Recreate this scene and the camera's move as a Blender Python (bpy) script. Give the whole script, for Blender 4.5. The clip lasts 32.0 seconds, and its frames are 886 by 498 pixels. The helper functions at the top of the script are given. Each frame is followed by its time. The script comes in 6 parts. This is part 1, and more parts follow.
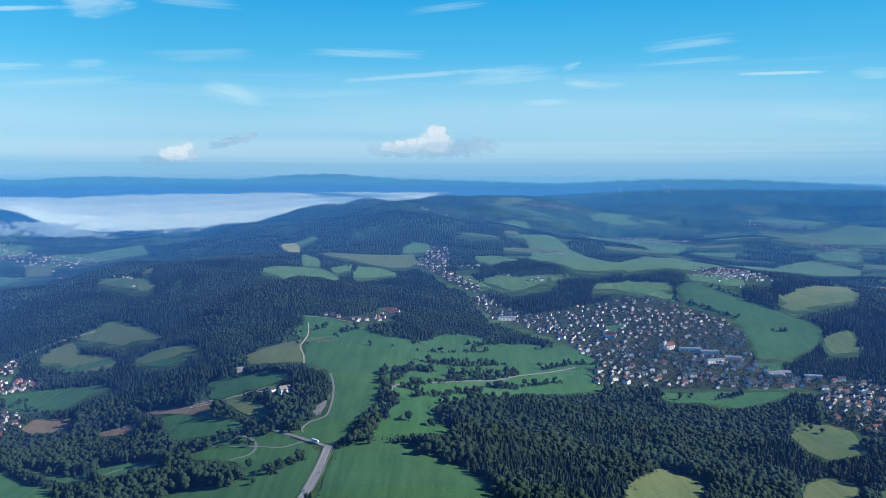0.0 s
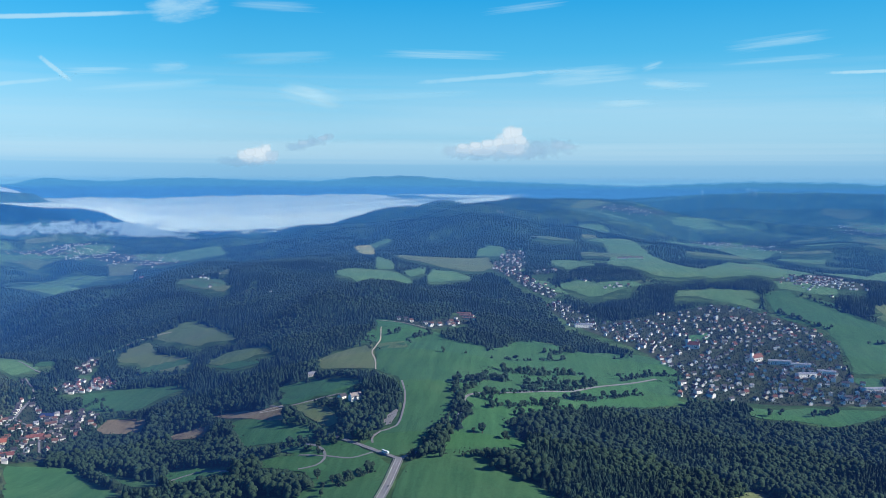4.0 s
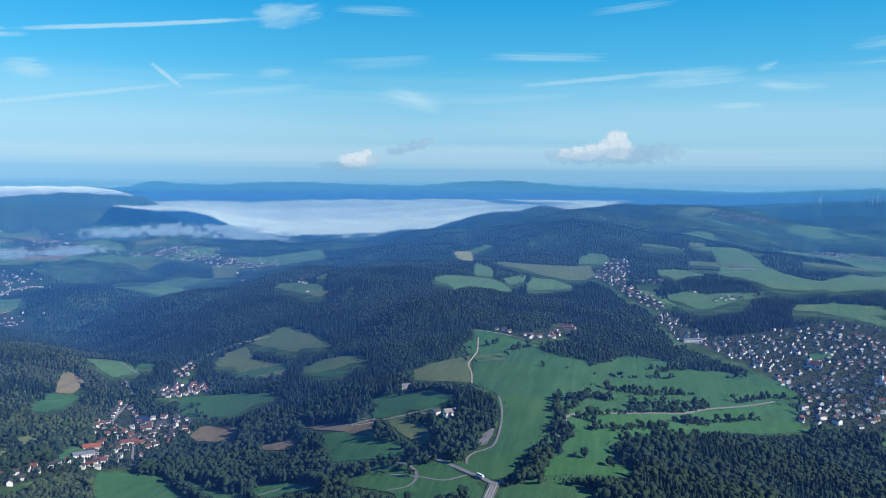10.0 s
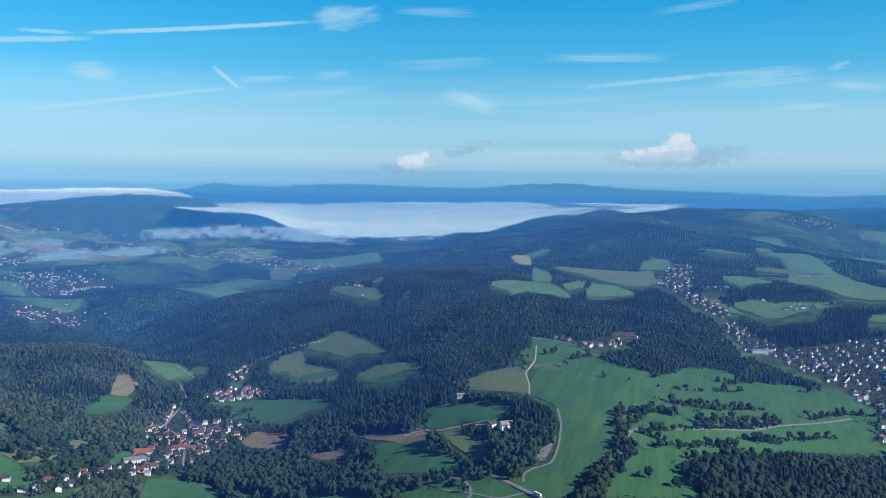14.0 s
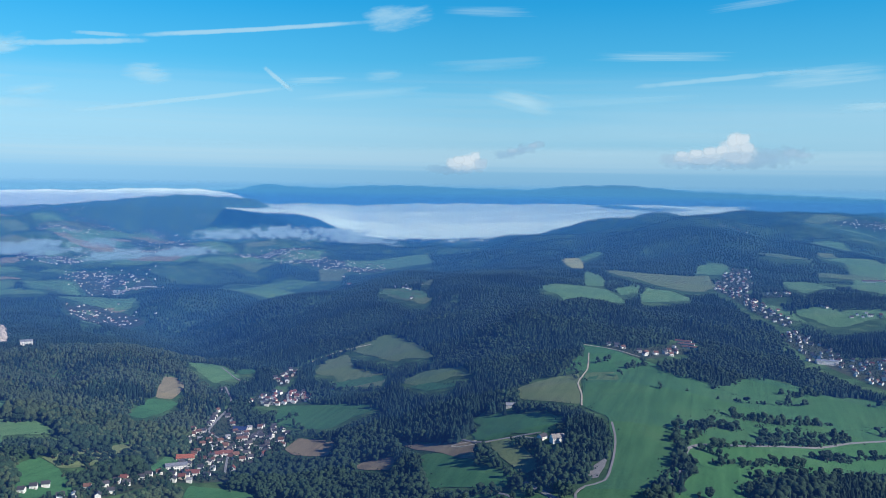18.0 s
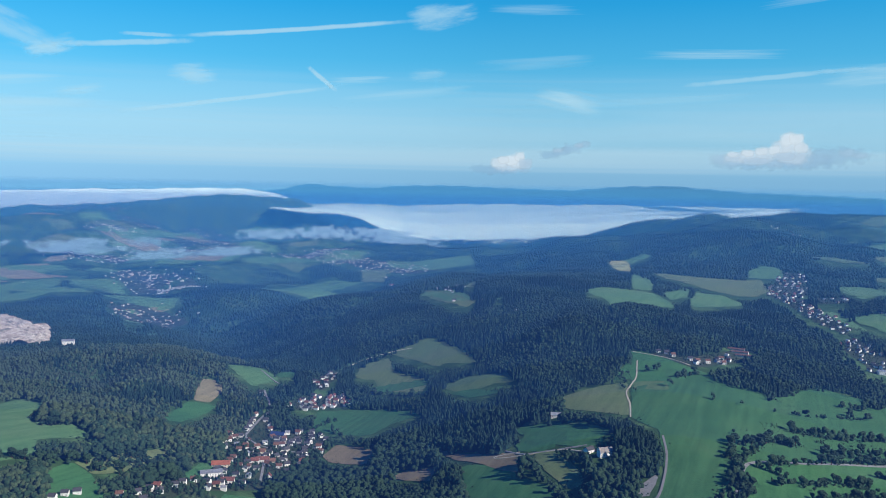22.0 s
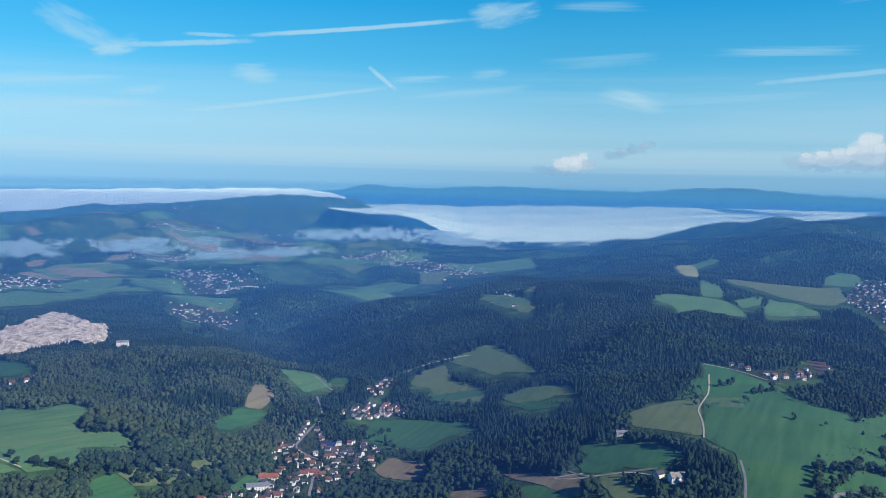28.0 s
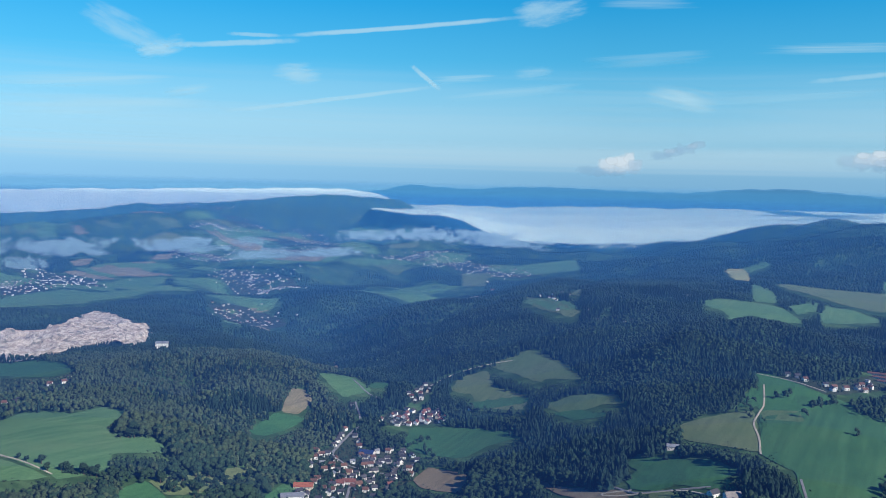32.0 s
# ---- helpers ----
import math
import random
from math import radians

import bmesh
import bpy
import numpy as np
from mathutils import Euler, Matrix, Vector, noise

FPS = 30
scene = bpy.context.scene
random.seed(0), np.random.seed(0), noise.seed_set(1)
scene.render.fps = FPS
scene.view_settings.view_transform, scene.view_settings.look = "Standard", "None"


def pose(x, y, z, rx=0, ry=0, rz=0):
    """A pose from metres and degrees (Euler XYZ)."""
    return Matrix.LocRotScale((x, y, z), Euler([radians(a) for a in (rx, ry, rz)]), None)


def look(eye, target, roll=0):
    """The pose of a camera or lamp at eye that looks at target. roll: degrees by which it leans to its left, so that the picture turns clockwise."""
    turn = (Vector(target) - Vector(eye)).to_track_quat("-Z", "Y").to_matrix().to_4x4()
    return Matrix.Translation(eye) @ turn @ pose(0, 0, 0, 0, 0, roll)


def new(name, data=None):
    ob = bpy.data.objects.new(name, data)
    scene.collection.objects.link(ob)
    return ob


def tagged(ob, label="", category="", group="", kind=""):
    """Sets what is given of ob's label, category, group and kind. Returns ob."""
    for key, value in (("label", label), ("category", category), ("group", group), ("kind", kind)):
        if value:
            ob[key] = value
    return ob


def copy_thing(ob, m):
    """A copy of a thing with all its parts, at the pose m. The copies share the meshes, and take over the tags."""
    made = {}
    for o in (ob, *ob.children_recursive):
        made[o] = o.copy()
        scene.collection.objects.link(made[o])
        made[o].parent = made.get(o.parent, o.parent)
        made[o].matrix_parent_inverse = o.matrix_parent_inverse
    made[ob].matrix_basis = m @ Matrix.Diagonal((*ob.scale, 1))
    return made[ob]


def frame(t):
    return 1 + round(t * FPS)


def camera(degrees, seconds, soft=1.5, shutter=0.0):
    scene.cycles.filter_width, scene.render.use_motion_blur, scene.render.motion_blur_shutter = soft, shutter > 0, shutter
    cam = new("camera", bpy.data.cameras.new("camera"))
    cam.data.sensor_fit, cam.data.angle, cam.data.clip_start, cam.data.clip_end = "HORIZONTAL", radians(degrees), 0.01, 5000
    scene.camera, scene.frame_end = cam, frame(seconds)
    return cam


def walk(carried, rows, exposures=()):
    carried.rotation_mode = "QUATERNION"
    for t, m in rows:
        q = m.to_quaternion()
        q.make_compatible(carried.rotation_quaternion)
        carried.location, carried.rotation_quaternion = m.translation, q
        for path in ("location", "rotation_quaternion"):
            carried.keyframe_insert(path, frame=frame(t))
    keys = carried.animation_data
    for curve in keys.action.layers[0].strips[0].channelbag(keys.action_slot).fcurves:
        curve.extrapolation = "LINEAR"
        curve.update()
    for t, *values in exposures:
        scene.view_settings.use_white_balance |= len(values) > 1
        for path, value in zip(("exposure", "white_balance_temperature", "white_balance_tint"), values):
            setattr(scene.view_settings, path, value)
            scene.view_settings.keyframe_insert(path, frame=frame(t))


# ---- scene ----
# ---- camera ----
cam = camera(53.7, 32.0, soft=0.65)
EYE = 430.0
ROWS = [
    (0.0, 0.0, 0.0, 430.0, 0.00, -4.62, -0.00),
    (1.0, -0.6, 12.1, 430.1, 1.26, -4.60, -0.05),
    (2.0, -1.3, 24.1, 430.3, 2.50, -4.57, -0.09),
    (3.0, -2.0, 36.1, 430.5, 3.71, -4.53, -0.14),
    (4.0, -2.9, 48.1, 430.6, 4.90, -4.49, -0.18),
    (5.0, -3.9, 60.0, 430.8, 6.06, -4.45, -0.22),
    (6.0, -5.1, 71.8, 431.0, 7.20, -4.40, -0.27),
    (7.0, -6.4, 83.6, 431.2, 8.31, -4.36, -0.31),
    (8.0, -7.8, 95.4, 431.4, 9.39, -4.31, -0.35),
    (9.0, -9.4, 107.1, 431.6, 10.44, -4.27, -0.39),
    (10.0, -11.2, 118.9, 431.8, 11.46, -4.22, -0.43),
    (11.0, -13.1, 130.5, 432.0, 12.46, -4.18, -0.48),
    (12.0, -15.2, 142.2, 432.3, 13.42, -4.15, -0.52),
    (13.0, -17.5, 153.8, 432.5, 14.36, -4.12, -0.56),
    (14.0, -20.0, 165.4, 432.7, 15.26, -4.09, -0.60),
    (15.0, -22.7, 177.0, 433.0, 16.13, -4.07, -0.64),
    (16.0, -25.5, 188.6, 433.2, 16.97, -4.06, -0.68),
    (17.0, -28.6, 200.1, 433.4, 17.78, -4.05, -0.72),
    (18.0, -31.8, 211.6, 433.7, 18.56, -4.05, -0.76),
    (19.0, -35.2, 223.1, 433.9, 19.32, -4.05, -0.80),
    (20.0, -38.7, 234.5, 434.1, 20.05, -4.06, -0.84),
    (21.0, -42.4, 245.9, 434.4, 20.76, -4.07, -0.88),
    (22.0, -46.3, 257.3, 434.6, 21.44, -4.08, -0.92),
    (23.0, -50.4, 268.7, 434.8, 22.11, -4.09, -0.96),
    (24.0, -54.5, 280.0, 435.1, 22.77, -4.10, -1.00),
    (25.0, -58.9, 291.3, 435.3, 23.42, -4.11, -1.03),
    (26.0, -63.3, 302.6, 435.5, 24.07, -4.11, -1.07),
    (27.0, -67.8, 313.8, 435.7, 24.72, -4.11, -1.11),
    (28.0, -72.5, 325.0, 435.9, 25.39, -4.11, -1.15),
    (29.0, -77.2, 336.1, 436.1, 26.06, -4.11, -1.18),
    (30.0, -82.0, 347.2, 436.2, 26.76, -4.11, -1.22),
    (31.0, -86.8, 358.2, 436.4, 27.49, -4.12, -1.26),
    (32.0, -91.7, 369.1, 436.5, 28.24, -4.15, -1.29),
]
walk(cam, [(t, pose(x, y, z, 90 + pitch, roll, yaw)) for t, x, y, z, yaw, pitch, roll in ROWS],
     exposures=[(0.0, 0.45), (10.0, 0.38), (20.0, 0.32), (32.0, 0.28)])

# ---- world, sun, exposure ----
SUN_HEIGHT, SUN_COMPASS = 33.0, 98.0
world = bpy.data.worlds.new("sky")
scene.world = world
world.use_nodes = True
wn, wl = world.node_tree.nodes, world.node_tree.links
for n in list(wn):
    wn.remove(n)
w_out, w_bg, w_sky = wn.new("ShaderNodeOutputWorld"), wn.new("ShaderNodeBackground"), wn.new("ShaderNodeTexSky")
w_sky.sky_type, w_sky.sun_disc = "NISHITA", False
w_sky.sun_elevation, w_sky.sun_rotation = radians(SUN_HEIGHT), radians(SUN_COMPASS)
w_sky.altitude, w_sky.air_density, w_sky.dust_density, w_sky.ozone_density = 500, 1.0, 0.6, 2.5
# the lowest dozen degrees: pale haze over a blue rim, deepening to cyan
w_geo, w_sep, w_ramp, w_mix = wn.new("ShaderNodeTexCoord"), wn.new("ShaderNodeSeparateXYZ"), wn.new("ShaderNodeValToRGB"), wn.new("ShaderNodeMix")
wl.new(w_geo.outputs["Generated"], w_sep.inputs[0])
wl.new(w_sep.outputs["Z"], w_ramp.inputs["Fac"])
SKY = [(0.0, "82bce5"), (0.012, "87c0e7"), (0.026, "8fc7e9"), (0.031, "97ccea"), (0.04, "98d0ed"), (0.065, "92d3f2"), (0.10, "73cbf4"), (0.14, "4fbcf0"), (0.20, "28a9ea"), (0.28, "1586d8"), (0.6, "0d4f9c"), (1.0, "083a7c")]
_el = w_ramp.color_ramp.elements
while len(_el) < len(SKY):
    _el.new(0.5)
for _e, (_p, _h) in zip(_el, SKY):
    _e.position = _p
    _e.color = (*(((int(_h[i:i + 2], 16) / 255 + 0.055) / 1.055) ** 2.4 for i in (0, 2, 4)), 1)
w_mul = wn.new("ShaderNodeMix")
w_mul.data_type, w_mul.blend_type = "RGBA", "MULTIPLY"
w_mul.inputs[0].default_value, w_mul.inputs[7].default_value = 1.0, (0.10, 0.10, 0.10, 1)
wl.new(w_sky.outputs[0], w_mul.inputs[6])
w_mix.data_type = "RGBA"
w_mix.inputs[0].default_value = 0.97
wl.new(w_mul.outputs[2], w_mix.inputs[6])
wl.new(w_ramp.outputs[0], w_mix.inputs[7])
# a shade brighter towards the west
w_side, w_lift = wn.new("ShaderNodeMapRange"), wn.new("ShaderNodeMix")
for _k, _v in (("From Min", -0.85), ("From Max", -0.3), ("To Min", 1.28), ("To Max", 1.0)):
    w_side.inputs[_k].default_value = _v
wl.new(w_sep.outputs["X"], w_side.inputs["Value"])
w_lift.data_type, w_lift.blend_type = "RGBA", "MULTIPLY"
w_lift.inputs[0].default_value = 1.0
wl.new(w_mix.outputs[2], w_lift.inputs[6])
wl.new(w_side.outputs[0], w_lift.inputs[7])
wl.new(w_lift.outputs[2], w_bg.inputs["Color"])
w_bg.inputs["Strength"].default_value = 0.72
wl.new(w_bg.outputs[0], w_out.inputs["Surface"])

sun = new("sun", bpy.data.lights.new("sun", "SUN"))
sun.data.energy, sun.data.angle, sun.data.color = 5.0, radians(0.5), (1.0, 0.93, 0.82)
_e, _a = radians(SUN_HEIGHT), radians(SUN_COMPASS)
sun.matrix_world = look((0, 0, 900), (-math.sin(_a) * math.cos(_e), -math.cos(_a) * math.cos(_e), 900 - math.sin(_e)))


# ---- materials ----
def lin(h):
    """Hex sRGB to linear."""
    return tuple(((int(h[i:i + 2], 16) / 255 + 0.055) / 1.055) ** 2.4 for i in (0, 2, 4))


class Mat:
    def __init__(self, name, rough=0.9, spec=0.2):
        self.m = bpy.data.materials.new(name)
        self.m.use_nodes = True
        self.n, self.l = self.m.node_tree.nodes, self.m.node_tree.links
        self.b = self.n["Principled BSDF"]
        self.b.inputs["Roughness"].default_value = rough
        self.b.inputs["Specular IOR Level"].default_value = spec
        self.co = self.n.new("ShaderNodeNewGeometry").outputs["Position"]

    def noise(self, size, detail=4.0, stretch=None, rough=0.55):
        t = self.n.new("ShaderNodeTexNoise")
        t.inputs["Scale"].default_value, t.inputs["Detail"].default_value, t.inputs["Roughness"].default_value = 1.0 / size, detail, rough
        src = self.co
        if stretch:
            mp = self.n.new("ShaderNodeMapping")
            mp.inputs["Rotation"].default_value = (0, 0, radians(stretch[0]))
            mp.inputs["Scale"].default_value = (1, stretch[1], 1)
            self.l.new(src, mp.inputs["Vector"])
            src = mp.outputs[0]
        self.l.new(src, t.inputs["Vector"])
        return t.outputs["Fac"]

    def ramp(self, fac, stops):
        r = self.n.new("ShaderNodeValToRGB")
        el = r.color_ramp.elements
        while len(el) < len(stops):
            el.new(0.5)
        for e, (p, c) in zip(el, stops):
            e.position, e.color = p, (*c, 1)
        self.l.new(fac, r.inputs["Fac"])
        return r.outputs["Color"]

    def mix(self, fac, a, b, mode="MIX"):
        x = self.n.new("ShaderNodeMix")
        x.data_type, x.blend_type = "RGBA", mode
        for s, v in ((x.inputs[0], fac), (x.inputs[6], a), (x.inputs[7], b)):
            if isinstance(v, (int, float)):
                s.default_value = v
            elif isinstance(v, tuple):
                s.default_value = (*v, 1)
            else:
                self.l.new(v, s)
        return x.outputs[2]

    def math(self, op, a, b=0.0):
        x = self.n.new("ShaderNodeMath")
        x.operation = op
        for s, v in ((x.inputs[0], a), (x.inputs[1], b)):
            if isinstance(v, (int, float)):
                s.default_value = v
            else:
                self.l.new(v, s)
        return x.outputs[0]

    def color(self, sock):
        if isinstance(sock, tuple):
            self.b.inputs["Base Color"].default_value = (*sock, 1)
        else:
            self.l.new(sock, self.b.inputs["Base Color"])
        return self

    def bump(self, fac, dist, strength=0.6):
        x = self.n.new("ShaderNodeBump")
        x.inputs["Distance"].default_value, x.inputs["Strength"].default_value = dist, strength
        self.l.new(fac, x.inputs["Height"])
        self.l.new(x.outputs[0], self.b.inputs["Normal"])
        return self

    def island(self):
        return self.n.new("ShaderNodeNewGeometry").outputs["Random Per Island"]

    def each(self):
        return self.n.new("ShaderNodeObjectInfo").outputs["Random"]


def grass_mat(name, a, b, c, angle=0.0):
    a, b, c = (tuple(0.84 * q for q in v) for v in (a, b, c))
    m = Mat(name, 0.95, 0.1)
    big, fine, rows = m.noise(90, 3), m.noise(4, 5), m.noise(9, 2, (angle, 0.05))
    col = m.ramp(big, [(0.3, a), (0.5, b), (0.72, c)])
    col = m.mix(0.35, col, m.ramp(fine, [(0.3, tuple(0.55 * q for q in b)), (0.7, tuple(1.45 * q for q in b))]))
    col = m.mix(0.22, col, m.ramp(rows, [(0.35, tuple(0.6 * q for q in b)), (0.65, tuple(1.4 * q for q in c))]))
    return m.color(col).bump(fine, 0.6).m


MEADOW = [grass_mat("meadow_grass", (0.040, 0.120, 0.050), (0.052, 0.150, 0.060), (0.078, 0.168, 0.072), 20),
          grass_mat("meadow_grass_fresh", (0.042, 0.135, 0.052), (0.055, 0.168, 0.062), (0.085, 0.182, 0.076), 70)]
PALE_GRASS = [grass_mat("meadow_grass_pale", (0.076, 0.190, 0.078), (0.104, 0.222, 0.092), (0.155, 0.245, 0.115), -35)]
PASTURE = [grass_mat("dry_pasture", (0.105, 0.170, 0.070), (0.135, 0.195, 0.084), (0.180, 0.210, 0.105), 40),
           grass_mat("olive_pasture", (0.085, 0.155, 0.064), (0.110, 0.180, 0.075), (0.150, 0.195, 0.094), -15)]
SOIL = [grass_mat("tilled_soil", (0.150, 0.135, 0.080), (0.210, 0.175, 0.115), (0.260, 0.220, 0.145), 10)]
RIPE = [grass_mat("ripe_crop", (0.30, 0.34, 0.14), (0.36, 0.39, 0.16), (0.42, 0.42, 0.20), 5)]
STUBBLE = [grass_mat("tan_stubble", (0.19, 0.175, 0.105), (0.25, 0.225, 0.135), (0.31, 0.275, 0.17), 15)]
GARDEN = grass_mat("garden_ground", (0.030, 0.050, 0.024), (0.045, 0.070, 0.032), (0.085, 0.090, 0.060), 30)

m = Mat("woodland_floor", 1.0, 0.0)
_f = m.noise(25, 5)
_c = m.mix(m.noise(500, 4), m.ramp(_f, [(0.3, (0.030, 0.064, 0.026)), (0.7, (0.056, 0.106, 0.042))]), (0.042, 0.086, 0.035))
_p = m.ramp(m.noise(58, 4, (25, 1.8)), [(0.47, (0, 0, 0)), (0.62, (1, 1, 1))])
_c = m.mix(_p, _c, m.ramp(m.noise(85, 2), [(0.35, (0.060, 0.130, 0.055)), (0.5, (0.085, 0.145, 0.062)), (0.62, (0.075, 0.140, 0.058))]))
m.color(_c).bump(_f, 2.0)
FLOOR = m.m


def leaf_mat(name, stops, size=1.2):
    m = Mat(name, 0.85, 0.15)
    fine = m.noise(size, 3)
    tint = m.n.new("ShaderNodeAttribute")
    tint.attribute_name = "tint"
    col = m.ramp(m.math("ADD", m.math("MULTIPLY", m.math("ADD", m.math("MULTIPLY", tint.outputs["Fac"], 0.5), 0.12), 1.0), m.math("MULTIPLY", m.island(), 0.15)), stops)
    stand = m.noise(140, 3)
    col = m.mix(0.5, col, m.ramp(stand, [(0.35, tuple(0.45 * q for q in stops[1][1])), (0.65, tuple(1.25 * q for q in stops[2][1]))]))
    col = m.mix(0.32, col, m.ramp(fine, [(0.3, tuple(0.35 * q for q in stops[1][1])), (0.7, tuple(1.7 * q for q in stops[2][1]))]))
    return m.color(col).bump(fine, 1.2, 0.9).m


CONIFER = leaf_mat("spruce_needles", [(0.0, (0.007, 0.023, 0.019)), (0.4, (0.012, 0.033, 0.025)), (0.8, (0.018, 0.044, 0.031)), (1.0, (0.028, 0.056, 0.036))])
BROADLEAF = leaf_mat("broad_leaves", [(0.0, (0.011, 0.030, 0.019)), (0.4, (0.018, 0.043, 0.025)), (0.8, (0.029, 0.058, 0.031)), (1.0, (0.046, 0.073, 0.038))], 1.6)
AUTUMN = leaf_mat("turning_leaves", [(0.0, (0.027, 0.053, 0.029)), (0.4, (0.042, 0.071, 0.037)), (0.8, (0.060, 0.089, 0.044)), (1.0, (0.088, 0.103, 0.052))], 1.6)
BARK = Mat("bark", 0.95, 0.1)
BARK = BARK.color(BARK.ramp(BARK.noise(0.4), [(0.3, (0.05, 0.035, 0.022)), (0.7, (0.12, 0.09, 0.06))])).m


def plain(name, c, rough=0.8, size=1.5, var=0.25, spec=0.3, metal=0.0, each=0.0):
    m = Mat(name, rough, spec)
    m.b.inputs["Metallic"].default_value = metal
    n = m.noise(size, 5)
    col = m.ramp(n, [(0.3, tuple(q * (1 - var) for q in c)), (0.7, tuple(min(1, q * (1 + var)) for q in c))])
    if each:
        col = m.mix(1.0, col, m.ramp(m.each(), [(0.0, (1 - each,) * 3), (1.0, (1 + each * 0.2,) * 3)]), "MULTIPLY")
    return m.color(col).bump(n, 0.05, 0.4).m


ASPHALT = plain("asphalt", (0.19, 0.195, 0.205), 0.9, 6, 0.15)
GRAVEL = plain("pale_gravel", (0.42, 0.38, 0.30), 0.95, 3, 0.2)
PAINT = plain("road_paint", (0.75, 0.75, 0.73), 0.7, 2, 0.08)
RENDER_WALL = [plain("white_render", (0.84, 0.83, 0.80), 0.85, 3, 0.05, each=0.15), plain("cream_render", (0.74, 0.66, 0.50), 0.85, 3, 0.06, each=0.2),
               plain("grey_render", (0.52, 0.50, 0.48), 0.85, 3, 0.08, each=0.2)]
ROOFS = [plain("red_clay_tile", (0.18, 0.072, 0.055), 0.8, 0.8, 0.3, each=0.35), plain("brown_tile", (0.16, 0.085, 0.06), 0.8, 0.8, 0.3, each=0.3),
         plain("anthracite_tile", (0.065, 0.065, 0.072), 0.65, 0.8, 0.25, each=0.3), plain("orange_tile", (0.31, 0.105, 0.06), 0.8, 0.8, 0.25, each=0.2)]
GLASS = plain("window_glass", (0.04, 0.05, 0.06), 0.15, 2, 0.2, 0.6)
WOOD = plain("dark_wood", (0.10, 0.06, 0.035), 0.8, 0.5, 0.3)
METAL = plain("grey_steel", (0.45, 0.46, 0.47), 0.45, 2, 0.1, 0.5, 0.6)


# ---- ground form, in plan metres: rings of broad swells ----
RINGS = [
    (500, -20, 35, [55, -1, 0]),
    (950, -24, 16, [-29, 18, 19, -21, 14, -65]),
    (1450, -26, 13, [-1, -36, 27, 65, -96, 60, 35]),
    (2050, -26, 11, [-34, 17, -40, 67, 7, -86, 87, -41]),
    (2900, -26, 11, [-11, 74, 4, -4, 135, -68, 13, 0]),
    (4100, -26, 14, [-16, 10, 85, 30, -105, 28, -11]),
    (5300, -26, 10, [57, -34, -53, 215, -116, 81, 13, -36, 28]),
    (6600, -28, 6, [14, 34, 7, 50, 190, 31, 122, -27, -47, 74, -117, 33, 172, -42, 66]),
    (9200, -28, 8, [200, 81, 149, 63, -81, 14, -79, -101, 370, -34, 50]),
    (13000, -28, 8, [247, 130, 112, 149, 159, 250, 59, 397, -77, 75, -197]),
]
_c, _s, _k = [], [], []
for _r, _a0, _da, _amps in RINGS:
    for _i, _amp in enumerate(_amps):
        _q = radians(_a0 + _i * _da)
        _c.append((-math.sin(_q) * _r, math.cos(_q) * _r))
        _s.append(max(_r * radians(_da) * 0.85, 200))
        _k.append(_amp)
SWELL_AT, SWELL_R, SWELL_H = np.array(_c), np.array(_s), np.array(_k, float)
CENTRE = (-25.0, 190.0)
NEAR, FAR = 3000.0, 1800.0
GORGE = [(-1040, 1800), (-1240, 2020), (-1440, 2330), (-1760, 2640), (-2120, 2760)]
WEST_CREST = [(28, -0.018), (31, -0.0138), (33.7, -0.0112), (35.3, -0.0104), (37.2, -0.0136), (39.6, -0.0178), (41.3, -0.0209), (44.6, -0.0236), (46.5, -0.023), (49, -0.030), (54, -0.035), (60, -0.037)]
LAST_CREST = [(-30, -0.010), (-20, -0.002), (-15, -0.0015), (-12, -0.0035), (-8, -0.007), (-3, -0.004), (3, -0.001), (7, 0.0045), (10, 0.003), (13, -0.002), (17, -0.0012), (21, 0.001), (24, 0.0), (26, -0.003), (28.6, -0.0015), (30, 0.001), (31.4, -0.005), (33, -0.009), (36, -0.015), (60, -0.035)]
# wooded domes of the eastern valleys: place, reach, lift
DOMES = [(744, 4170, 260, 30), (1693, 4838, 330, 38), (1037, 2604, 230, 32), (258, 2839, 170, 24)]
CALM = []  # middle and reach of the open land, where the wooded knolls die away


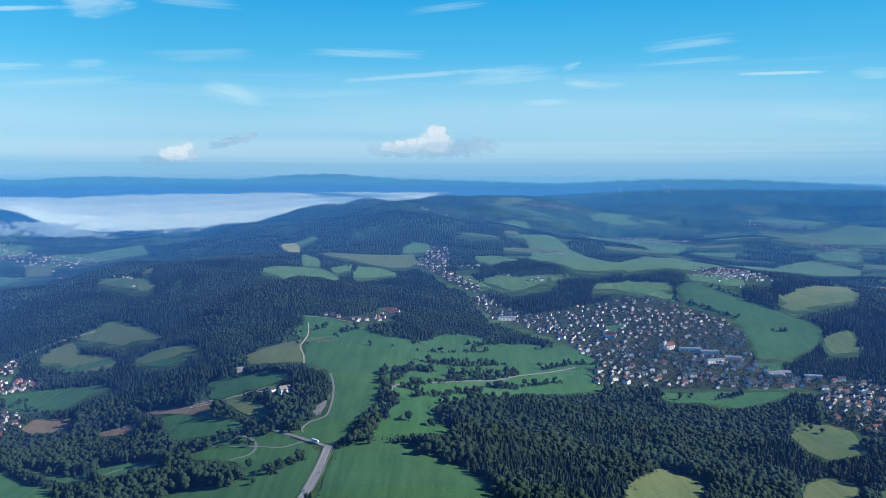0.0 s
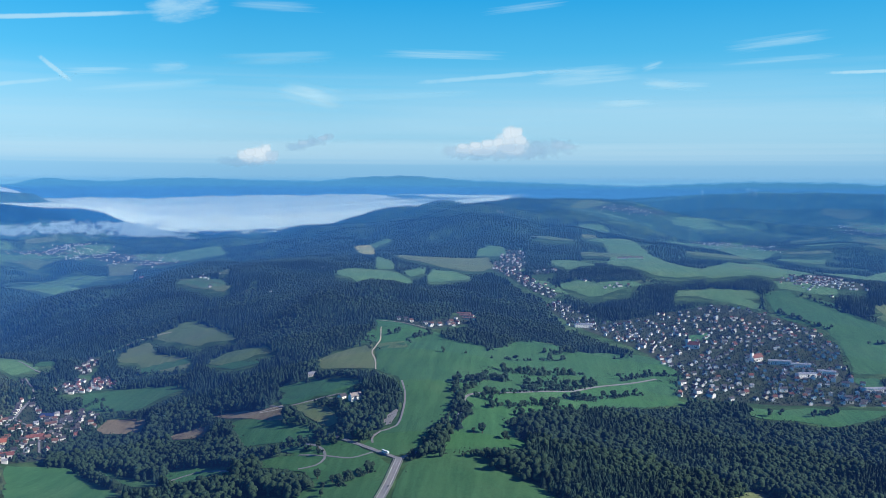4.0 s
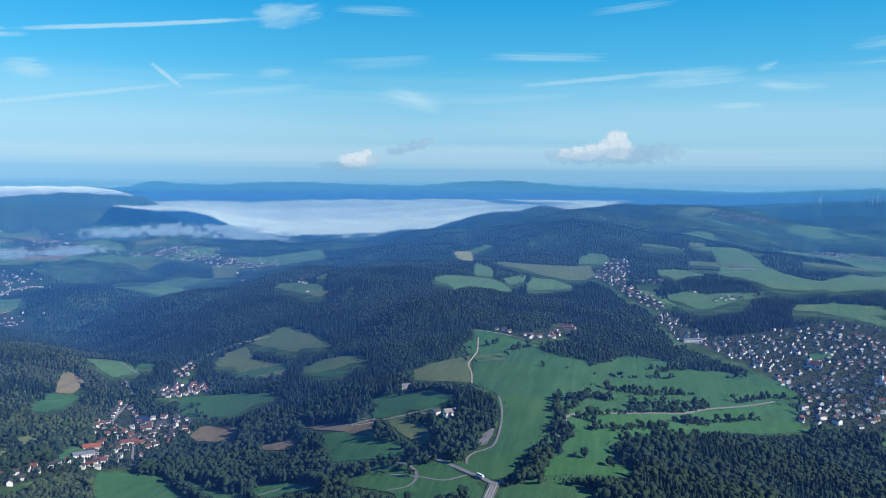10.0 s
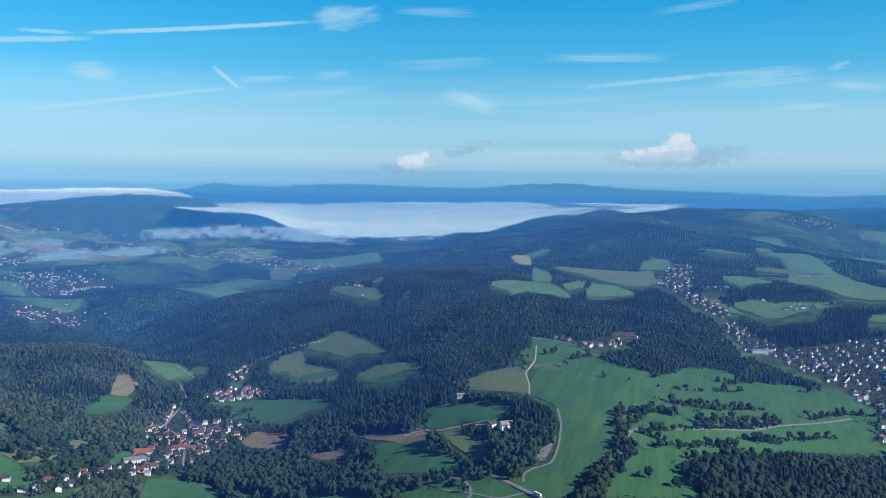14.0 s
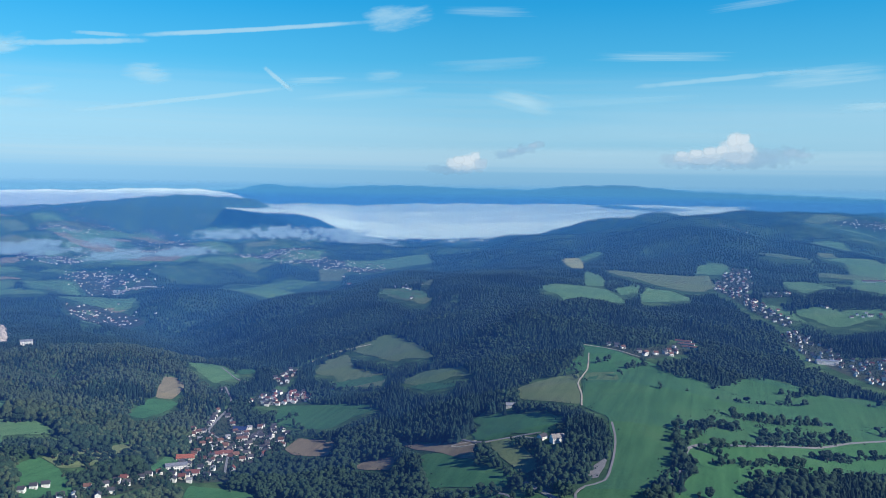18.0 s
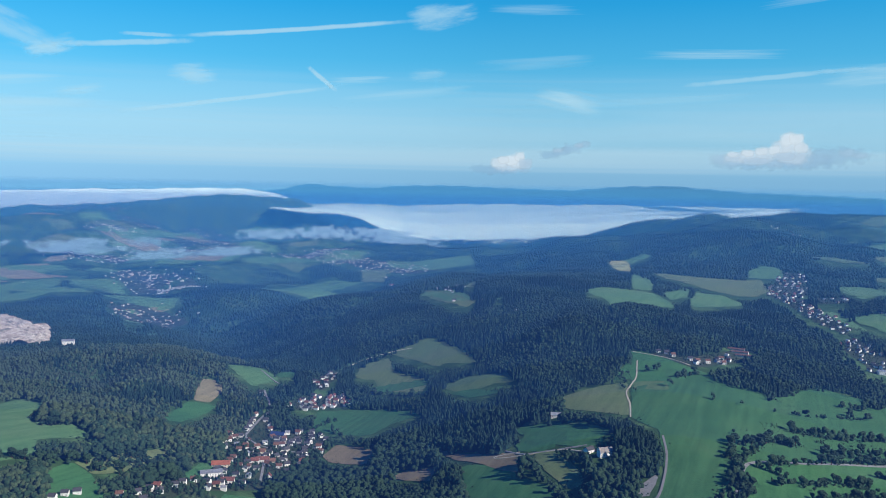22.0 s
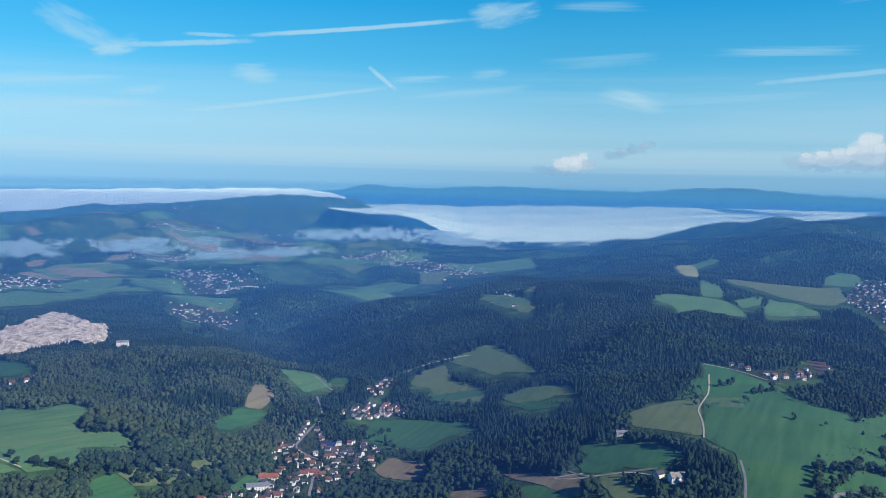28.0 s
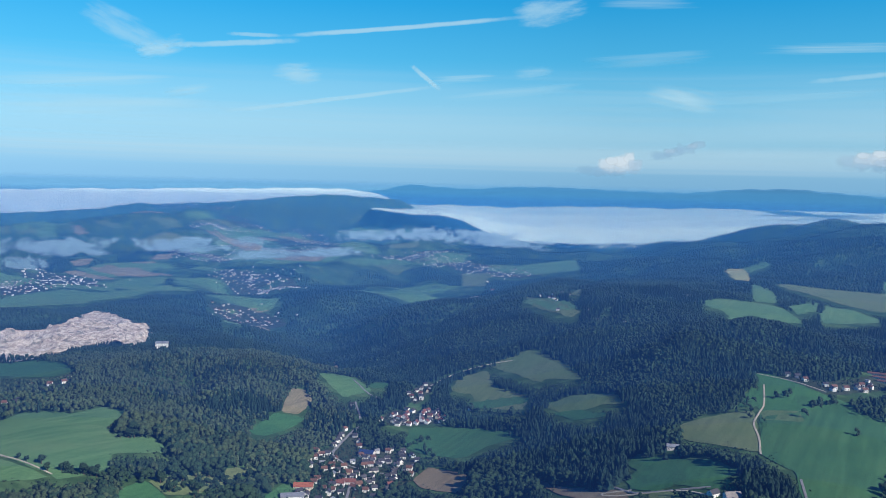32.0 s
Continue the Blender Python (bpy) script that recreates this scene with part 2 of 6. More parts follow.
def ground(x, y):
    """Height of the land, for arrays of plan metres."""
    x, y = np.atleast_1d(np.asarray(x, float)), np.atleast_1d(np.asarray(y, float))
    z = np.full(x.shape, 40.0)
    for (cx, cy), s, h in zip(SWELL_AT, SWELL_R, SWELL_H):
        z += h * np.exp(-((x - cx) ** 2 + (y - cy) ** 2) / (2 * s * s))
    z += 1.6 * np.sin(x / 61 + 1.3 * np.sin(y / 83)) * np.sin(y / 71 + np.sin(x / 97))
    away = np.hypot(x, y)
    z += 24 * np.exp(-((x - -1215) ** 2 + (y - 1768) ** 2) / (2 * 175 ** 2))
    knoll = (21 + 6 * np.clip((away - 3000) / 2500, 0, 1)) * np.clip((away - 1300) / 700, 0, 1) * np.clip((9000 - away) / 2500, 0, 1)
    for cx, cy, reach in CALM:
        knoll *= np.clip((np.hypot(x - cx, y - cy) - 0.85 * reach) / 150, 0, 1)
    z += knoll * (np.sin(x / 150 + 1.2 * np.sin(y / 260)) * np.sin(y / 185 + 1.1 * np.sin(x / 210)) + 0.25 * np.sin(x / 63 + y / 140) * np.sin(y / 77))
    # side valleys cut into the wooded slopes
    fold = np.abs(np.sin(x / 290 + 0.9 * np.sin(y / 340 + 1.0) + y / 900)) ** 0.7 * 0.6 + np.abs(np.sin(y / 410 - x / 520 + 1.1 * np.sin(x / 300))) ** 0.7 * 0.4
    z += 2.7 * knoll * (fold - 0.75)
    # the narrow wooded valley behind the village
    deep = np.full(x.shape, 1e9)
    for (x0, y0), (x1, y1) in zip(GORGE, GORGE[1:]):
        t = np.clip(((x - x0) * (x1 - x0) + (y - y0) * (y1 - y0)) / ((x1 - x0) ** 2 + (y1 - y0) ** 2), 0, 1)
        deep = np.minimum(deep, np.hypot(x - x0 - t * (x1 - x0), y - y0 - t * (y1 - y0)))
    z -= 62 * np.exp(-(deep / 170) ** 2) * np.clip((np.hypot(x + 1040, y - 1800) - 120) / 320, 0, 1)
    z += 8 * np.exp(-((x + 1330) ** 2 / 200 ** 2 + (y - 1830) ** 2 / 260 ** 2) / 2)
    for cx, cy, reach, lift in DOMES:
        z += lift * np.exp(-((x - cx) ** 2 + (y - cy) ** 2) / (2 * reach ** 2))
    far = np.clip((away - 3200) / 3000, 0, 1)
    rim = np.clip((away - 6800) / 2500, 0, 1)
    z += rim * (9 * np.sin(x / 330 + 1.1) * np.sin(x / 810) + 5 * np.sin(x / 120 + 2 * np.sin(x / 400)))
    z += far * (9 * np.sin(x / 410 + 1.5 * np.sin(y / 530)) * np.sin(y / 620 + x / 900) + 6 * np.sin(x / 190 + y / 470 + 2 * np.sin(x / 900)))
    # the wooded range in the west and the last range on the horizon, each by the slope of its crest
    dx, dy = x - CENTRE[0], y - CENTRE[1]
    r, a = np.hypot(dx, dy), np.degrees(np.arctan2(-dx, dy))
    fine = 5 * np.sin(a * 4.1 + 1) + 4 * np.sin(a * 9.3) + 2.5 * np.sin(a * 23)
    west = np.clip((a - 28.2) / 2.2, 0, 1)
    z += west * np.clip((r - 6000) / 900, 0, 1) * 46 * (np.abs(np.sin(np.radians(a) * 31 + 0.0011 * r + 0.6 * np.sin(a))) ** 0.8 - 0.75)
    crest = EYE + 8600 * np.interp(a, *zip(*WEST_CREST)) + fine
    w = west * np.where(r < 8600, np.exp(-((r - 8600) / 700) ** 2), 1.0)
    z = z * (1 - w) + (crest - np.maximum(r - 8600, 0) * 0.12) * w
    rise = np.clip((r - 9900) / 2600, 0, 1)
    w = rise * rise * (3 - 2 * rise)
    last = EYE + 12500 * np.interp(a, *zip(*LAST_CREST)) + fine * 1.2
    return z * (1 - w) + (last - np.maximum(r - 12500, 0) * 0.1) * w


def squeeze(x, y, z):
    """The far country, drawn in so that the horizon lies inside five kilometres, at true bearing and slope."""
    dx, dy = x - CENTRE[0], y - CENTRE[1]
    r = np.hypot(dx, dy) + 1e-6
    g = np.where(r < NEAR, r, NEAR + FAR * (1 - np.exp(-np.maximum(r - NEAR, 0) / FAR)))
    k = g / r
    return np.stack([CENTRE[0] + dx * k, CENTRE[1] + dy * k, EYE + (z - EYE) * k], -1), k


def stretch(x, y):
    """Plan metres of a place that was drawn in."""
    dx, dy = x - CENTRE[0], y - CENTRE[1]
    g = np.hypot(dx, dy) + 1e-6
    r = np.where(g < NEAR, g, NEAR - FAR * np.log(np.maximum(1 - (g - NEAR) / FAR, 1e-6)))
    return CENTRE[0] + dx * r / g, CENTRE[1] + dy * r / g


def put(x, y, lift=0.0):
    """World place of plan points, on the ground."""
    return squeeze(np.atleast_1d(np.asarray(x, float)), np.atleast_1d(np.asarray(y, float)), ground(x, y) + lift)


def mesh_from(name, verts, faces, mat, smooth=False, slots=None):
    """One mesh from arrays; faces of one size, or a list."""
    me = bpy.data.meshes.new(name)
    if isinstance(faces, np.ndarray):
        n = faces.shape[1]
        me.vertices.add(len(verts))
        me.vertices.foreach_set("co", np.asarray(verts, np.float32).ravel())
        me.loops.add(faces.size)
        me.loops.foreach_set("vertex_index", faces.astype(np.int32).ravel())
        me.polygons.add(len(faces))
        me.polygons.foreach_set("loop_start", np.arange(0, faces.size, n, dtype=np.int32))
        me.update(calc_edges=True)
    else:
        me.from_pydata([tuple(v) for v in verts], [], faces)
    for q in (mat if isinstance(mat, list) else [mat]):
        me.materials.append(q)
    if slots is not None:
        me.polygons.foreach_set("material_index", np.asarray(slots, np.int32))
    me.polygons.foreach_set("use_smooth", np.full(len(me.polygons), smooth))
    me.update()
    return me


def inside(x, y, poly):
    """Which plan points lie in the polygon."""
    ok = np.zeros(len(x), bool)
    p = np.array(poly, float)
    box = np.where((x > p[:, 0].min()) & (x < p[:, 0].max()) & (y > p[:, 1].min()) & (y < p[:, 1].max()))[0]
    if not len(box):
        return ok
    bx, by = x[box], y[box]
    r = np.zeros(len(box), bool)
    for (x0, y0), (x1, y1) in zip(p, np.roll(p, -1, 0)):
        if y0 != y1:
            r ^= ((y0 > by) != (y1 > by)) & (bx < (x1 - x0) * (by - y0) / (y1 - y0) + x0)
    ok[box] = r
    return ok


def rounded(poly, times=2):
    """Cut the corners of an outline."""
    p = np.array(poly, float)
    for _ in range(times):
        q = np.roll(p, -1, 0)
        p = np.stack([p * 0.9 + q * 0.1, p * 0.1 + q * 0.9], 1).reshape(-1, 2)
    return p


def spline(pts, step=9.0):
    """A smooth line through plan points."""
    p = np.array(pts, float)
    p = np.concatenate([[2 * p[0] - p[1]], p, [2 * p[-1] - p[-2]]])
    out = []
    for a, b, c, d in zip(p, p[1:], p[2:], p[3:]):
        n = max(2, int(np.hypot(*(c - b)) / step))
        t = np.linspace(0, 1, n, endpoint=False)[:, None]
        out.append(0.5 * (2 * b + (c - a) * t + (2 * a - 5 * b + 4 * c - d) * t * t + (3 * b - a - 3 * c + d) * t ** 3))
    out.append(p[-2:-1])
    return np.concatenate(out)


# ---- the plan: fields, roads, built-up areas, hedgerows ----
FIELDS = []
FIELDS.append(("M", [(-143, 1004), (-142, 1100), (-133, 1124), (-83, 1147), (-34, 1137), (-28, 1102), (13, 1064), (45, 1026), (94, 921), (-143, 873)], "broad green meadow beside the main road"))
FIELDS.append(("M", [(-97, 1157), (-69, 1166), (-39, 1181), (8, 1197), (16, 1221), (-1, 1278), (-31, 1319), (-44, 1327), (-60, 1329), (-73, 1310), (-83, 1249), (-93, 1207)], "sloping green pasture between hedgerow and wood"))
FIELDS.append(("M", [(-211, 1178), (-156, 1140), (-121, 1157), (-124, 1228), (-104, 1303), (-96, 1365), (-107, 1424), (-107, 1519), (-101, 1536), (-54, 1620), (-2, 1601), (107, 1688), (222, 1839), (303, 1966), (266, 1992), (189, 1978), (122, 1933), (59, 1887), (-2, 1777), (-59, 1770), (-72, 1824), (-130, 1809), (-158, 1858), (-185, 1889), (-246, 1888), (-226, 1779), (-272, 1724), (-254, 1573), (-245, 1529), (-226, 1505), (-200, 1475), (-179, 1385), (-170, 1300), (-171, 1247), (-190, 1226), (-196, 1202)], "large bright green hillside field"))
FIELDS.append(("M", [(-295, 2008), (-325, 2007), (-307, 1927), (-300, 1840), (-282, 1764), (-228, 1791), (-192, 1840), (-200, 1916)], "short green meadow under the hamlet"))
FIELDS.append(("P", [(-384, 1679), (-328, 1734), (-289, 1761), (-253, 1572), (-249, 1538), (-360, 1600)], "olive stubble field beside a track"))
FIELDS.append(("P", [(-279, 1764), (-227, 1785), (-213, 1715), (-269, 1707)], "strip of dark stubble"))
FIELDS.append(("M", [(-14, 1928), (24, 1989), (94, 1983), (91, 1921), (59, 1894), (-2, 1783), (-54, 1795)], "green meadow below the copse"))
FIELDS.append(("M", [(-90, 1367), (-79, 1415), (-1, 1476), (78, 1551), (234, 1751), (301, 1803), (286, 1662), (315, 1644), (220, 1566), (156, 1530), (92, 1450), (44, 1408), (8, 1355), (-18, 1311), (-44, 1327), (-66, 1340)], "rough pasture dotted with shrubs"))
FIELDS.append(("M", [(-96, 1402), (-107, 1506), (-53, 1599), (-2, 1581), (106, 1667), (219, 1813), (285, 1806), (234, 1751), (79, 1556), (-1, 1476), (-79, 1418)], "rough green pasture crossed by hedges"))
FIELDS.append(("M", [(-317, 1770), (-314, 1910), (-294, 1851), (-288, 1782)], "small green slope beside the track"))
FIELDS.append(("P", [(-356, 1431), (-294, 1362), (-257, 1292), (-274, 1270), (-310, 1316), (-355, 1391)], "mown grass around the inn"))
FIELDS.append(("K", [(-195, 1273), (-181, 1318), (-175, 1305), (-178, 1254), (-193, 1244)], "grey gravel car park"))
FIELDS.append(("M", [(750, 2695), (828, 2674), (896, 2579), (861, 2500), (789, 2548), (738, 2594)], "distant green meadow"))
FIELDS.append(("M", [(402, 2183), (462, 2206), (459, 2157), (406, 2128)], "small green in the town"))
FIELDS.append(("M", [(682, 1889), (745, 1898), (724, 1814), (681, 1821)], "green edge of the town"))
FIELDS.append(("P", [(926, 2112), (1026, 2172), (966, 1989), (887, 1980)], "olive field behind the town"))
FIELDS.append(("M", [(32, 2760), (85, 2743), (146, 2570), (106, 2599)], "green slope below the upper village"))
FIELDS.append(("M", [(-366, 2810), (-312, 2989), (-293, 2810), (-334, 2698)], "upland green strip"))
FIELDS.append(("M", [(209, 1636), (282, 1770), (312, 1781), (289, 1667), (230, 1603)], "green field at the town edge"))
FIELDS.append(("M", [(301, 1951), (331, 1888), (329, 1842), (296, 1819), (242, 1805), (166, 1739), (117, 1678), (221, 1823)], "green field strip beside the town"))
FIELDS.append(("M", [(-415, 1510), (-406, 1552), (-354, 1512), (-305, 1510), (-263, 1429), (-279, 1402), (-358, 1441)], "small meadow inside the copse"))
FIELDS.append(("M", [(-456, 1389), (-449, 1401), (-383, 1361), (-333, 1306), (-290, 1269), (-290, 1231), (-333, 1242), (-369, 1251), (-394, 1255), (-420, 1304)], "square green paddock"))
FIELDS.append(("B", [(-541, 1496), (-485, 1450), (-422, 1433), (-378, 1407), (-359, 1338), (-379, 1347), (-430, 1395), (-490, 1435)], "brown tilled field edged by trees"))
FIELDS.append(("B", [(-564, 1383), (-538, 1408), (-500, 1408), (-488, 1350), (-551, 1371)], "small brown fallow field"))
FIELDS.append(("B", [(-730, 1480), (-735, 1543), (-652, 1519), (-628, 1442), (-701, 1451)], "brown fallow plot by the village"))
FIELDS.append(("M", [(-735, 1215), (-700, 1241), (-661, 1263), (-618, 1219), (-588, 1183), (-529, 1127), (-491, 1077), (-432, 946), (-571, 943)], "green valley meadow"))
FIELDS.append(("M", [(-635, 1275), (-556, 1201), (-489, 1166), (-472, 1139), (-516, 1147), (-582, 1205)], "narrow green clearing"))
FIELDS.append(("M", [(-481, 1177), (-487, 1211), (-444, 1204), (-384, 1168), (-376, 1151), (-419, 1159), (-445, 1146), (-472, 1165)], "oval green clearing with a lane"))
FIELDS.append(("M", [(-340, 1221), (-278, 1213), (-227, 1198), (-188, 1152), (-155, 1108), (-161, 989), (-167, 879), (-281, 911), (-343, 1035), (-309, 1045), (-257, 1031), (-252, 1076), (-272, 1116), (-342, 1160), (-357, 1192), (-293, 1179)], "open green roadside meadow with scattered trees"))
FIELDS.append(("P", [(-850, 2202), (-821, 2194), (-766, 2162), (-669, 2041), (-645, 1988), (-729, 2018), (-734, 1995), (-810, 2055), (-904, 2113), (-872, 2176)], "pale green hilltop field"))
FIELDS.append(("P", [(-942, 2041), (-895, 2091), (-834, 1996), (-753, 1941), (-722, 1917), (-703, 1842), (-741, 1846), (-818, 1880), (-858, 1942), (-918, 1959)], "dry pale meadow"))
FIELDS.append(("P", [(-668, 1849), (-627, 1894), (-550, 1867), (-545, 1829), (-597, 1785)], "pale green forest glade"))
FIELDS.append(("Y", [(-742, 3926), (-665, 3924), (-610, 3716), (-555, 3409), (-622, 3509)], "pale yellow ripe field"))
FIELDS.append(("M", [(-665, 3924), (-619, 4131), (-574, 4039), (-602, 3879), (-613, 3762)], "curved green strip field"))
FIELDS.append(("M", [(-568, 2682), (-525, 2779), (-454, 2784), (-379, 2770), (-302, 2599), (-380, 2537), (-422, 2592), (-453, 2485), (-488, 2583), (-529, 2620)], "upland green meadow"))
FIELDS.append(("M", [(-542, 3329), (-452, 3153), (-393, 2833), (-452, 2800)], "steep green pasture"))
FIELDS.append(("P", [(-477, 3403), (-331, 3377), (-198, 3349), (-114, 3423), (-84, 3110), (-118, 2973), (-174, 2947), (-258, 3029), (-303, 3095), (-422, 3237)], "long pale upland field"))
FIELDS.append(("M", [(-287, 2747), (-283, 2925), (-211, 2926), (-139, 2801), (-224, 2678), (-265, 2650)], "green upland field"))
FIELDS.append(("M", [(-168, 3630), (-126, 3774), (-53, 3733), (-49, 3470), (-114, 3423), (-164, 3451)], "green slope above the village"))
FIELDS.append(("G", [(314, 4155), (533, 4434), (555, 3729), (602, 3169), (656, 2878), (488, 2752), (415, 2786), (379, 2992), (320, 3264), (380, 3644), (386, 4079)], "wide green hill meadow"))
FIELDS.append(("M", [(121, 3352), (203, 3403), (285, 3220), (198, 3148), (136, 3100)], "green upland clearing"))
FIELDS.append(("P", [(206, 2548), (272, 2683), (415, 2726), (328, 2657), (245, 2575)], "narrow pale meadow"))
FIELDS.append(("M", [(681, 2531), (749, 2574), (768, 2479), (846, 2436), (838, 2368), (875, 2309), (901, 2266), (945, 2204), (943, 2137), (876, 2041), (782, 1932), (702, 1912), (721, 1997), (747, 2128), (751, 2217), (718, 2270), (671, 2305), (664, 2382)], "long green meadow behind the town"))
FIELDS.append(("M", [(504, 2522), (557, 2585), (609, 2529), (656, 2409), (632, 2375), (576, 2455)], "green meadow above the rooftops"))
FIELDS.append(("M", [(632, 3120), (854, 3695), (1013, 3558), (882, 3034), (718, 2838), (577, 2763)], "distant green pasture"))
FIELDS.append(("M", [(1368, 3612), (1630, 3978), (1682, 3869), (1611, 3628), (1365, 3381)], "distant green pasture"))
FIELDS.append(("P", [(931, 2418), (1076, 2548), (1278, 2710), (1146, 2429), (949, 2315), (931, 2342)], "distant olive field"))
FIELDS.append(("M", [(422, 1658), (473, 1652), (531, 1672), (580, 1661), (675, 1666), (640, 1628), (572, 1580), (536, 1562), (486, 1592), (425, 1590), (408, 1620)], "green meadow between town and wood"))
FIELDS.append(("P", [(244, 1109), (312, 1206), (331, 1178), (350, 1167), (364, 1141), (275, 957), (174, 906)], "olive clearing in the wood"))
FIELDS.append(("P", [(565, 1396), (619, 1479), (630, 1462), (676, 1426), (640, 1281), (567, 1261), (559, 1315), (563, 1366)], "olive pasture beside the wood"))
FIELDS.append(("P", [(495, 1163), (542, 1190), (563, 1126), (484, 1018), (417, 1008)], "olive pasture corner"))
FIELDS.append(("G", [(-1247, 1117), (-1196, 1133), (-1228, 1192), (-1200, 1228), (-1164, 1229), (-1178, 1307), (-1123, 1297), (-1097, 1248), (-1051, 1198), (-1018, 1213), (-1023, 1242), (-968, 1226), (-937, 1208), (-958, 1196), (-974, 1136), (-939, 1101), (-937, 1062), (-942, 1031), (-960, 1033), (-1047, 1030), (-1112, 1029)], "broad green hillside field"))
FIELDS.append(("G", [(-1096, 1019), (-1037, 1023), (-957, 1029), (-956, 1008), (-976, 981), (-1009, 962)], "green meadow below the farm track"))
FIELDS.append(("M", [(-893, 1077), (-894, 1117), (-847, 1107), (-782, 1060), (-819, 1001)], "green clearing by the orchard"))
FIELDS.append(("P", [(-894, 1121), (-889, 1250), (-880, 1322), (-859, 1239), (-842, 1149), (-851, 1112)], "orchard meadow with rows of small trees"))
FIELDS.append(("M", [(-997, 1427), (-1053, 1559), (-1012, 1594), (-982, 1501), (-971, 1430), (-981, 1416)], "dark green wedge meadow"))
FIELDS.append(("T", [(-1084, 1622), (-1118, 1690), (-1088, 1704), (-1053, 1668), (-1029, 1592), (-1050, 1571)], "tan fallow slope"))
FIELDS.append(("G", [(-1159, 1827), (-1146, 1879), (-1090, 1881), (-1029, 1836), (-1039, 1750), (-1084, 1772)], "green valley meadow by a road"))
FIELDS.append(("M", [(-1070, 1883), (-1049, 1928), (-1023, 1886), (-1042, 1852)], "small green valley meadow"))
FIELDS.append(("M", [(-807, 1233), (-825, 1291), (-826, 1348), (-794, 1258), (-779, 1210)], "green strip at the village edge"))
FIELDS.append(("M", [(-825, 1611), (-872, 1721), (-808, 1752), (-728, 1751), (-638, 1702), (-686, 1660), (-697, 1600), (-721, 1588), (-767, 1595)], "green field beside the village"))
FIELDS.append(("M", [(-398, 1453), (-387, 1520), (-344, 1480), (-329, 1421), (-349, 1406), (-381, 1421)], "green paddock below a small house"))
FIELDS.append(("M", [(-1806, 1506), (-1716, 1574), (-1611, 1561), (-1482, 1497), (-1493, 1444), (-1576, 1445), (-1717, 1447)], "green field below the quarry"))
FIELDS.append(("G", [(-2661, 2077), (-2785, 2347), (-2799, 2472), (-2675, 2516), (-2726, 2798), (-2717, 2906), (-2569, 2653), (-2508, 2423), (-2468, 2214), (-2549, 2002)], "long green upland field"))
FIELDS.append(("M", [(-2922, 2804), (-3025, 3042), (-2973, 3153), (-2846, 3062), (-2717, 2818), (-2785, 2713)], "distant green field"))
FIELDS.append(("M", [(-3348, 3107), (-3440, 3456), (-3281, 3487), (-3131, 3204), (-3048, 2942), (-3113, 2853)], "distant green field"))
FIELDS.append(("T", [(-3638, 3235), (-3623, 3325), (-3454, 3158), (-3454, 3102)], "distant tan field"))
FIELDS.append(("T", [(-3288, 3075), (-3384, 3250), (-3181, 3045)], "distant tan field"))
FIELDS.append(("M", [(-2140, 2606), (-2031, 2590), (-1957, 2511), (-1985, 2458)], "distant green meadow"))
FIELDS.append(("T", [(-2111, 2725), (-2114, 2805), (-2006, 2710), (-2021, 2634)], "distant tan plot"))
FIELDS.append(("M", [(-2604, 4210), (-2520, 4355), (-2332, 4283), (-2418, 4146)], "distant green field"))
FIELDS.append(("P", [(-1842, 3836), (-1926, 4110), (-1818, 4158), (-1776, 3933)], "distant pale hillside clearing"))
FIELDS.append(("T", [(-1579, 3347), (-1561, 3419), (-1403, 3097), (-1481, 3162)], "distant tan cutting"))
FIELDS.append(("M", [(-1072, 2675), (-1045, 2727), (-889, 2540), (-822, 2492), (-951, 2544)], "distant green glade"))
FIELDS.append(("P", [(-947, 2724), (-950, 2856), (-891, 2668)], "distant pale glade"))
FIELDS.append(("M", [(-1684, 4262), (-1583, 4509), (-1530, 4285), (-1614, 4125)], "distant green glade"))
FIELDS.append(("M", [(-787, 2512), (-756, 2529), (-747, 2489)], "distant green glade"))
FIELDS.append(("T", [(-1163, 1935), (-1300, 2090), (-1386, 2228), (-1480, 2330), (-1440, 2290), (-1330, 2130), (-1230, 2000)], "pale cutting along the valley stream"))
FIELDS.append(("M", [(-800, 1929), (-726, 1924), (-711, 1884), (-781, 1863), (-829, 1863), (-844, 1897)], "pale green slope"))
FIELDS.append(("M", [(1041, 6081), (1227, 6340), (1400, 6388), (1196, 5977), (1039, 5952)], "distant green upland field"))
FIELDS.append(("P", [(2579, 7660), (2900, 7424), (2815, 7206), (2567, 6904), (2454, 7215)], "distant pale upland field"))
FIELDS.append(("G", [(2294, 6383), (2631, 6518), (2709, 6046), (2454, 5635), (2232, 5798)], "distant green valley field"))
FIELDS.append(("G", [(2310, 5300), (2782, 5814), (2836, 5412), (2327, 4546), (2081, 4637)], "distant green valley field"))
FIELDS.append(("M", [(-344, 1181), (-326, 1188), (-263, 1154), (-242, 1118), (-253, 1105), (-317, 1142)], "green meadow inside a bend of the road"))
FIELDS.append(("G", [(107, 2676), (210, 2537), (307, 2616), (370, 2660), (335, 2710), (246, 2692), (180, 2738)], "pale meadow below the wood"))
FIELDS.append(("G", [(445, 2599), (558, 2614), (685, 2562), (654, 2494), (539, 2523), (445, 2542)], "long pale meadow under the wood"))
FIELDS.append(("M", [(-631, 1801), (-593, 1812), (-525, 1775), (-523, 1754), (-571, 1751)], "forest glade with short grass"))
FIELDS.append(("P", [(-622, 1893), (-553, 1880), (-508, 1850), (-513, 1815), (-593, 1841)], "pale forest glade"))
FIELDS.append(("M", [(-398, 1475), (-361, 1520), (-339, 1496), (-339, 1446), (-368, 1432)], "green paddock beside a cottage"))
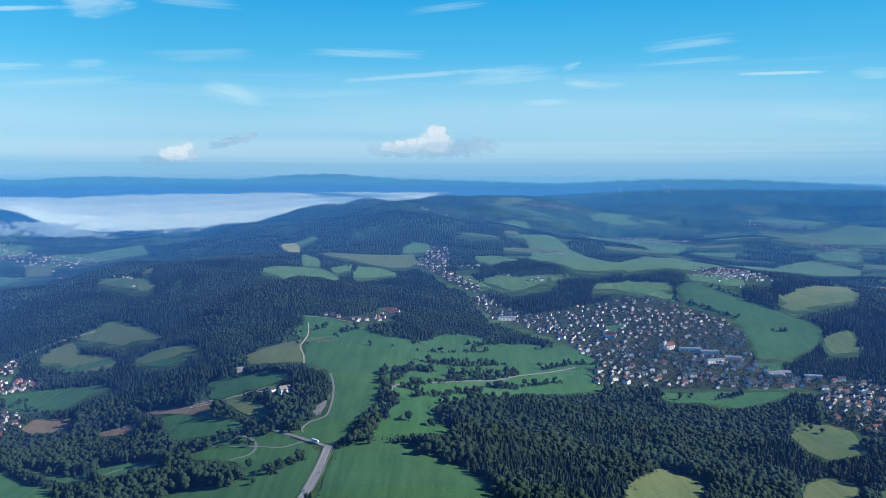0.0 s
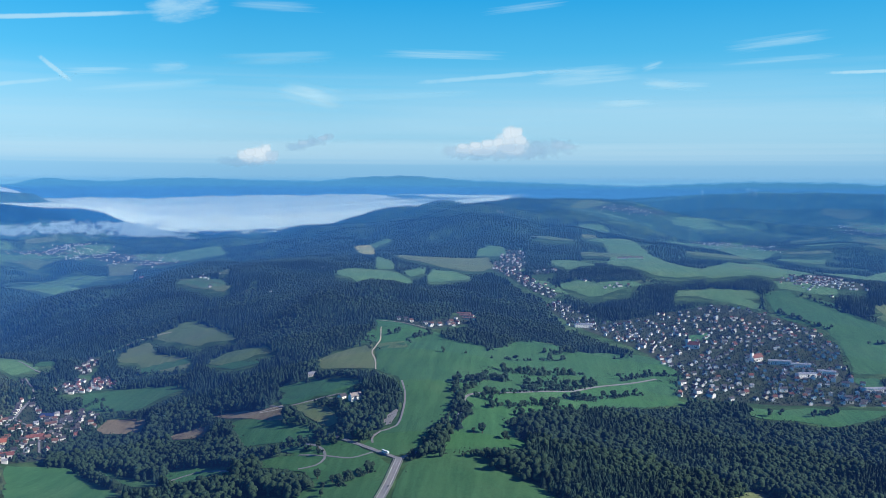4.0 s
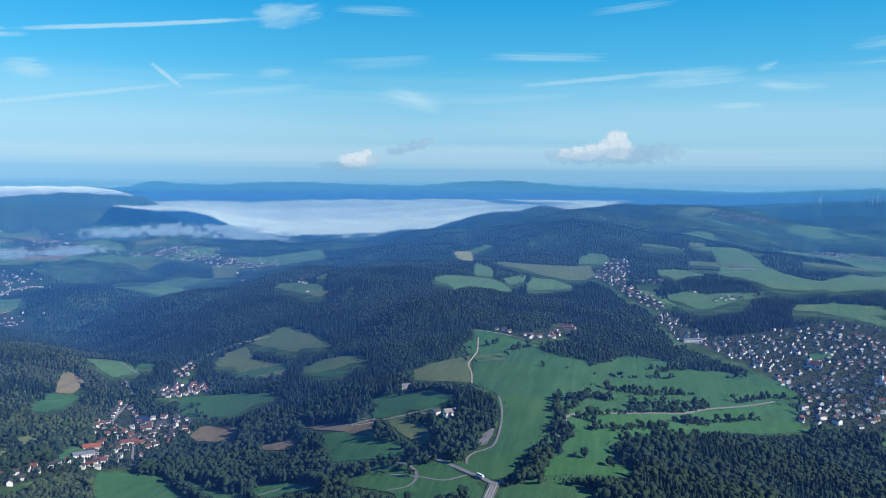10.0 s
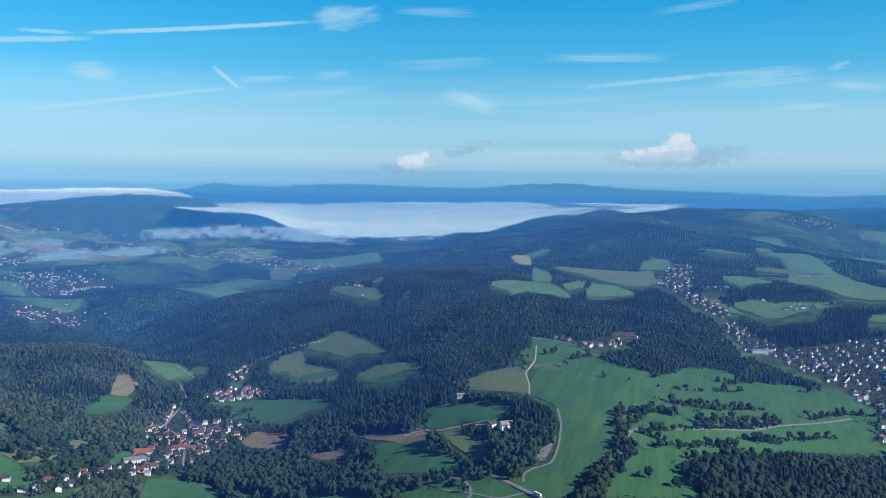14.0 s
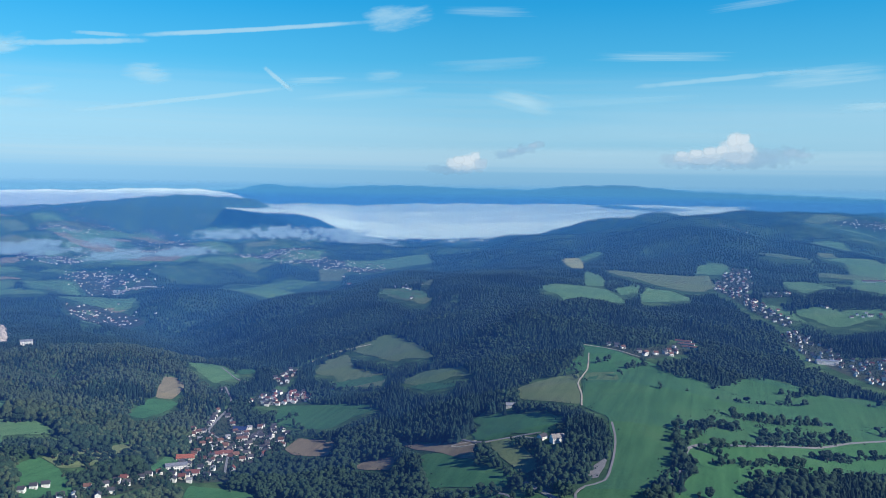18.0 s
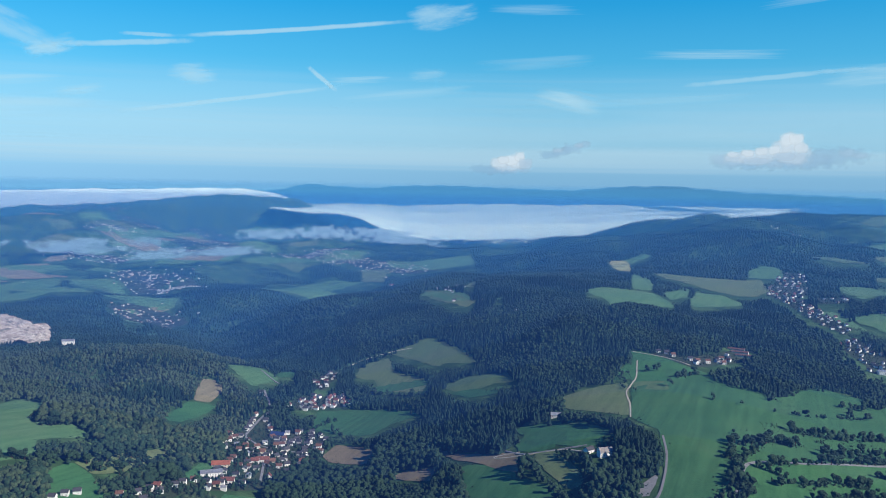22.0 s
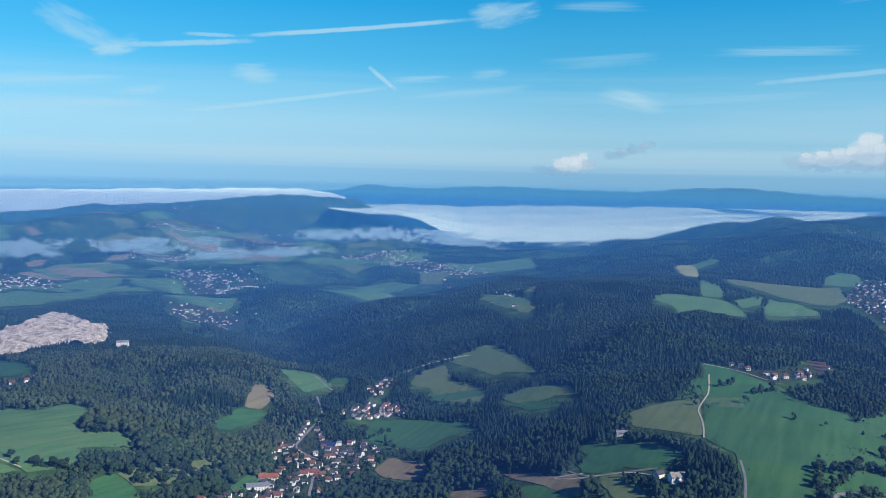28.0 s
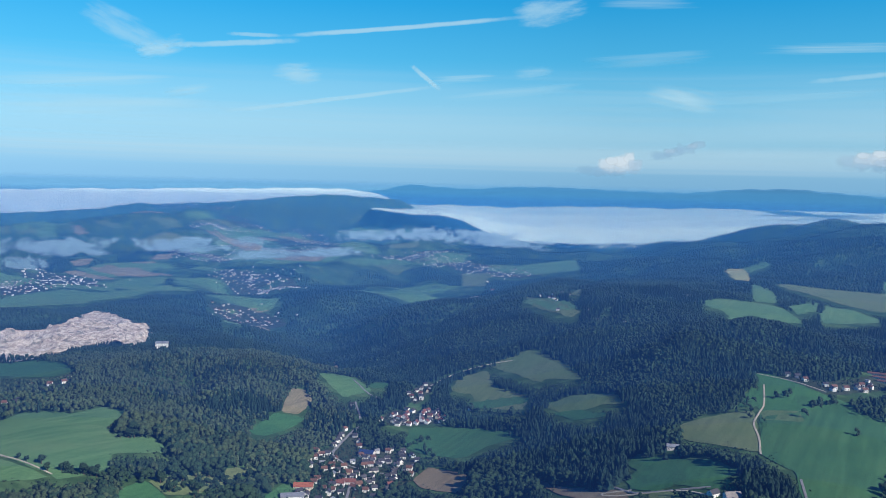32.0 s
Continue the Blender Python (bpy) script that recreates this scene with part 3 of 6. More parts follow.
FIELDS.append(("M", [(-330, 1480), (-291, 1498), (-257, 1462), (-284, 1426), (-316, 1435)], "green paddock between trees"))
FIELDS.append(("M", [(1053, 5206), (1370, 5529), (1310, 4644), (1086, 4051), (975, 4022), (1097, 5026)], "meadow round a valley village"))
FIELDS.append(("M", [(806, 3570), (1015, 3791), (1081, 3569), (1114, 3394), (797, 2722), (727, 2858)], "long green meadow between wooded hills"))
FIELDS.append(("G", [(1079, 6206), (1229, 6353), (1454, 6528), (1226, 6042), (1116, 5977)], "pale green field on a wooded hill"))
FIELDS.append(("P", [(2644, 6650), (2287, 6110), (2456, 6780)], "pale fields round an upland village"))
FIELDS.append(("M", [(1456, 3767), (1705, 4008), (1729, 3811), (1765, 3666), (1668, 3468), (1423, 3330), (1362, 3470)], "green valley meadow"))
FIELDS.append(("P", [(2077, 5755), (2275, 5204), (2949, 6061), (2216, 4585), (2065, 4538), (1931, 4498), (1909, 4799)], "pale farmland round an upland village"))
FIELDS.append(("G", [(1806, 4213), (2146, 4442), (1866, 3872), (1762, 3993)], "green valley farmland"))
FIELDS.append(("P", [(900, 2332), (1039, 2434), (1253, 2609), (1177, 2449), (1065, 2385), (931, 2296)], "olive field at the foot of a wooded hill"))
FIELDS.append(("M", [(129, 3274), (195, 3322), (241, 3225), (163, 2937)], "green clearing above the village"))
FIELDS.append(("P", [(341, 5989), (504, 6567), (683, 6452), (654, 6378), (436, 5965)], "pale upland field"))
FIELDS.append(("P", [(306, 4443), (381, 4478), (381, 4244), (317, 4213)], "pale upland clearing"))
FIELDS.append(("P", [(43, 4100), (139, 4173), (295, 4102), (172, 4018)], "pale field edge along a wood"))
FIELDS.append(("G", [(-2709, 2240), (-2782, 2414), (-2831, 2535), (-2691, 2554), (-2689, 2694), (-2766, 2893), (-2768, 3016), (-2687, 2920), (-2588, 2654), (-2592, 2481), (-2460, 2334), (-2506, 2242), (-2633, 2277), (-2521, 2162), (-2593, 2155)], "long bright green upland field"))
FIELDS.append(("G", [(-2870, 2747), (-2977, 2957), (-3024, 3108), (-2977, 3193), (-2857, 3066), (-2856, 2934), (-2813, 2793)], "bright green upland field"))
FIELDS.append(("M", [(-3162, 2900), (-3484, 3252), (-3497, 3381), (-3493, 3501), (-3361, 3595), (-3205, 3475), (-3251, 3342), (-3319, 3253), (-3060, 2987), (-3054, 2879)], "green upland field round a copse"))
FIELDS.append(("T", [(-3307, 3099), (-3438, 3277), (-3380, 3284), (-3212, 3092)], "tan stubble field"))
FIELDS.append(("T", [(-3668, 3291), (-3695, 3419), (-3447, 3159), (-3491, 3150)], "tan stubble field"))
FIELDS.append(("T", [(-3502, 3474), (-3471, 3609), (-3410, 3559), (-3454, 3446)], "tan stubble strip"))
FIELDS.append(("M", [(-3271, 3927), (-3451, 4347), (-3064, 4212), (-2998, 4151), (-3127, 4051), (-3188, 3854)], "green valley field"))
FIELDS.append(("T", [(-3749, 4733), (-3633, 4811), (-3583, 4720), (-3660, 4652)], "tan field in the valley"))
FIELDS.append(("M", [(-3941, 4824), (-4088, 5422), (-3961, 5486), (-3599, 4971), (-3777, 4850)], "green valley field"))
FIELDS.append(("M", [(-5014, 3946), (-6085, 4890), (-4852, 3930), (-4896, 3857)], "green clearing on the range"))
FIELDS.append(("M", [(-4857, 3973), (-4874, 4138), (-4475, 3835), (-4548, 3761)], "green clearing on the range"))
FIELDS.append(("T", [(-4746, 4148), (-4696, 4180), (-4448, 4015), (-4426, 3941)], "tan clearing on the range"))
FIELDS.append(("M", [(-2614, 4278), (-2428, 4344), (-2387, 4217), (-2549, 4176)], "green meadow below a valley town"))
FIELDS.append(("M", [(-3088, 4193), (-2912, 4288), (-2819, 4340), (-2707, 3881)], "green valley meadow"))
FIELDS.append(("M", [(-2289, 2772), (-2273, 2814), (-2213, 2814), (-2235, 2742)], "green meadow below a hamlet"))
FIELDS.append(("T", [(-2241, 2877), (-2220, 2909), (-2176, 2903), (-2196, 2864)], "tan bank below a hamlet"))
FIELDS.append(("M", [(-3978, 5714), (-3989, 6343), (-3784, 6665), (-3655, 6916), (-3518, 6210), (-3908, 6021)], "green valley farmland"))
FIELDS.append(("M", [(-1982, 4412), (-1821, 4479), (-1696, 4906), (-1442, 4271), (-1640, 4120), (-1893, 4223)], "green meadow strip in the side valley"))
FIELDS.append(("P", [(-1112, 2798), (-953, 2627), (-821, 2490), (-831, 2434), (-978, 2563)], "pale meadow in the side valley"))
FIELDS.append(("M", [(-1078, 2705), (-919, 2517), (-831, 2507), (-964, 2691)], "green meadow among hedges"))
FIELDS.append(("P", [(-1985, 4115), (-1865, 4161), (-1694, 3756), (-1793, 3747)], "pale hillside clearing"))
ROADS = []
ROADS.append(("A", 9, [(-168, 830), (-165, 919), (-158, 988), (-154, 1048), (-152, 1107), (-151, 1130)], "main asphalt road with white edge lines"))
ROADS.append(("A", 5.5, [(-151, 1130), (-121, 1161), (-106, 1197), (-91, 1257), (-82, 1324), (-76, 1403), (-1, 1472), (78, 1551), (141, 1643), (222, 1740), (276, 1802)], "asphalt country road along a hedgerow"))
ROADS.append(("A", 6, [(-151, 1130), (-190, 1165), (-232, 1204), (-268, 1242)], "asphalt side road at the junction"))
ROADS.append(("A", 3.6, [(-194, 1187), (-198, 1207), (-190, 1226), (-170, 1244), (-169, 1305), (-176, 1385), (-190, 1454)], "grey access lane round the copse"))
ROADS.append(("A", 3.6, [(-189, 1156), (-216, 1143), (-250, 1158), (-293, 1177)], "grey farm lane"))
ROADS.append(("A", 4.5, [(-299, 1219), (-275, 1202), (-259, 1178), (-252, 1151), (-259, 1131), (-281, 1126)], "bending asphalt road"))
ROADS.append(("A", 3.6, [(-466, 1158), (-445, 1175), (-427, 1181), (-381, 1165)], "winding lane in a clearing"))
ROADS.append(("C", 3, [(-246, 1530), (-260, 1610), (-278, 1684), (-280, 1753), (-281, 1803), (-299, 1927)], "pale gravel farm track"))
ROADS.append(("C", 3, [(-321, 2001), (-258, 1975), (-202, 1935)], "pale gravel track to the hamlet"))
ROADS.append(("C", 3, [(-975, 1968), (-973, 2048), (-950, 2089), (-907, 2121), (-858, 2141)], "pale gravel hillside track"))
ROADS.append(("C", 3, [(-1112, 1029), (-1045, 1029), (-1010, 1034), (-957, 1035)], "pale gravel farm track"))
ROADS.append(("A", 4.5, [(-1099, 1870), (-1026, 1816), (-980, 1816)], "asphalt valley road"))
ROADS.append(("A", 4.5, [(-1013, 1750), (-944, 1663), (-925, 1603), (-899, 1531), (-876, 1483), (-841, 1464), (-794, 1411), (-732, 1306)], "village street"))
ROADS.append(("A", 3.6, [(-841, 1464), (-796, 1471), (-766, 1489), (-763, 1551)], "village side street"))
ROADS.append(("C", 3, [(-380, 1417), (-417, 1413), (-395, 1402), (-321, 1403), (-281, 1387)], "pale lane to the inn"))
ROADS.append(("A", 3.6, [(-406, 1432), (-370, 1406), (-323, 1406), (-284, 1412)], "lane between paddocks"))
TOWNS = {}
TOWNS["town"] = [(72, 2406), (122, 2273), (203, 2134), (262, 2063), (300, 1960), (337, 1858), (296, 1686), (377, 1691), (472, 1687), (588, 1683), (702, 1706), (750, 1670), (768, 1620), (814, 1633), (882, 1770), (790, 1761), (715, 1793), (682, 1889), (737, 2118), (712, 2250), (652, 2339), (544, 2450), (378, 2379), (233, 2300), (156, 2248), (126, 2211), (104, 2374)]
TOWNS["up"] = [(-102, 3072), (-51, 3646), (19, 3660), (28, 3131), (0, 2975), (33, 2792), (118, 2608), (97, 2518), (14, 2675), (-40, 2887)]
TOWNS["up2"] = [(39, 3008), (133, 3037), (131, 2899), (52, 2863)]
TOWNS["vil"] = [(-790, 1270), (-823, 1354), (-880, 1419), (-905, 1520), (-941, 1606), (-922, 1608), (-864, 1560), (-823, 1581), (-792, 1592), (-747, 1528), (-723, 1473), (-733, 1403), (-738, 1353), (-710, 1284), (-755, 1203)]
TOWNS["vil2"] = [(-935, 1702), (-944, 1780), (-876, 1835), (-831, 1779), (-905, 1696)]
TOWNS["vil3"] = [(-965, 1846), (-992, 1949), (-993, 2011), (-955, 1961), (-927, 1840)]
TOWNS["ham"] = [(-283, 2016), (-210, 2007), (-129, 2174), (-103, 2085), (-167, 1962), (-200, 1916), (-253, 1937)]
TOWNS["ham2"] = [(253, 2660), (336, 2680), (329, 2625), (248, 2613)]
TOWNS["far1"] = [(802, 2819), (1108, 3081), (944, 2720), (778, 2618)]
TOWNS["qham"] = [(-1454, 1356), (-1427, 1381), (-1402, 1420), (-1336, 1367), (-1380, 1345)]
TOWNS["town_east"] = [(716, 1651), (832, 1722), (913, 1725), (718, 1353), (678, 1397), (657, 1467)]
TOWNS["town_west"] = [(76, 2449), (117, 2518), (164, 2377), (209, 2278), (286, 2308), (334, 2136), (348, 1977), (308, 2051), (249, 2115), (175, 2223), (120, 2268)]
TOWNS["vil4"] = [(-835, 1019), (-836, 1056), (-799, 1072), (-792, 1129), (-799, 1187), (-793, 1240), (-764, 1239), (-756, 1168), (-756, 1101), (-766, 1054), (-811, 996)]
TOWNS["qham2"] = [(-1324, 1223), (-1332, 1267), (-1272, 1229), (-1278, 1200)]
HEDGES = []
HEDGES.append(([(-136, 1128), (-118, 1163), (-100, 1223)], 16))
HEDGES.append(([(-93, 1231), (-73, 1310), (-91, 1367), (-101, 1469)], 20))
HEDGES.append(([(-87, 1399), (-51, 1532), (-21, 1521)], 14))
HEDGES.append(([(-123, 1178), (-103, 1211), (-90, 1255)], 8))
HEDGES.append(([(-56, 1413), (-1, 1472), (79, 1560), (142, 1653)], 20))
HEDGES.append(([(18, 1540), (88, 1629), (139, 1678)], 12))
HEDGES.append(([(199, 1739), (261, 1819), (329, 1842)], 16))
HEDGES.append(([(-27, 1602), (30, 1635), (109, 1715)], 12))
HEDGES.append(([(86, 1500), (150, 1569), (220, 1644)], 18))
HEDGES.append(([(-45, 1355), (17, 1400), (64, 1439)], 12))
HEDGES.append(([(-13, 1272), (7, 1242), (-17, 1226)], 7))
HEDGES.append(([(-60, 1225), (-55, 1231)], 2))
HEDGES.append(([(-144, 1695), (-100, 1699), (-57, 1713)], 3))
HEDGES.append(([(-222, 1744), (-182, 1741), (-144, 1695)], 2))
HEDGES.append(([(-340, 1799), (-294, 1806)], 5))
HEDGES.append(([(-214, 1055), (-197, 1076), (-179, 1094)], 9))
HEDGES.append(([(-341, 1223), (-301, 1212), (-260, 1169)], 6))
HEDGES.append(([(-248, 1083), (-227, 1067), (-228, 1027)], 4))
HEDGES.append(([(-634, 1227), (-591, 1189), (-523, 1130)], 10))
HEDGES.append(([(-615, 1274), (-547, 1199)], 6))
HEDGES.append(([(772, 2492), (820, 2402), (830, 2366)], 8))
HEDGES.append(([(674, 2367), (713, 2298), (761, 2228)], 14))
HEDGES.append(([(814, 2146), (846, 2143)], 4))
HEDGES.append(([(603, 1463), (612, 1400)], 4))
HEDGES.append(([(442, 1613), (480, 1639)], 3))
HEDGES.append(([(515, 1622), (576, 1650)], 6))
HEDGES.append(([(50, 1787), (70, 1867)], 4))
HEDGES.append(([(209, 1928), (246, 1954)], 3))
HEDGES.append(([(-1018, 1039), (-975, 1041)], 4))
HEDGES.append(([(-952, 1050), (-927, 1078)], 8))
HEDGES.append(([(-878, 1128), (-875, 1234)], 10))
HEDGES.append(([(-861, 1121), (-856, 1235)], 10))
HEDGES.append(([(-836, 1143), (-857, 1259)], 8))
HEDGES.append(([(-1024, 1194), (-1013, 1233)], 6))
HEDGES.append(([(-274, 1845), (-251, 1866)], 4))
HEDGES.append(([(-213, 1822), (-185, 1873)], 7))
HEDGES.append(([(-290, 1720), (-300, 1780)], 4))
HEDGES.append(([(-109, 1512), (-103, 1475)], 2))
HEDGES.append(([(-850, 1554), (-824, 1619), (-814, 1680)], 8))
HEDGES.append(([(-882, 1893), (-796, 1844), (-689, 1811)], 14))
HEDGES.append(([(-784, 1607), (-705, 1557), (-656, 1537)], 8))
HEDGES.append(([(-94, 1473), (-57, 1517), (-11, 1539)], 16))
HEDGES.append(([(-25, 1614), (13, 1641)], 7))
HEDGES.append(([(25, 1634), (71, 1680), (122, 1730)], 9))
HEDGES.append(([(17, 1524), (72, 1580), (138, 1649)], 12))
HEDGES.append(([(26, 1420), (61, 1443)], 6))
HEDGES.append(([(82, 1498), (129, 1534)], 7))
HEDGES.append(([(-5, 1328), (52, 1385), (118, 1443)], 14))
HEDGES.append(([(-19, 1722), (34, 1772), (88, 1821)], 6))
HEDGES.append(([(57, 1877), (92, 1887)], 5))
HEDGES.append(([(-93, 1404), (-85, 1345), (-77, 1293)], 8))
HEDGES.append(([(-68, 1399), (-34, 1382), (-7, 1362)], 6))
FAR_TOWNS = []
FAR_TOWNS.append(([(-3668, 3949), (-3284, 3911)], 50))
FAR_TOWNS.append(([(-2946, 3636), (-2421, 3302)], 70))
FAR_TOWNS.append(([(-2666, 4594), (-2150, 4377)], 80))
FAR_TOWNS.append(([(-3796, 7776), (-3120, 7300)], 60))
FAR_TOWNS.append(([(-2635, 6740), (-2220, 6669)], 22))
FAR_TOWNS.append(([(-4079, 4632), (-3896, 4775)], 22))
FAR_TOWNS.append(([(-4080, 5549), (-3169, 4612)], 40))
FAR_TOWNS.append(([(-3620, 4356), (-3176, 4429)], 45))
FAR_TOWNS.append(([(-3228, 2725), (-2883, 2676)], 28))
FAR_TOWNS.append(([(-3119, 2473), (-2816, 2359)], 25))
FAR_TOWNS.append(([(-2283, 2801), (-2080, 2778)], 26))
FAR_TOWNS.append(([(-2070, 4335), (-1662, 4105)], 30))
FAR_TOWNS.append(([(-5882, 6030), (-5182, 5979)], 14))
FAR_TOWNS.append(([(-1030, 2777), (-915, 2609)], 5))
FAR_TOWNS.append(([(-3019, 3481), (-2882, 3465)], 10))
FAR_TOWNS.append(([(1126, 5466), (1407, 5108)], 34))
FAR_TOWNS.append(([(2315, 6331), (2424, 5667)], 36))
FAR_TOWNS.append(([(545, 6188), (999, 6318)], 16))
FAR_TOWNS.append(([(-188, 5628), (28, 5397)], 12))
FAR_TOWNS.append(([(2144, 4903), (2009, 4449)], 8))
FAR_TOWNS.append(([(1123, 5298), (1350, 4784)], 14))
FAR_TOWNS.append(([(804, 2690), (954, 2653)], 26))
FAR_TOWNS.append(([(2172, 5960), (2452, 5483)], 24))
FAR_TOWNS.append(([(1963, 4473), (2017, 4181)], 14))
FAR_TOWNS.append(([(-5360, 6047), (-5061, 6036)], 12))
FAR_TOWNS.append(([(-3873, 4448), (-4315, 5355)], 14))
FAR_TOWNS.append(([(-3966, 5559), (-3085, 4530)], 14))
FAR_TOWNS.append(([(-4279, 6529), (-4124, 6507)], 8))
SPRUCE_STANDS = []
SPRUCE_STANDS.append([(-657, 1635), (-671, 1858), (-634, 1936), (-509, 1898), (-386, 1649), (-407, 1498), (-425, 1443), (-542, 1499)])
SPRUCE_STANDS.append([(-277, 1465), (-250, 1531), (-206, 1502), (-181, 1385), (-213, 1362), (-256, 1403)])
SPRUCE_STANDS.append([(-29, 1142), (82, 1288), (407, 1596), (589, 1547), (614, 1489), (540, 1373), (389, 1222), (309, 1210), (247, 1137), (95, 991), (33, 1041)])
BASE = [(-152, 1107), (-112, 1142), (-126, 1210), (-98, 1364), (-114, 1516), (-248, 1550), (-321, 2007), (-187, 1909), (-61, 1835), (11, 1978), (100, 1988), (308, 1972), (340, 1841), (287, 1636), (208, 1549), (91, 1435), (16, 1316), (16, 1208), (-38, 1140)]


for _p in [f[1] for f in FIELDS] + list(TOWNS.values()) + [BASE]:
    _m = np.mean(_p, 0)
    CALM.append((_m[0], _m[1], float(np.max(np.hypot(*(np.array(_p) - _m).T)))))

CALM += [(-1900, 1850, 420), (-1620, 1700, 260)]

# strip fields of the far valleys
_g = np.random.default_rng(5)
for _n in range(95):
    _left = _n < 70
    _a, _r = (radians(_g.uniform(27, 57)), _g.uniform(3700, 6800)) if _left else (radians(_g.uniform(-28, -4)), _g.uniform(3100, 6500))
    _x, _y, _w, _d, _t = -math.sin(_a) * _r, math.cos(_a) * _r, _g.uniform(60, 190), _g.uniform(40, 120), _g.uniform(-0.6, 0.6)
    _p = [(_x + (u * _w * math.cos(_t) - v * _d * math.sin(_t)) * _g.uniform(0.7, 1.2), _y + (u * _w * math.sin(_t) + v * _d * math.cos(_t)) * _g.uniform(0.7, 1.2)) for u, v in ((-1, -1), (0, -1.1), (1, -1), (1, 1), (0, 0.9), (-1, 1))]
    FIELDS.append((str(_g.choice(list("MMMPPT"))), _p, "distant strip field in the valley"))

# open ground round the far villages
for (_x0, _y0), (_x1, _y1) in [f[0] for f in FAR_TOWNS if f[1] > 12]:
    _l = math.hypot(_x1 - _x0, _y1 - _y0) + 1
    _ux, _uy, _w = (_x1 - _x0) / _l, (_y1 - _y0) / _l, 70 + 0.14 * _l
    FIELDS.append(("V", [(_x0 - _ux * 50 - _uy * _w * 0.6, _y0 - _uy * 50 + _ux * _w * 0.6), (_x0 - _ux * 50 + _uy * _w * 0.6, _y0 - _uy * 50 - _ux * _w * 0.6), (_x0 + _ux * _l / 2 + _uy * _w, _y0 + _uy * _l / 2 - _ux * _w), (_x1 + _ux * 50 + _uy * _w * 0.6, _y1 + _uy * 50 - _ux * _w * 0.6),
                         (_x1 + _ux * 50 - _uy * _w * 0.6, _y1 + _uy * 50 + _ux * _w * 0.6), (_x0 + _ux * _l / 2 - _uy * _w, _y0 + _uy * _l / 2 + _ux * _w)], "gardens and lawns of a far village"))

# ---- terrain ----
az = np.concatenate([np.arange(-180, -42, 4.0), np.arange(-42, 72, 0.3), np.arange(72, 180, 4.0)])
rad = np.concatenate([[0.5, 80, 160, 240, 320, 400], np.arange(450, 3000, 16.0), np.arange(3000, 4770, 16.0), [4764, 4768, 4772, 4776, 4780, 4783, 4786, 4788, 4790, 4791.5, 4793]])
A, R = np.meshgrid(np.radians(az), rad)
GX, GY = CENTRE[0] - np.sin(A) * R, CENTRE[1] + np.cos(A) * R
TX, TY = stretch(GX.ravel(), GY.ravel())
back = np.clip((np.abs(np.degrees(A.ravel()) - 14) - 55) / 30, 0, 1)
gz = ground(TX, TY) * (1 - back) + 60 * back
tv, _ = squeeze(TX, TY, gz)
na, nr = len(az), len(rad)
i, j = np.meshgrid(np.arange(na), np.arange(nr - 1))
i2 = (i + 1) % na
quads = np.stack([j * na + i, j * na + i2, (j + 1) * na + i2, (j + 1) * na + i], -1).reshape(-1, 4)[:, ::-1]
ob = new("ground", mesh_from("ground", tv, quads, FLOOR, True))
tagged(ob, "rolling dark green hill country under woodland", "ground", kind="structure")

rng = np.random.default_rng(7)


def drape(name, poly, mat, lift, label, cell=28.0):
    """A patch of land laid on the ground."""
    lift *= 1 + max(0, np.hypot(*np.mean(poly, 0)) - 2200) / 1300
    p = rounded(poly, 1)
    q = []
    for a, b in zip(p, np.roll(p, -1, 0)):
        n = max(1, int(np.hypot(*(b - a)) / 13))
        q += [a + (b - a) * t / n for t in range(n)]
    p = np.array(q)
    p += rng.normal(0, 1.1 + max(0, np.hypot(*p.mean(0)) - 1800) / 450, p.shape)
    c = p.mean(0)
    if np.hypot(*c) > 3000:
        cell *= 2.5
    bm = bmesh.new()
    bm.faces.new([bm.verts.new((x, y, 0)) for x, y in p])
    for ax in (0, 1):
        for v in np.arange(math.ceil(p[:, ax].min() / cell) * cell, p[:, ax].max(), cell):
            co, no = [0, 0, 0], [0, 0, 0]
            co[ax], no[ax] = v, 1
            bmesh.ops.bisect_plane(bm, geom=bm.faces[:] + bm.edges[:] + bm.verts[:], plane_co=co, plane_no=no)
    bmesh.ops.triangulate(bm, faces=bm.faces[:])
    me = bpy.data.meshes.new(name)
    bm.normal_update()
    if sum(f.normal.z for f in bm.faces) < 0:
        bmesh.ops.reverse_faces(bm, faces=bm.faces[:])
    co = np.array([v.co[:2] for v in bm.verts])
    w, _ = put(co[:, 0], co[:, 1], lift)
    for v, q in zip(bm.verts, w):
        v.co = q
    bm.to_mesh(me)
    bm.free()
    me.materials.append(mat)
    ob = new(name, me)
    return tagged(ob, label, "field", kind="structure")


drape("meadow", BASE, MEADOW[0], 0.4, "continuous green grassland between hedges")
KIND = {"M": ("meadow", MEADOW), "G": ("meadow", PALE_GRASS), "P": ("pasture", PASTURE), "B": ("fallow_field", SOIL), "Y": ("crop_field", RIPE), "K": ("car_park", [ASPHALT]), "T": ("stubble_field", STUBBLE), "V": ("gardens", [GARDEN])}
OPEN = [f[1] for f in FIELDS]
for n, (k, poly, label) in enumerate(FIELDS):
    name, mats = KIND[k]
    # far meadows take the paler grass: lighter colour put in against the veils' blue
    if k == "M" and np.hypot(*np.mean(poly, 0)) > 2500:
        mats = PALE_GRASS
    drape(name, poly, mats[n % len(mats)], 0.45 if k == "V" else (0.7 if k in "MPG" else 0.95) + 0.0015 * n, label)


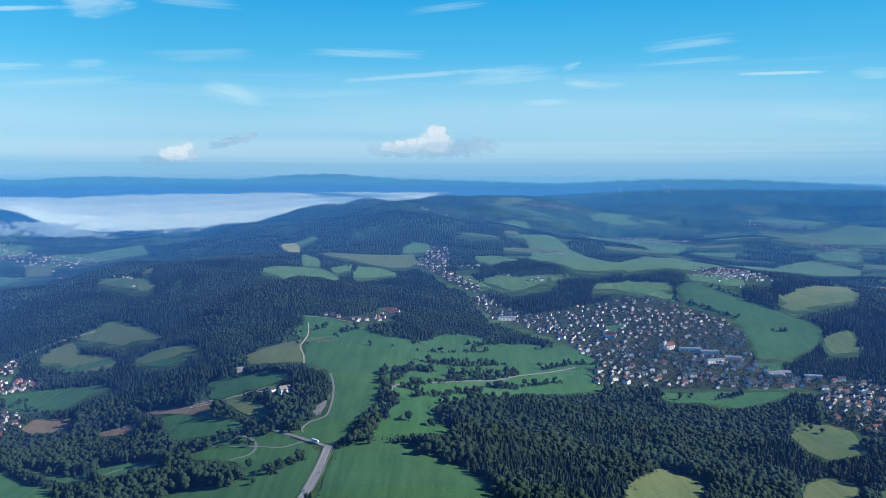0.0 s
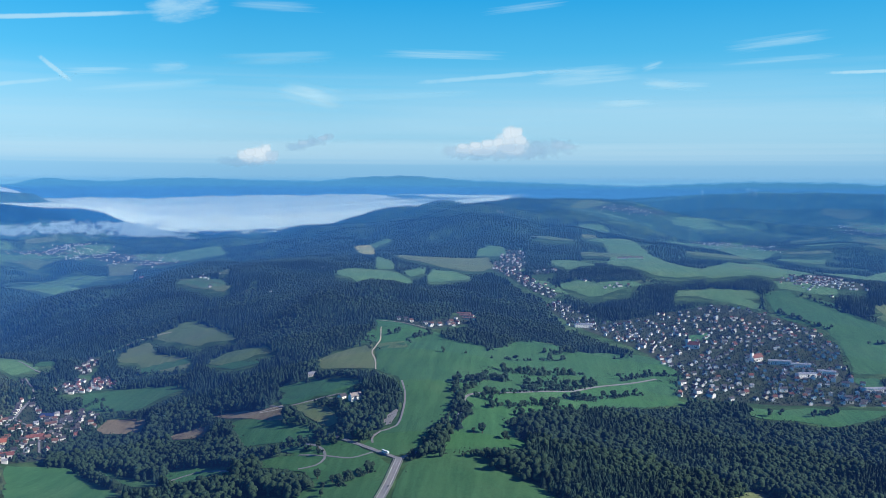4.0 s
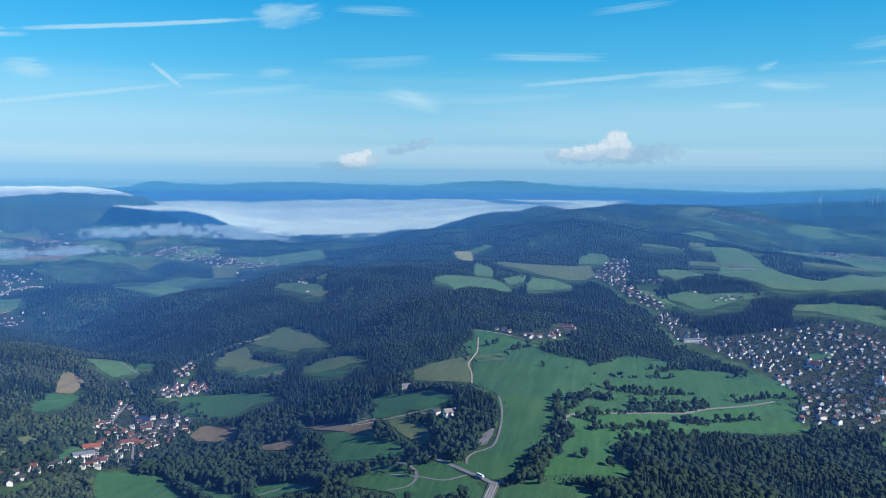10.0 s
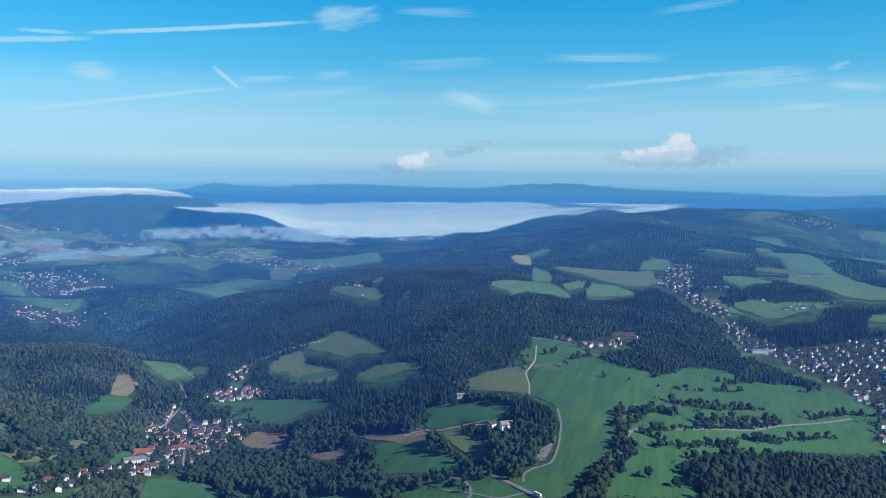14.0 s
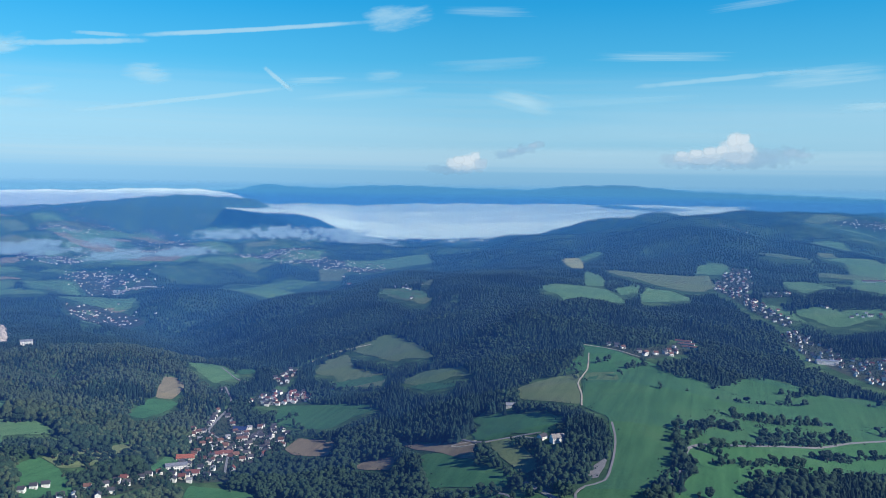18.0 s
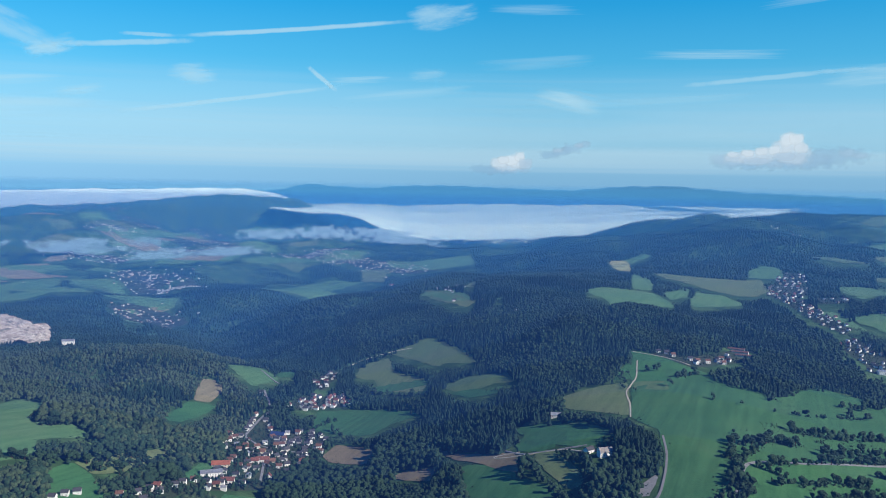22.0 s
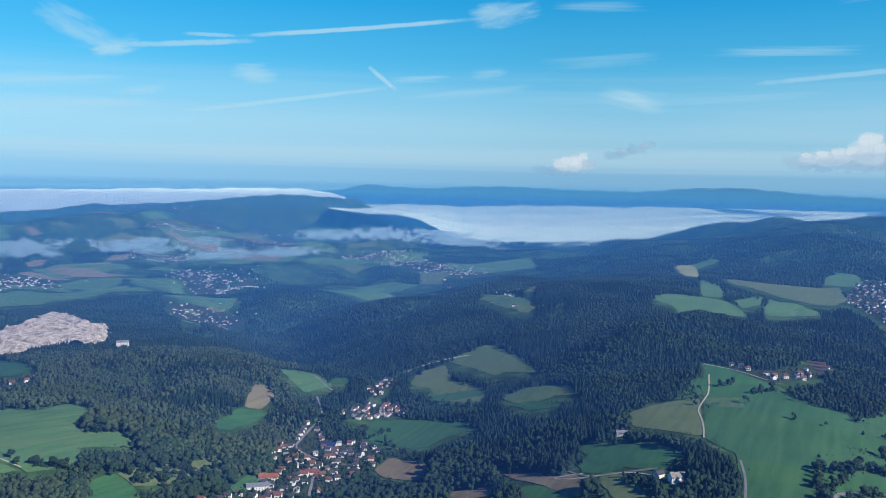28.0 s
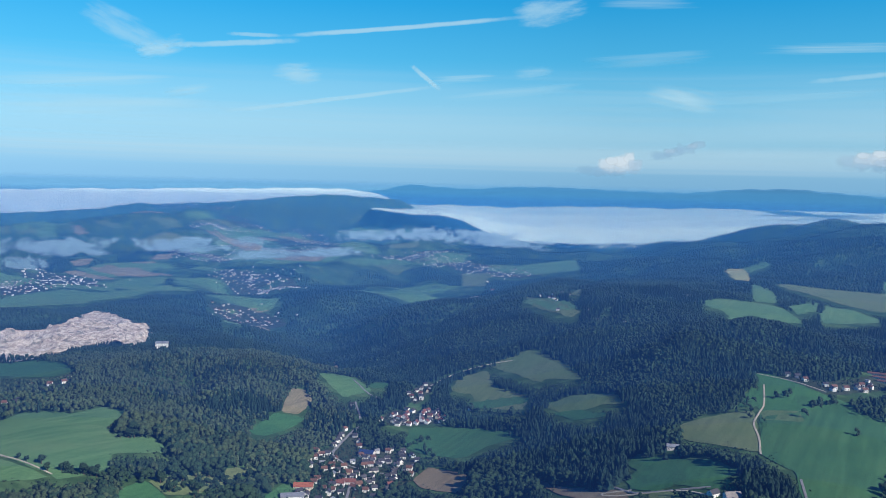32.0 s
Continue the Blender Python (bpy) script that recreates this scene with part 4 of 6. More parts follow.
def ribbon(name, pts, width, mat, lift, label, parent=None):
    p = spline(pts)
    d = np.gradient(p, axis=0)
    d /= np.hypot(d[:, 0], d[:, 1])[:, None]
    s = np.stack([-d[:, 1], d[:, 0]], 1) * width / 2
    l, _ = put(*(p + s).T, lift)
    r, _ = put(*(p - s).T, lift)
    n = len(p)
    v = np.concatenate([l, r, l - (0, 0, 1.2), r - (0, 0, 1.2)])
    k = np.arange(n - 1)
    f = np.concatenate([np.stack([k, k + n, k + n + 1, k + 1], 1), np.stack([k, k + 1, k + 1 + 2 * n, k + 2 * n], 1), np.stack([k + n, k + 3 * n, k + 3 * n + 1, k + n + 1], 1)])
    ob = new(name, mesh_from(name, v, f, mat))
    if parent:
        ob.parent = parent
        return ob
    return tagged(ob, label, "road", kind="structure")


ROAD_LINES = []
for k, w, pts, label in ROADS:
    road = ribbon("road" if k == "A" else "track", pts, w * (1.0 if w > 5 else 0.82), ASPHALT if k == "A" else GRAVEL, 1.0 + 0.03 * len(ROAD_LINES), label)
    ROAD_LINES.append((spline(pts), w + 16 if w > 8 else w if k == "A" else w + 12))

# ---- haze veils: glowing see-through shells that paint in the haze of distance ----
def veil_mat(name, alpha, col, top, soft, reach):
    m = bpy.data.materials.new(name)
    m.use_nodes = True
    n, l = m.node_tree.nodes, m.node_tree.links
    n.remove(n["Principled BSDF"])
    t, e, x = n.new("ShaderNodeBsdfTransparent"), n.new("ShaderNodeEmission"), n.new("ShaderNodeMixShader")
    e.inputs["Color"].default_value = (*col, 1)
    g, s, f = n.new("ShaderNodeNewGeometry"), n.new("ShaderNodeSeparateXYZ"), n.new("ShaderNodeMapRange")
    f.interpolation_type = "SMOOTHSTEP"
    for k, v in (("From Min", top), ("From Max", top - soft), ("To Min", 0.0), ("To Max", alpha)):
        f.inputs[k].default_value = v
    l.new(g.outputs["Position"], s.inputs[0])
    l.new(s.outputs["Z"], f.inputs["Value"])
    # the painted haze: stronger over the foggy west, weaker over the eastern hills
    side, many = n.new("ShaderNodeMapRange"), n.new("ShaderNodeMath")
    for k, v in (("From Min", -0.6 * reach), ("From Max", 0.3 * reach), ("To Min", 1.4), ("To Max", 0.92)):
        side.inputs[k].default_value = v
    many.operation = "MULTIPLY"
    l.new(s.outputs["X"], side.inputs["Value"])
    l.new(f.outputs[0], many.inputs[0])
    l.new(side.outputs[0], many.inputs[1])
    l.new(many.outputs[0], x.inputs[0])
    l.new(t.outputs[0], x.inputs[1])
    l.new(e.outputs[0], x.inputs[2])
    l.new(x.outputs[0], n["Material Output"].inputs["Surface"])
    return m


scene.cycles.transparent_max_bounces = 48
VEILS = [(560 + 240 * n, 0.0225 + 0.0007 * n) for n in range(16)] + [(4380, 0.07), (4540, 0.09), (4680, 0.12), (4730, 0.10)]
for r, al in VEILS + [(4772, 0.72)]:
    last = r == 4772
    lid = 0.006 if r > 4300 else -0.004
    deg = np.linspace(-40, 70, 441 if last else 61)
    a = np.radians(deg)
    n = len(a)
    # the last one follows the far crest and paints haze over that range
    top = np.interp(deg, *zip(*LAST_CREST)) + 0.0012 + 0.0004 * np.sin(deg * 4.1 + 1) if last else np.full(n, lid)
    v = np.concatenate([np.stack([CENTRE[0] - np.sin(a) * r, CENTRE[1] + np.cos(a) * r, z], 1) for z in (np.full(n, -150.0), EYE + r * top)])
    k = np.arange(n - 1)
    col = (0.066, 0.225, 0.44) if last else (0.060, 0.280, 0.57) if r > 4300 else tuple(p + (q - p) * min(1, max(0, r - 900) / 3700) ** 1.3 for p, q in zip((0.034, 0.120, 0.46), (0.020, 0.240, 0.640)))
    ob = new("haze", mesh_from("haze", v, np.stack([k, k + 1, k + 1 + n, k + n], 1), veil_mat("painted_haze_glow", al, col, EYE + r * (0.05 if last else lid), r * 0.008, r), True))
    tagged(ob, "glowing see-through sheet that paints blue distance haze", "haze", kind="structure")


# gardens and yards between the houses
for _n, _p in TOWNS.items():
    drape("gardens", _p, GARDEN, 0.3, "gardens, lawns and yards between the houses")

# white edge and centre lines of the main road
_road = [o for o in scene.objects if o.name == "road"][0]
_line = spline(ROADS[0][2])
_d = np.gradient(_line, axis=0)
_d /= np.hypot(_d[:, 0], _d[:, 1])[:, None]
for _o in (-3.9, 3.9):
    ribbon("edge_line", _line + np.stack([-_d[:, 1], _d[:, 0]], 1) * _o, 0.5, PAINT, 1.06, "", _road)
for _i in range(0, len(_line) - 1, 2):
    ribbon("centre_dash", _line[_i:_i + 2], 0.35, PAINT, 1.06, "", _road)
for _o in (-6.2, 6.2):
    ribbon("guard_rail", _line + np.stack([-_d[:, 1], _d[:, 0]], 1) * _o, 0.3, METAL, 1.7, "", _road)


# ---- clouds, contrails and fog ----
def mist_mat(name, alpha, col, along, across, low=0.0, high=0.9, tear=1.6):
    """Soft mist that glows by itself: clear towards the edges of its sheet, torn by noise."""
    m = bpy.data.materials.new(name)
    m.use_nodes = True
    n, l = m.node_tree.nodes, m.node_tree.links
    n.remove(n["Principled BSDF"])
    uv = n.new("ShaderNodeUVMap")
    sep = n.new("ShaderNodeSeparateXYZ")
    l.new(uv.outputs[0], sep.inputs[0])

    def op(kind, a, b=0.0):
        x = n.new("ShaderNodeMath")
        x.operation, x.use_clamp = kind, False
        for s, v in ((x.inputs[0], a), (x.inputs[1], b)):
            if isinstance(v, (int, float)):
                s.default_value = v
            else:
                l.new(v, s)
        return x.outputs[0]

    def bell(v, power):
        d = op("ABSOLUTE", op("SUBTRACT", op("MULTIPLY", v, 2.0), 1.0))
        return op("POWER", op("MAXIMUM", op("SUBTRACT", 1.0, op("MULTIPLY", d, d)), 0.0), power)

    t, mp = n.new("ShaderNodeTexNoise"), n.new("ShaderNodeMapping")
    mp.inputs["Scale"].default_value = (along, across, 1)
    co = n.new("ShaderNodeObjectInfo")
    cx = n.new("ShaderNodeCombineXYZ")
    l.new(op("MULTIPLY", co.outputs["Random"], 60.0), cx.inputs["X"])
    l.new(op("MULTIPLY", co.outputs["Random"], 37.0), cx.inputs["Y"])
    l.new(cx.outputs[0], mp.inputs["Location"])
    l.new(uv.outputs[0], mp.inputs["Vector"])
    l.new(mp.outputs[0], t.inputs["Vector"])
    t.inputs["Scale"].default_value, t.inputs["Detail"].default_value, t.inputs["Roughness"].default_value = 1.0, 6.0, 0.6
    r = n.new("ShaderNodeMapRange")
    r.interpolation_type = "SMOOTHSTEP"
    body = op("MULTIPLY", bell(sep.outputs["X"], 0.7), bell(sep.outputs["Y"], 1.2))
    dens = op("ADD", op("MULTIPLY", op("SUBTRACT", t.outputs["Fac"], 0.5), tear), op("SUBTRACT", op("MULTIPLY", body, 1.25), 0.25))
    for k, v in zip(("From Min", "From Max"), (low, high)):
        r.inputs[k].default_value = v
    l.new(dens, r.inputs["Value"])
    edge = op("MINIMUM", op("MULTIPLY", body, 8.0), 1.0)
    fac = op("MULTIPLY", op("MULTIPLY", r.outputs[0], edge), alpha)
    tr, e, x = n.new("ShaderNodeBsdfTransparent"), n.new("ShaderNodeEmission"), n.new("ShaderNodeMixShader")
    e.inputs["Color"].default_value, e.inputs["Strength"].default_value = (*col, 1), 1.0
    l.new(fac, x.inputs[0])
    l.new(tr.outputs[0], x.inputs[1])
    l.new(e.outputs[0], x.inputs[2])
    l.new(x.outputs[0], n["Material Output"].inputs["Surface"])
    return m


def sheet(name, a0, t0, a1, t1, thick, r, mat, label, category, sag=0.0, over=1.6):
    """A slightly bowed sheet of mist on the far sky, between two bearings and slopes."""
    nu, nv = 24, 5
    u, v = np.meshgrid(np.linspace(0, 1, nu), np.linspace(0, 1, nv))
    ext = 0.04
    uu = u * (1 + 2 * ext) - ext
    a = np.radians(a0 + (a1 - a0) * uu)
    ln = math.hypot(radians(a1 - a0), t1 - t0)
    px, py = -(t1 - t0) / ln, radians(a1 - a0) / ln
    off = (v - 0.5) * thick * over + sag * np.sin(uu * math.pi) * thick
    sl = t0 + (t1 - t0) * uu + off * abs(py)
    a = a + off * px * (1 if py > 0 else -1)
    rr = r + 6 * np.cos((v - 0.5) * 3)
    p = np.stack([CENTRE[0] - np.sin(a) * rr, CENTRE[1] + np.cos(a) * rr, EYE + rr * sl], -1).reshape(-1, 3)
    i, j = np.meshgrid(np.arange(nu - 1), np.arange(nv - 1))
    q = np.stack([j * nu + i, j * nu + i + 1, (j + 1) * nu + i + 1, (j + 1) * nu + i], -1).reshape(-1, 4)
    me = mesh_from(name, p, q, mat, True)
    lay = me.uv_layers.new(name="UVMap")
    uv = np.stack([u.ravel(), v.ravel()], 1)[q.ravel()]
    lay.data.foreach_set("uv", uv.astype(np.float32).ravel())
    return tagged(new(name, me), label, category, kind="structure")


STREAKS = []
STREAKS.append(("puff", 23.76, 0.1840, 19.25, 0.1954, 0.0194, 0.65))
STREAKS.append(("trail", 38.19, 0.1562, 23.40, 0.1836, 0.0055, 0.78))
STREAKS.append(("trail", 41.19, 0.1558, 38.03, 0.1564, 0.0045, 0.55))
STREAKS.append(("trail", 30.08, 0.1304, 28.19, 0.1040, 0.0055, 0.7))
STREAKS.append(("wisp", 28.88, 0.1147, 24.84, 0.1197, 0.0078, 0.6))
STREAKS.append(("wisp", 23.77, 0.1222, 21.24, 0.1265, 0.0103, 0.4))
STREAKS.append(("trail", 41.30, 0.0746, 28.37, 0.1089, 0.0052, 0.55))
STREAKS.append(("wisp", 38.54, 0.1181, 36.10, 0.1195, 0.0142, 0.6))
STREAKS.append(("wisp", 15.73, 0.1073, 11.36, 0.0894, 0.0168, 0.8))
STREAKS.append(("wisp", 9.51, 0.1479, 0.56, 0.1426, 0.0078, 0.65))
STREAKS.append(("wisp", -1.37, 0.1166, -8.10, 0.1226, 0.0168, 0.7))
STREAKS.append(("wisp", -8.09, 0.1256, -9.57, 0.1332, 0.0065, 0.5))
STREAKS.append(("trail", 6.56, 0.1130, -3.22, 0.1268, 0.0058, 0.5))
STREAKS.append(("wisp", -8.12, 0.1109, -10.97, 0.1078, 0.0078, 0.6))
STREAKS.append(("wisp", -5.28, 0.0878, -9.17, 0.0891, 0.0065, 0.6))
STREAKS.append(("wisp", 19.78, 0.1334, 12.07, 0.1428, 0.0116, 0.35))
STREAKS.append(("wisp", 28.37, 0.0946, 19.78, 0.1113, 0.0090, 0.35))
STREAKS.append(("wisp", 12.03, 0.0938, 2.25, 0.1029, 0.0065, 0.3))
STREAKS.append(("wisp", -13.20, 0.1465, -19.50, 0.1556, 0.0116, 0.6))
STREAKS.append(("trail", -19.22, 0.1151, -24.66, 0.1139, 0.0039, 0.8))
STREAKS.append(("wisp", -12.86, 0.1295, -20.21, 0.1341, 0.0052, 0.45))
STREAKS.append(("wisp", -25.77, 0.1100, -28.81, 0.1094, 0.0103, 0.5))
STREAKS.append(("wisp", 2.30, 0.1930, -3.54, 0.2038, 0.0065, 0.4))
STREAKS.append(("wisp", -8.46, 0.1086, -12.52, 0.1054, 0.0078, 0.5))
STREAKS.append(("wisp", -20.96, 0.0782, -27.96, 0.0595, 0.0129, 0.3))
STREAKS.append(("wisp", 54.85, 0.0912, 44.34, 0.1074, 0.0116, 0.6))
STREAKS.append(("wisp", 54.87, 0.0684, 42.22, 0.0817, 0.0168, 0.45))
STREAKS.append(("wisp", 44.98, 0.0900, 41.89, 0.0997, 0.0078, 0.5))
STREAKS.append(("puff", 49.32, 0.1707, 44.66, 0.1355, 0.0220, 0.5))
STREAKS.append(("puff", 46.41, 0.1289, 43.53, 0.1449, 0.0129, 0.7))
STREAKS.append(("trail", 44.66, 0.1401, 37.04, 0.1523, 0.0065, 0.65))
STREAKS.append(("wisp", 37.87, 0.1135, 35.47, 0.1164, 0.0116, 0.6))
STREAKS.append(("wisp", 18.73, 0.1970, 12.77, 0.1964, 0.0090, 0.4))

CLOUD_WHITE = (0.40, 0.60, 0.70)
MIST = {"puff": (2.2, 3.0, 0.05, 1.25), "trail": (10.0, 0.7, -0.1, 0.9), "wisp": (1.3, 4.5, 0.05, 1.5)}
for n, (k, a0, t0, a1, t1, th, al) in enumerate(STREAKS):
    along, across, low, high = MIST[k]
    name, label = {"puff": ("cloud", "torn white cirrus patch in a blue sky"), "trail": ("contrail", "thin white straight condensation trail"), "wisp": ("cirrus_cloud", "faint streaked white cirrus wisp")}[k]
    sheet(name, a0, t0, a1, t1, th * (1.15 if k != "trail" else 0.8), 4690 + 1.5 * n, mist_mat("cirrus", al * 0.82, CLOUD_WHITE, along, across, low, high, 2.4 if k != "trail" else 1.2), label, "cloud")
# broad pale bands above the horizon
for n, (a0, a1, t, th, al) in enumerate([(-32, 12, 0.062, 0.05, 0.22), (0, 62, 0.055, 0.045, 0.2), (-30, 20, 0.095, 0.05, 0.18), (10, 62, 0.09, 0.06, 0.18), (-30, 62, 0.03, 0.022, 0.35)]):
    sheet("cirrus_cloud", a0, t, a1, t + 0.004, th, 4745 + n, mist_mat("thin_cirrostratus", al, (0.42, 0.58, 0.68), 2.0, 7.0, -0.1, 1.0), "broad faint veil of pale high cloud", "cloud")

def ico(level=1):
    bm = bmesh.new()
    bmesh.ops.create_icosphere(bm, subdivisions=level, radius=1)
    v = np.array([q.co[:] for q in bm.verts])
    f = np.array([[w.index for w in q.verts] for q in bm.faces])
    bm.free()
    return v, f


ICO1, ICO2 = ico(1), ico(2)


# small cumulus: sunlit heads over shaded bases, painted as tones of glowing sheets
PX = 1 / 1548


def cumulus(a, t, blobs):
    for n, (dx, dy, w, h, tone) in enumerate(blobs):
        col = tuple(p + (q - p) * tone for p, q in zip((0.19, 0.35, 0.52), (0.52, 0.61, 0.68)))
        b, c = a - math.degrees(dx * PX), t + dy * PX
        hw = math.degrees(w * PX) / 2
        bright = tone > 0.4
        sheet("cumulus_cloud", b + hw, c, b - hw, c + 0.0001, h * PX, 4660 - 2.5 * n, mist_mat("cumulus", 0.8 if bright else 0.6, col, 0.09 * w, 0.11 * h, 0.05, 0.75 if bright else 1.0, 1.7 if bright else 2.2),
              "small cumulus cloud, sunlit white painted on a glowing sheet" if bright else "ragged base of a small cumulus, blue-grey shade painted in", "cloud", over=1.35)


# each billow: offset, size and painted tone (0 shaded, 1 sunlit), lower and greyer ones first
cumulus(1.0, 0.038, [(0, -12, 210, 22, 0.0), (84, 1, 120, 30, 0.1), (-70, -7, 80, 22, 0.3), (40, -6, 90, 26, 0.15), (0, -6, 120, 22, 0.35), (-60, -2, 44, 18, 0.6), (-38, 1, 40, 22, 0.7), (-14, 3, 38, 26, 0.7), (28, 4, 56, 34, 0.6), (8, 12, 34, 28, 0.8), (24, 22, 38, 34, 0.85), (16, 27, 26, 22, 1.0), (30, 28, 24, 20, 1.0), (-2, 10, 20, 16, 0.95), (-22, 8, 22, 14, 0.95),
                     (-44, 5, 22, 12, 0.95), (-66, 3, 20, 10, 0.85), (38, 14, 24, 18, 0.9), (14, 0, 40, 14, 0.45), (-30, -8, 50, 12, 0.42), (106, 5, 34, 14, 0.3), (124, 2, 26, 10, 0.3)])
cumulus(17.3, 0.028, [(-24, -12, 90, 18, 0.0), (4, -9, 80, 16, 0.2), (2, -2, 60, 22, 0.65), (-14, 1, 34, 18, 0.85), (16, 4, 30, 24, 0.85), (6, 5, 26, 18, 1.0), (22, 11, 20, 18, 1.0), (-6, 6, 22, 14, 0.95), (32, 0, 26, 20, 0.45)])
cumulus(13.7, 0.043, [(-24, -8, 44, 16, 0.05), (-4, -2, 40, 16, 0.1), (14, 4, 40, 18, 0.12), (32, 10, 28, 14, 0.2), (-10, 0, 20, 8, 0.4), (24, 9, 18, 8, 0.4)])

# fog lake in the far valley
m = Mat("torn_fog", 1.0, 0.0)
_n = m.noise(24, 7, None, 0.68)
m.color(m.ramp(_n, [(0.3, (0.58, 0.72, 0.62)), (0.7, (0.77, 0.89, 0.78))])).bump(_n, 16, 0.6)
_a = m.n.new("ShaderNodeAttribute")
_a.attribute_name = "body"
_t = m.n.new("ShaderNodeMapRange")
_t.interpolation_type = "SMOOTHSTEP"
_t.inputs["From Min"].default_value, _t.inputs["From Max"].default_value = 0.2, 0.7
m.l.new(m.math("ADD", _a.outputs["Fac"], m.math("ADD", m.math("MULTIPLY", m.math("SUBTRACT", m.noise(13, 6, None, 0.7), 0.5), 1.8), m.math("MULTIPLY", m.math("SUBTRACT", m.noise(55, 4), 0.5), 1.5))), _t.inputs["Value"])
m.l.new(_t.outputs[0], m.b.inputs["Alpha"])
TORN = m.m
FOG_TOP = [(-2, -0.0165), (10, -0.0165), (17, -0.0178), (20, -0.018), (24, -0.0208), (27, -0.02), (30.2, -0.0205), (32.5, -0.0245)]
FOG_FOOT = [(-2, -0.03), (4, -0.034), (10, -0.050), (13, -0.056), (17, -0.061), (22, -0.061), (24, -0.057), (25.3, -0.048), (26.6, -0.038), (28.2, -0.0315), (31, -0.0300), (32.5, -0.0255)]
fa, fv = np.meshgrid(np.arange(-2, 32.6, 0.1), np.linspace(-0.12, 1.06, 84))
q = np.radians(fa)
fr = 6400 + 3100 * np.clip(fv, -0.1, 1.1)
foot, top = np.interp(fa, *zip(*FOG_FOOT)), np.interp(fa, *zip(*FOG_TOP))
fx, fy = CENTRE[0] - np.sin(q) * fr, CENTRE[1] + np.cos(q) * fr
fz = EYE + fr * (foot + (top - foot) * np.clip(fv, -0.1, 1) ** 1.0 - 0.03 * np.maximum(fv - 1, 0))
fz += 5 * np.sin(fx / 170 + 2 * np.sin(fy / 300)) * np.sin(fy / 240) + 3 * np.sin(fx / 71 + fy / 190)
fp, _ = squeeze(fx.ravel(), fy.ravel(), fz.ravel())
nu, nv = fa.shape[1], fa.shape[0]
i, j = np.meshgrid(np.arange(nu - 1), np.arange(nv - 1))
fq = np.stack([j * nu + i, (j + 1) * nu + i, (j + 1) * nu + i + 1, j * nu + i + 1], -1).reshape(-1, 4)
fog = tagged(new("fog_bank", mesh_from("fog_bank", fp, fq, TORN, True)), "thick white morning fog with torn edges in a far valley", "fog", kind="structure")
body = np.minimum(np.minimum(np.minimum((fv + 0.05) * 4.5, (32.6 - fa) / 0.8), fa / 2.2 + 0.6), (1.05 - fv) * 12)
fog.data.attributes.new("body", "FLOAT", "POINT").data.foreach_set("value", np.clip(body, -1.2, 1.7).ravel().astype(np.float32))
CLOUD_TOP = plain("cloud_top", (0.80, 0.90, 0.86), 1.0, 60, 0.04, 0.0)
# the low cloud sea beyond the last ridge
a = np.radians(np.arange(30, 66, 0.4))
rows_ = [(4741, -0.06), (4750, -0.03), (4762, -0.011), (4766, 0.0)]
p = np.concatenate([np.stack([CENTRE[0] - np.sin(a) * r, CENTRE[1] + np.cos(a) * r, EYE + r * (t - 0.004 - 0.0004 * (np.degrees(a) - 34.4) - 0.02 * np.clip((35 - np.degrees(a)) / 5, 0, 1) ** 2 + (0.0005 * np.sin(a * 60) + 0.0004 * np.sin(a * 171)) * (t > -0.02))], 1) for r, t in rows_])
n = len(a)
k = np.arange(n - 1)
tagged(new("cloud_sea", mesh_from("cloud_sea", p, np.concatenate([np.stack([k + o * n, k + 1 + o * n, k + 1 + (o + 1) * n, k + (o + 1) * n], 1) for o in range(3)])[:, ::-1], CLOUD_TOP, True)),
       "white sea of low cloud beyond the far ridge", "fog", kind="structure")
# drifting shreds of mist over the valley towns, their brightness put in as glow
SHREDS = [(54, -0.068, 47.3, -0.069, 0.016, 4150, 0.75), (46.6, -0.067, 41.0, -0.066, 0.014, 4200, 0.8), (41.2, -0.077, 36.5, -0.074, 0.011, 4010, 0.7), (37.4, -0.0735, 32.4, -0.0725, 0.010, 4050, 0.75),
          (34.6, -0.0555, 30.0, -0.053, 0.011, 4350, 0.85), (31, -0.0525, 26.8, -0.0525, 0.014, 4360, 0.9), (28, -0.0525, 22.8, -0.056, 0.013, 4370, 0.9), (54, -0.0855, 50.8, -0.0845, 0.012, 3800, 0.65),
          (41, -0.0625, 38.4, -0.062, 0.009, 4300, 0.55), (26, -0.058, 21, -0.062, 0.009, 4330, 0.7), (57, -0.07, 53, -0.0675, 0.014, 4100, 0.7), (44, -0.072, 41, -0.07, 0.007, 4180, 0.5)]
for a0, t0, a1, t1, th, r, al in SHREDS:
    sheet("mist_shred", a0, t0, a1, t1, th, r, mist_mat("glowing_mist", al, (0.32, 0.48, 0.57), 8.0, 2.6, 0.1, 0.9, 3.6), "torn strip of white ground mist, drawn as a glowing sheet", "fog")


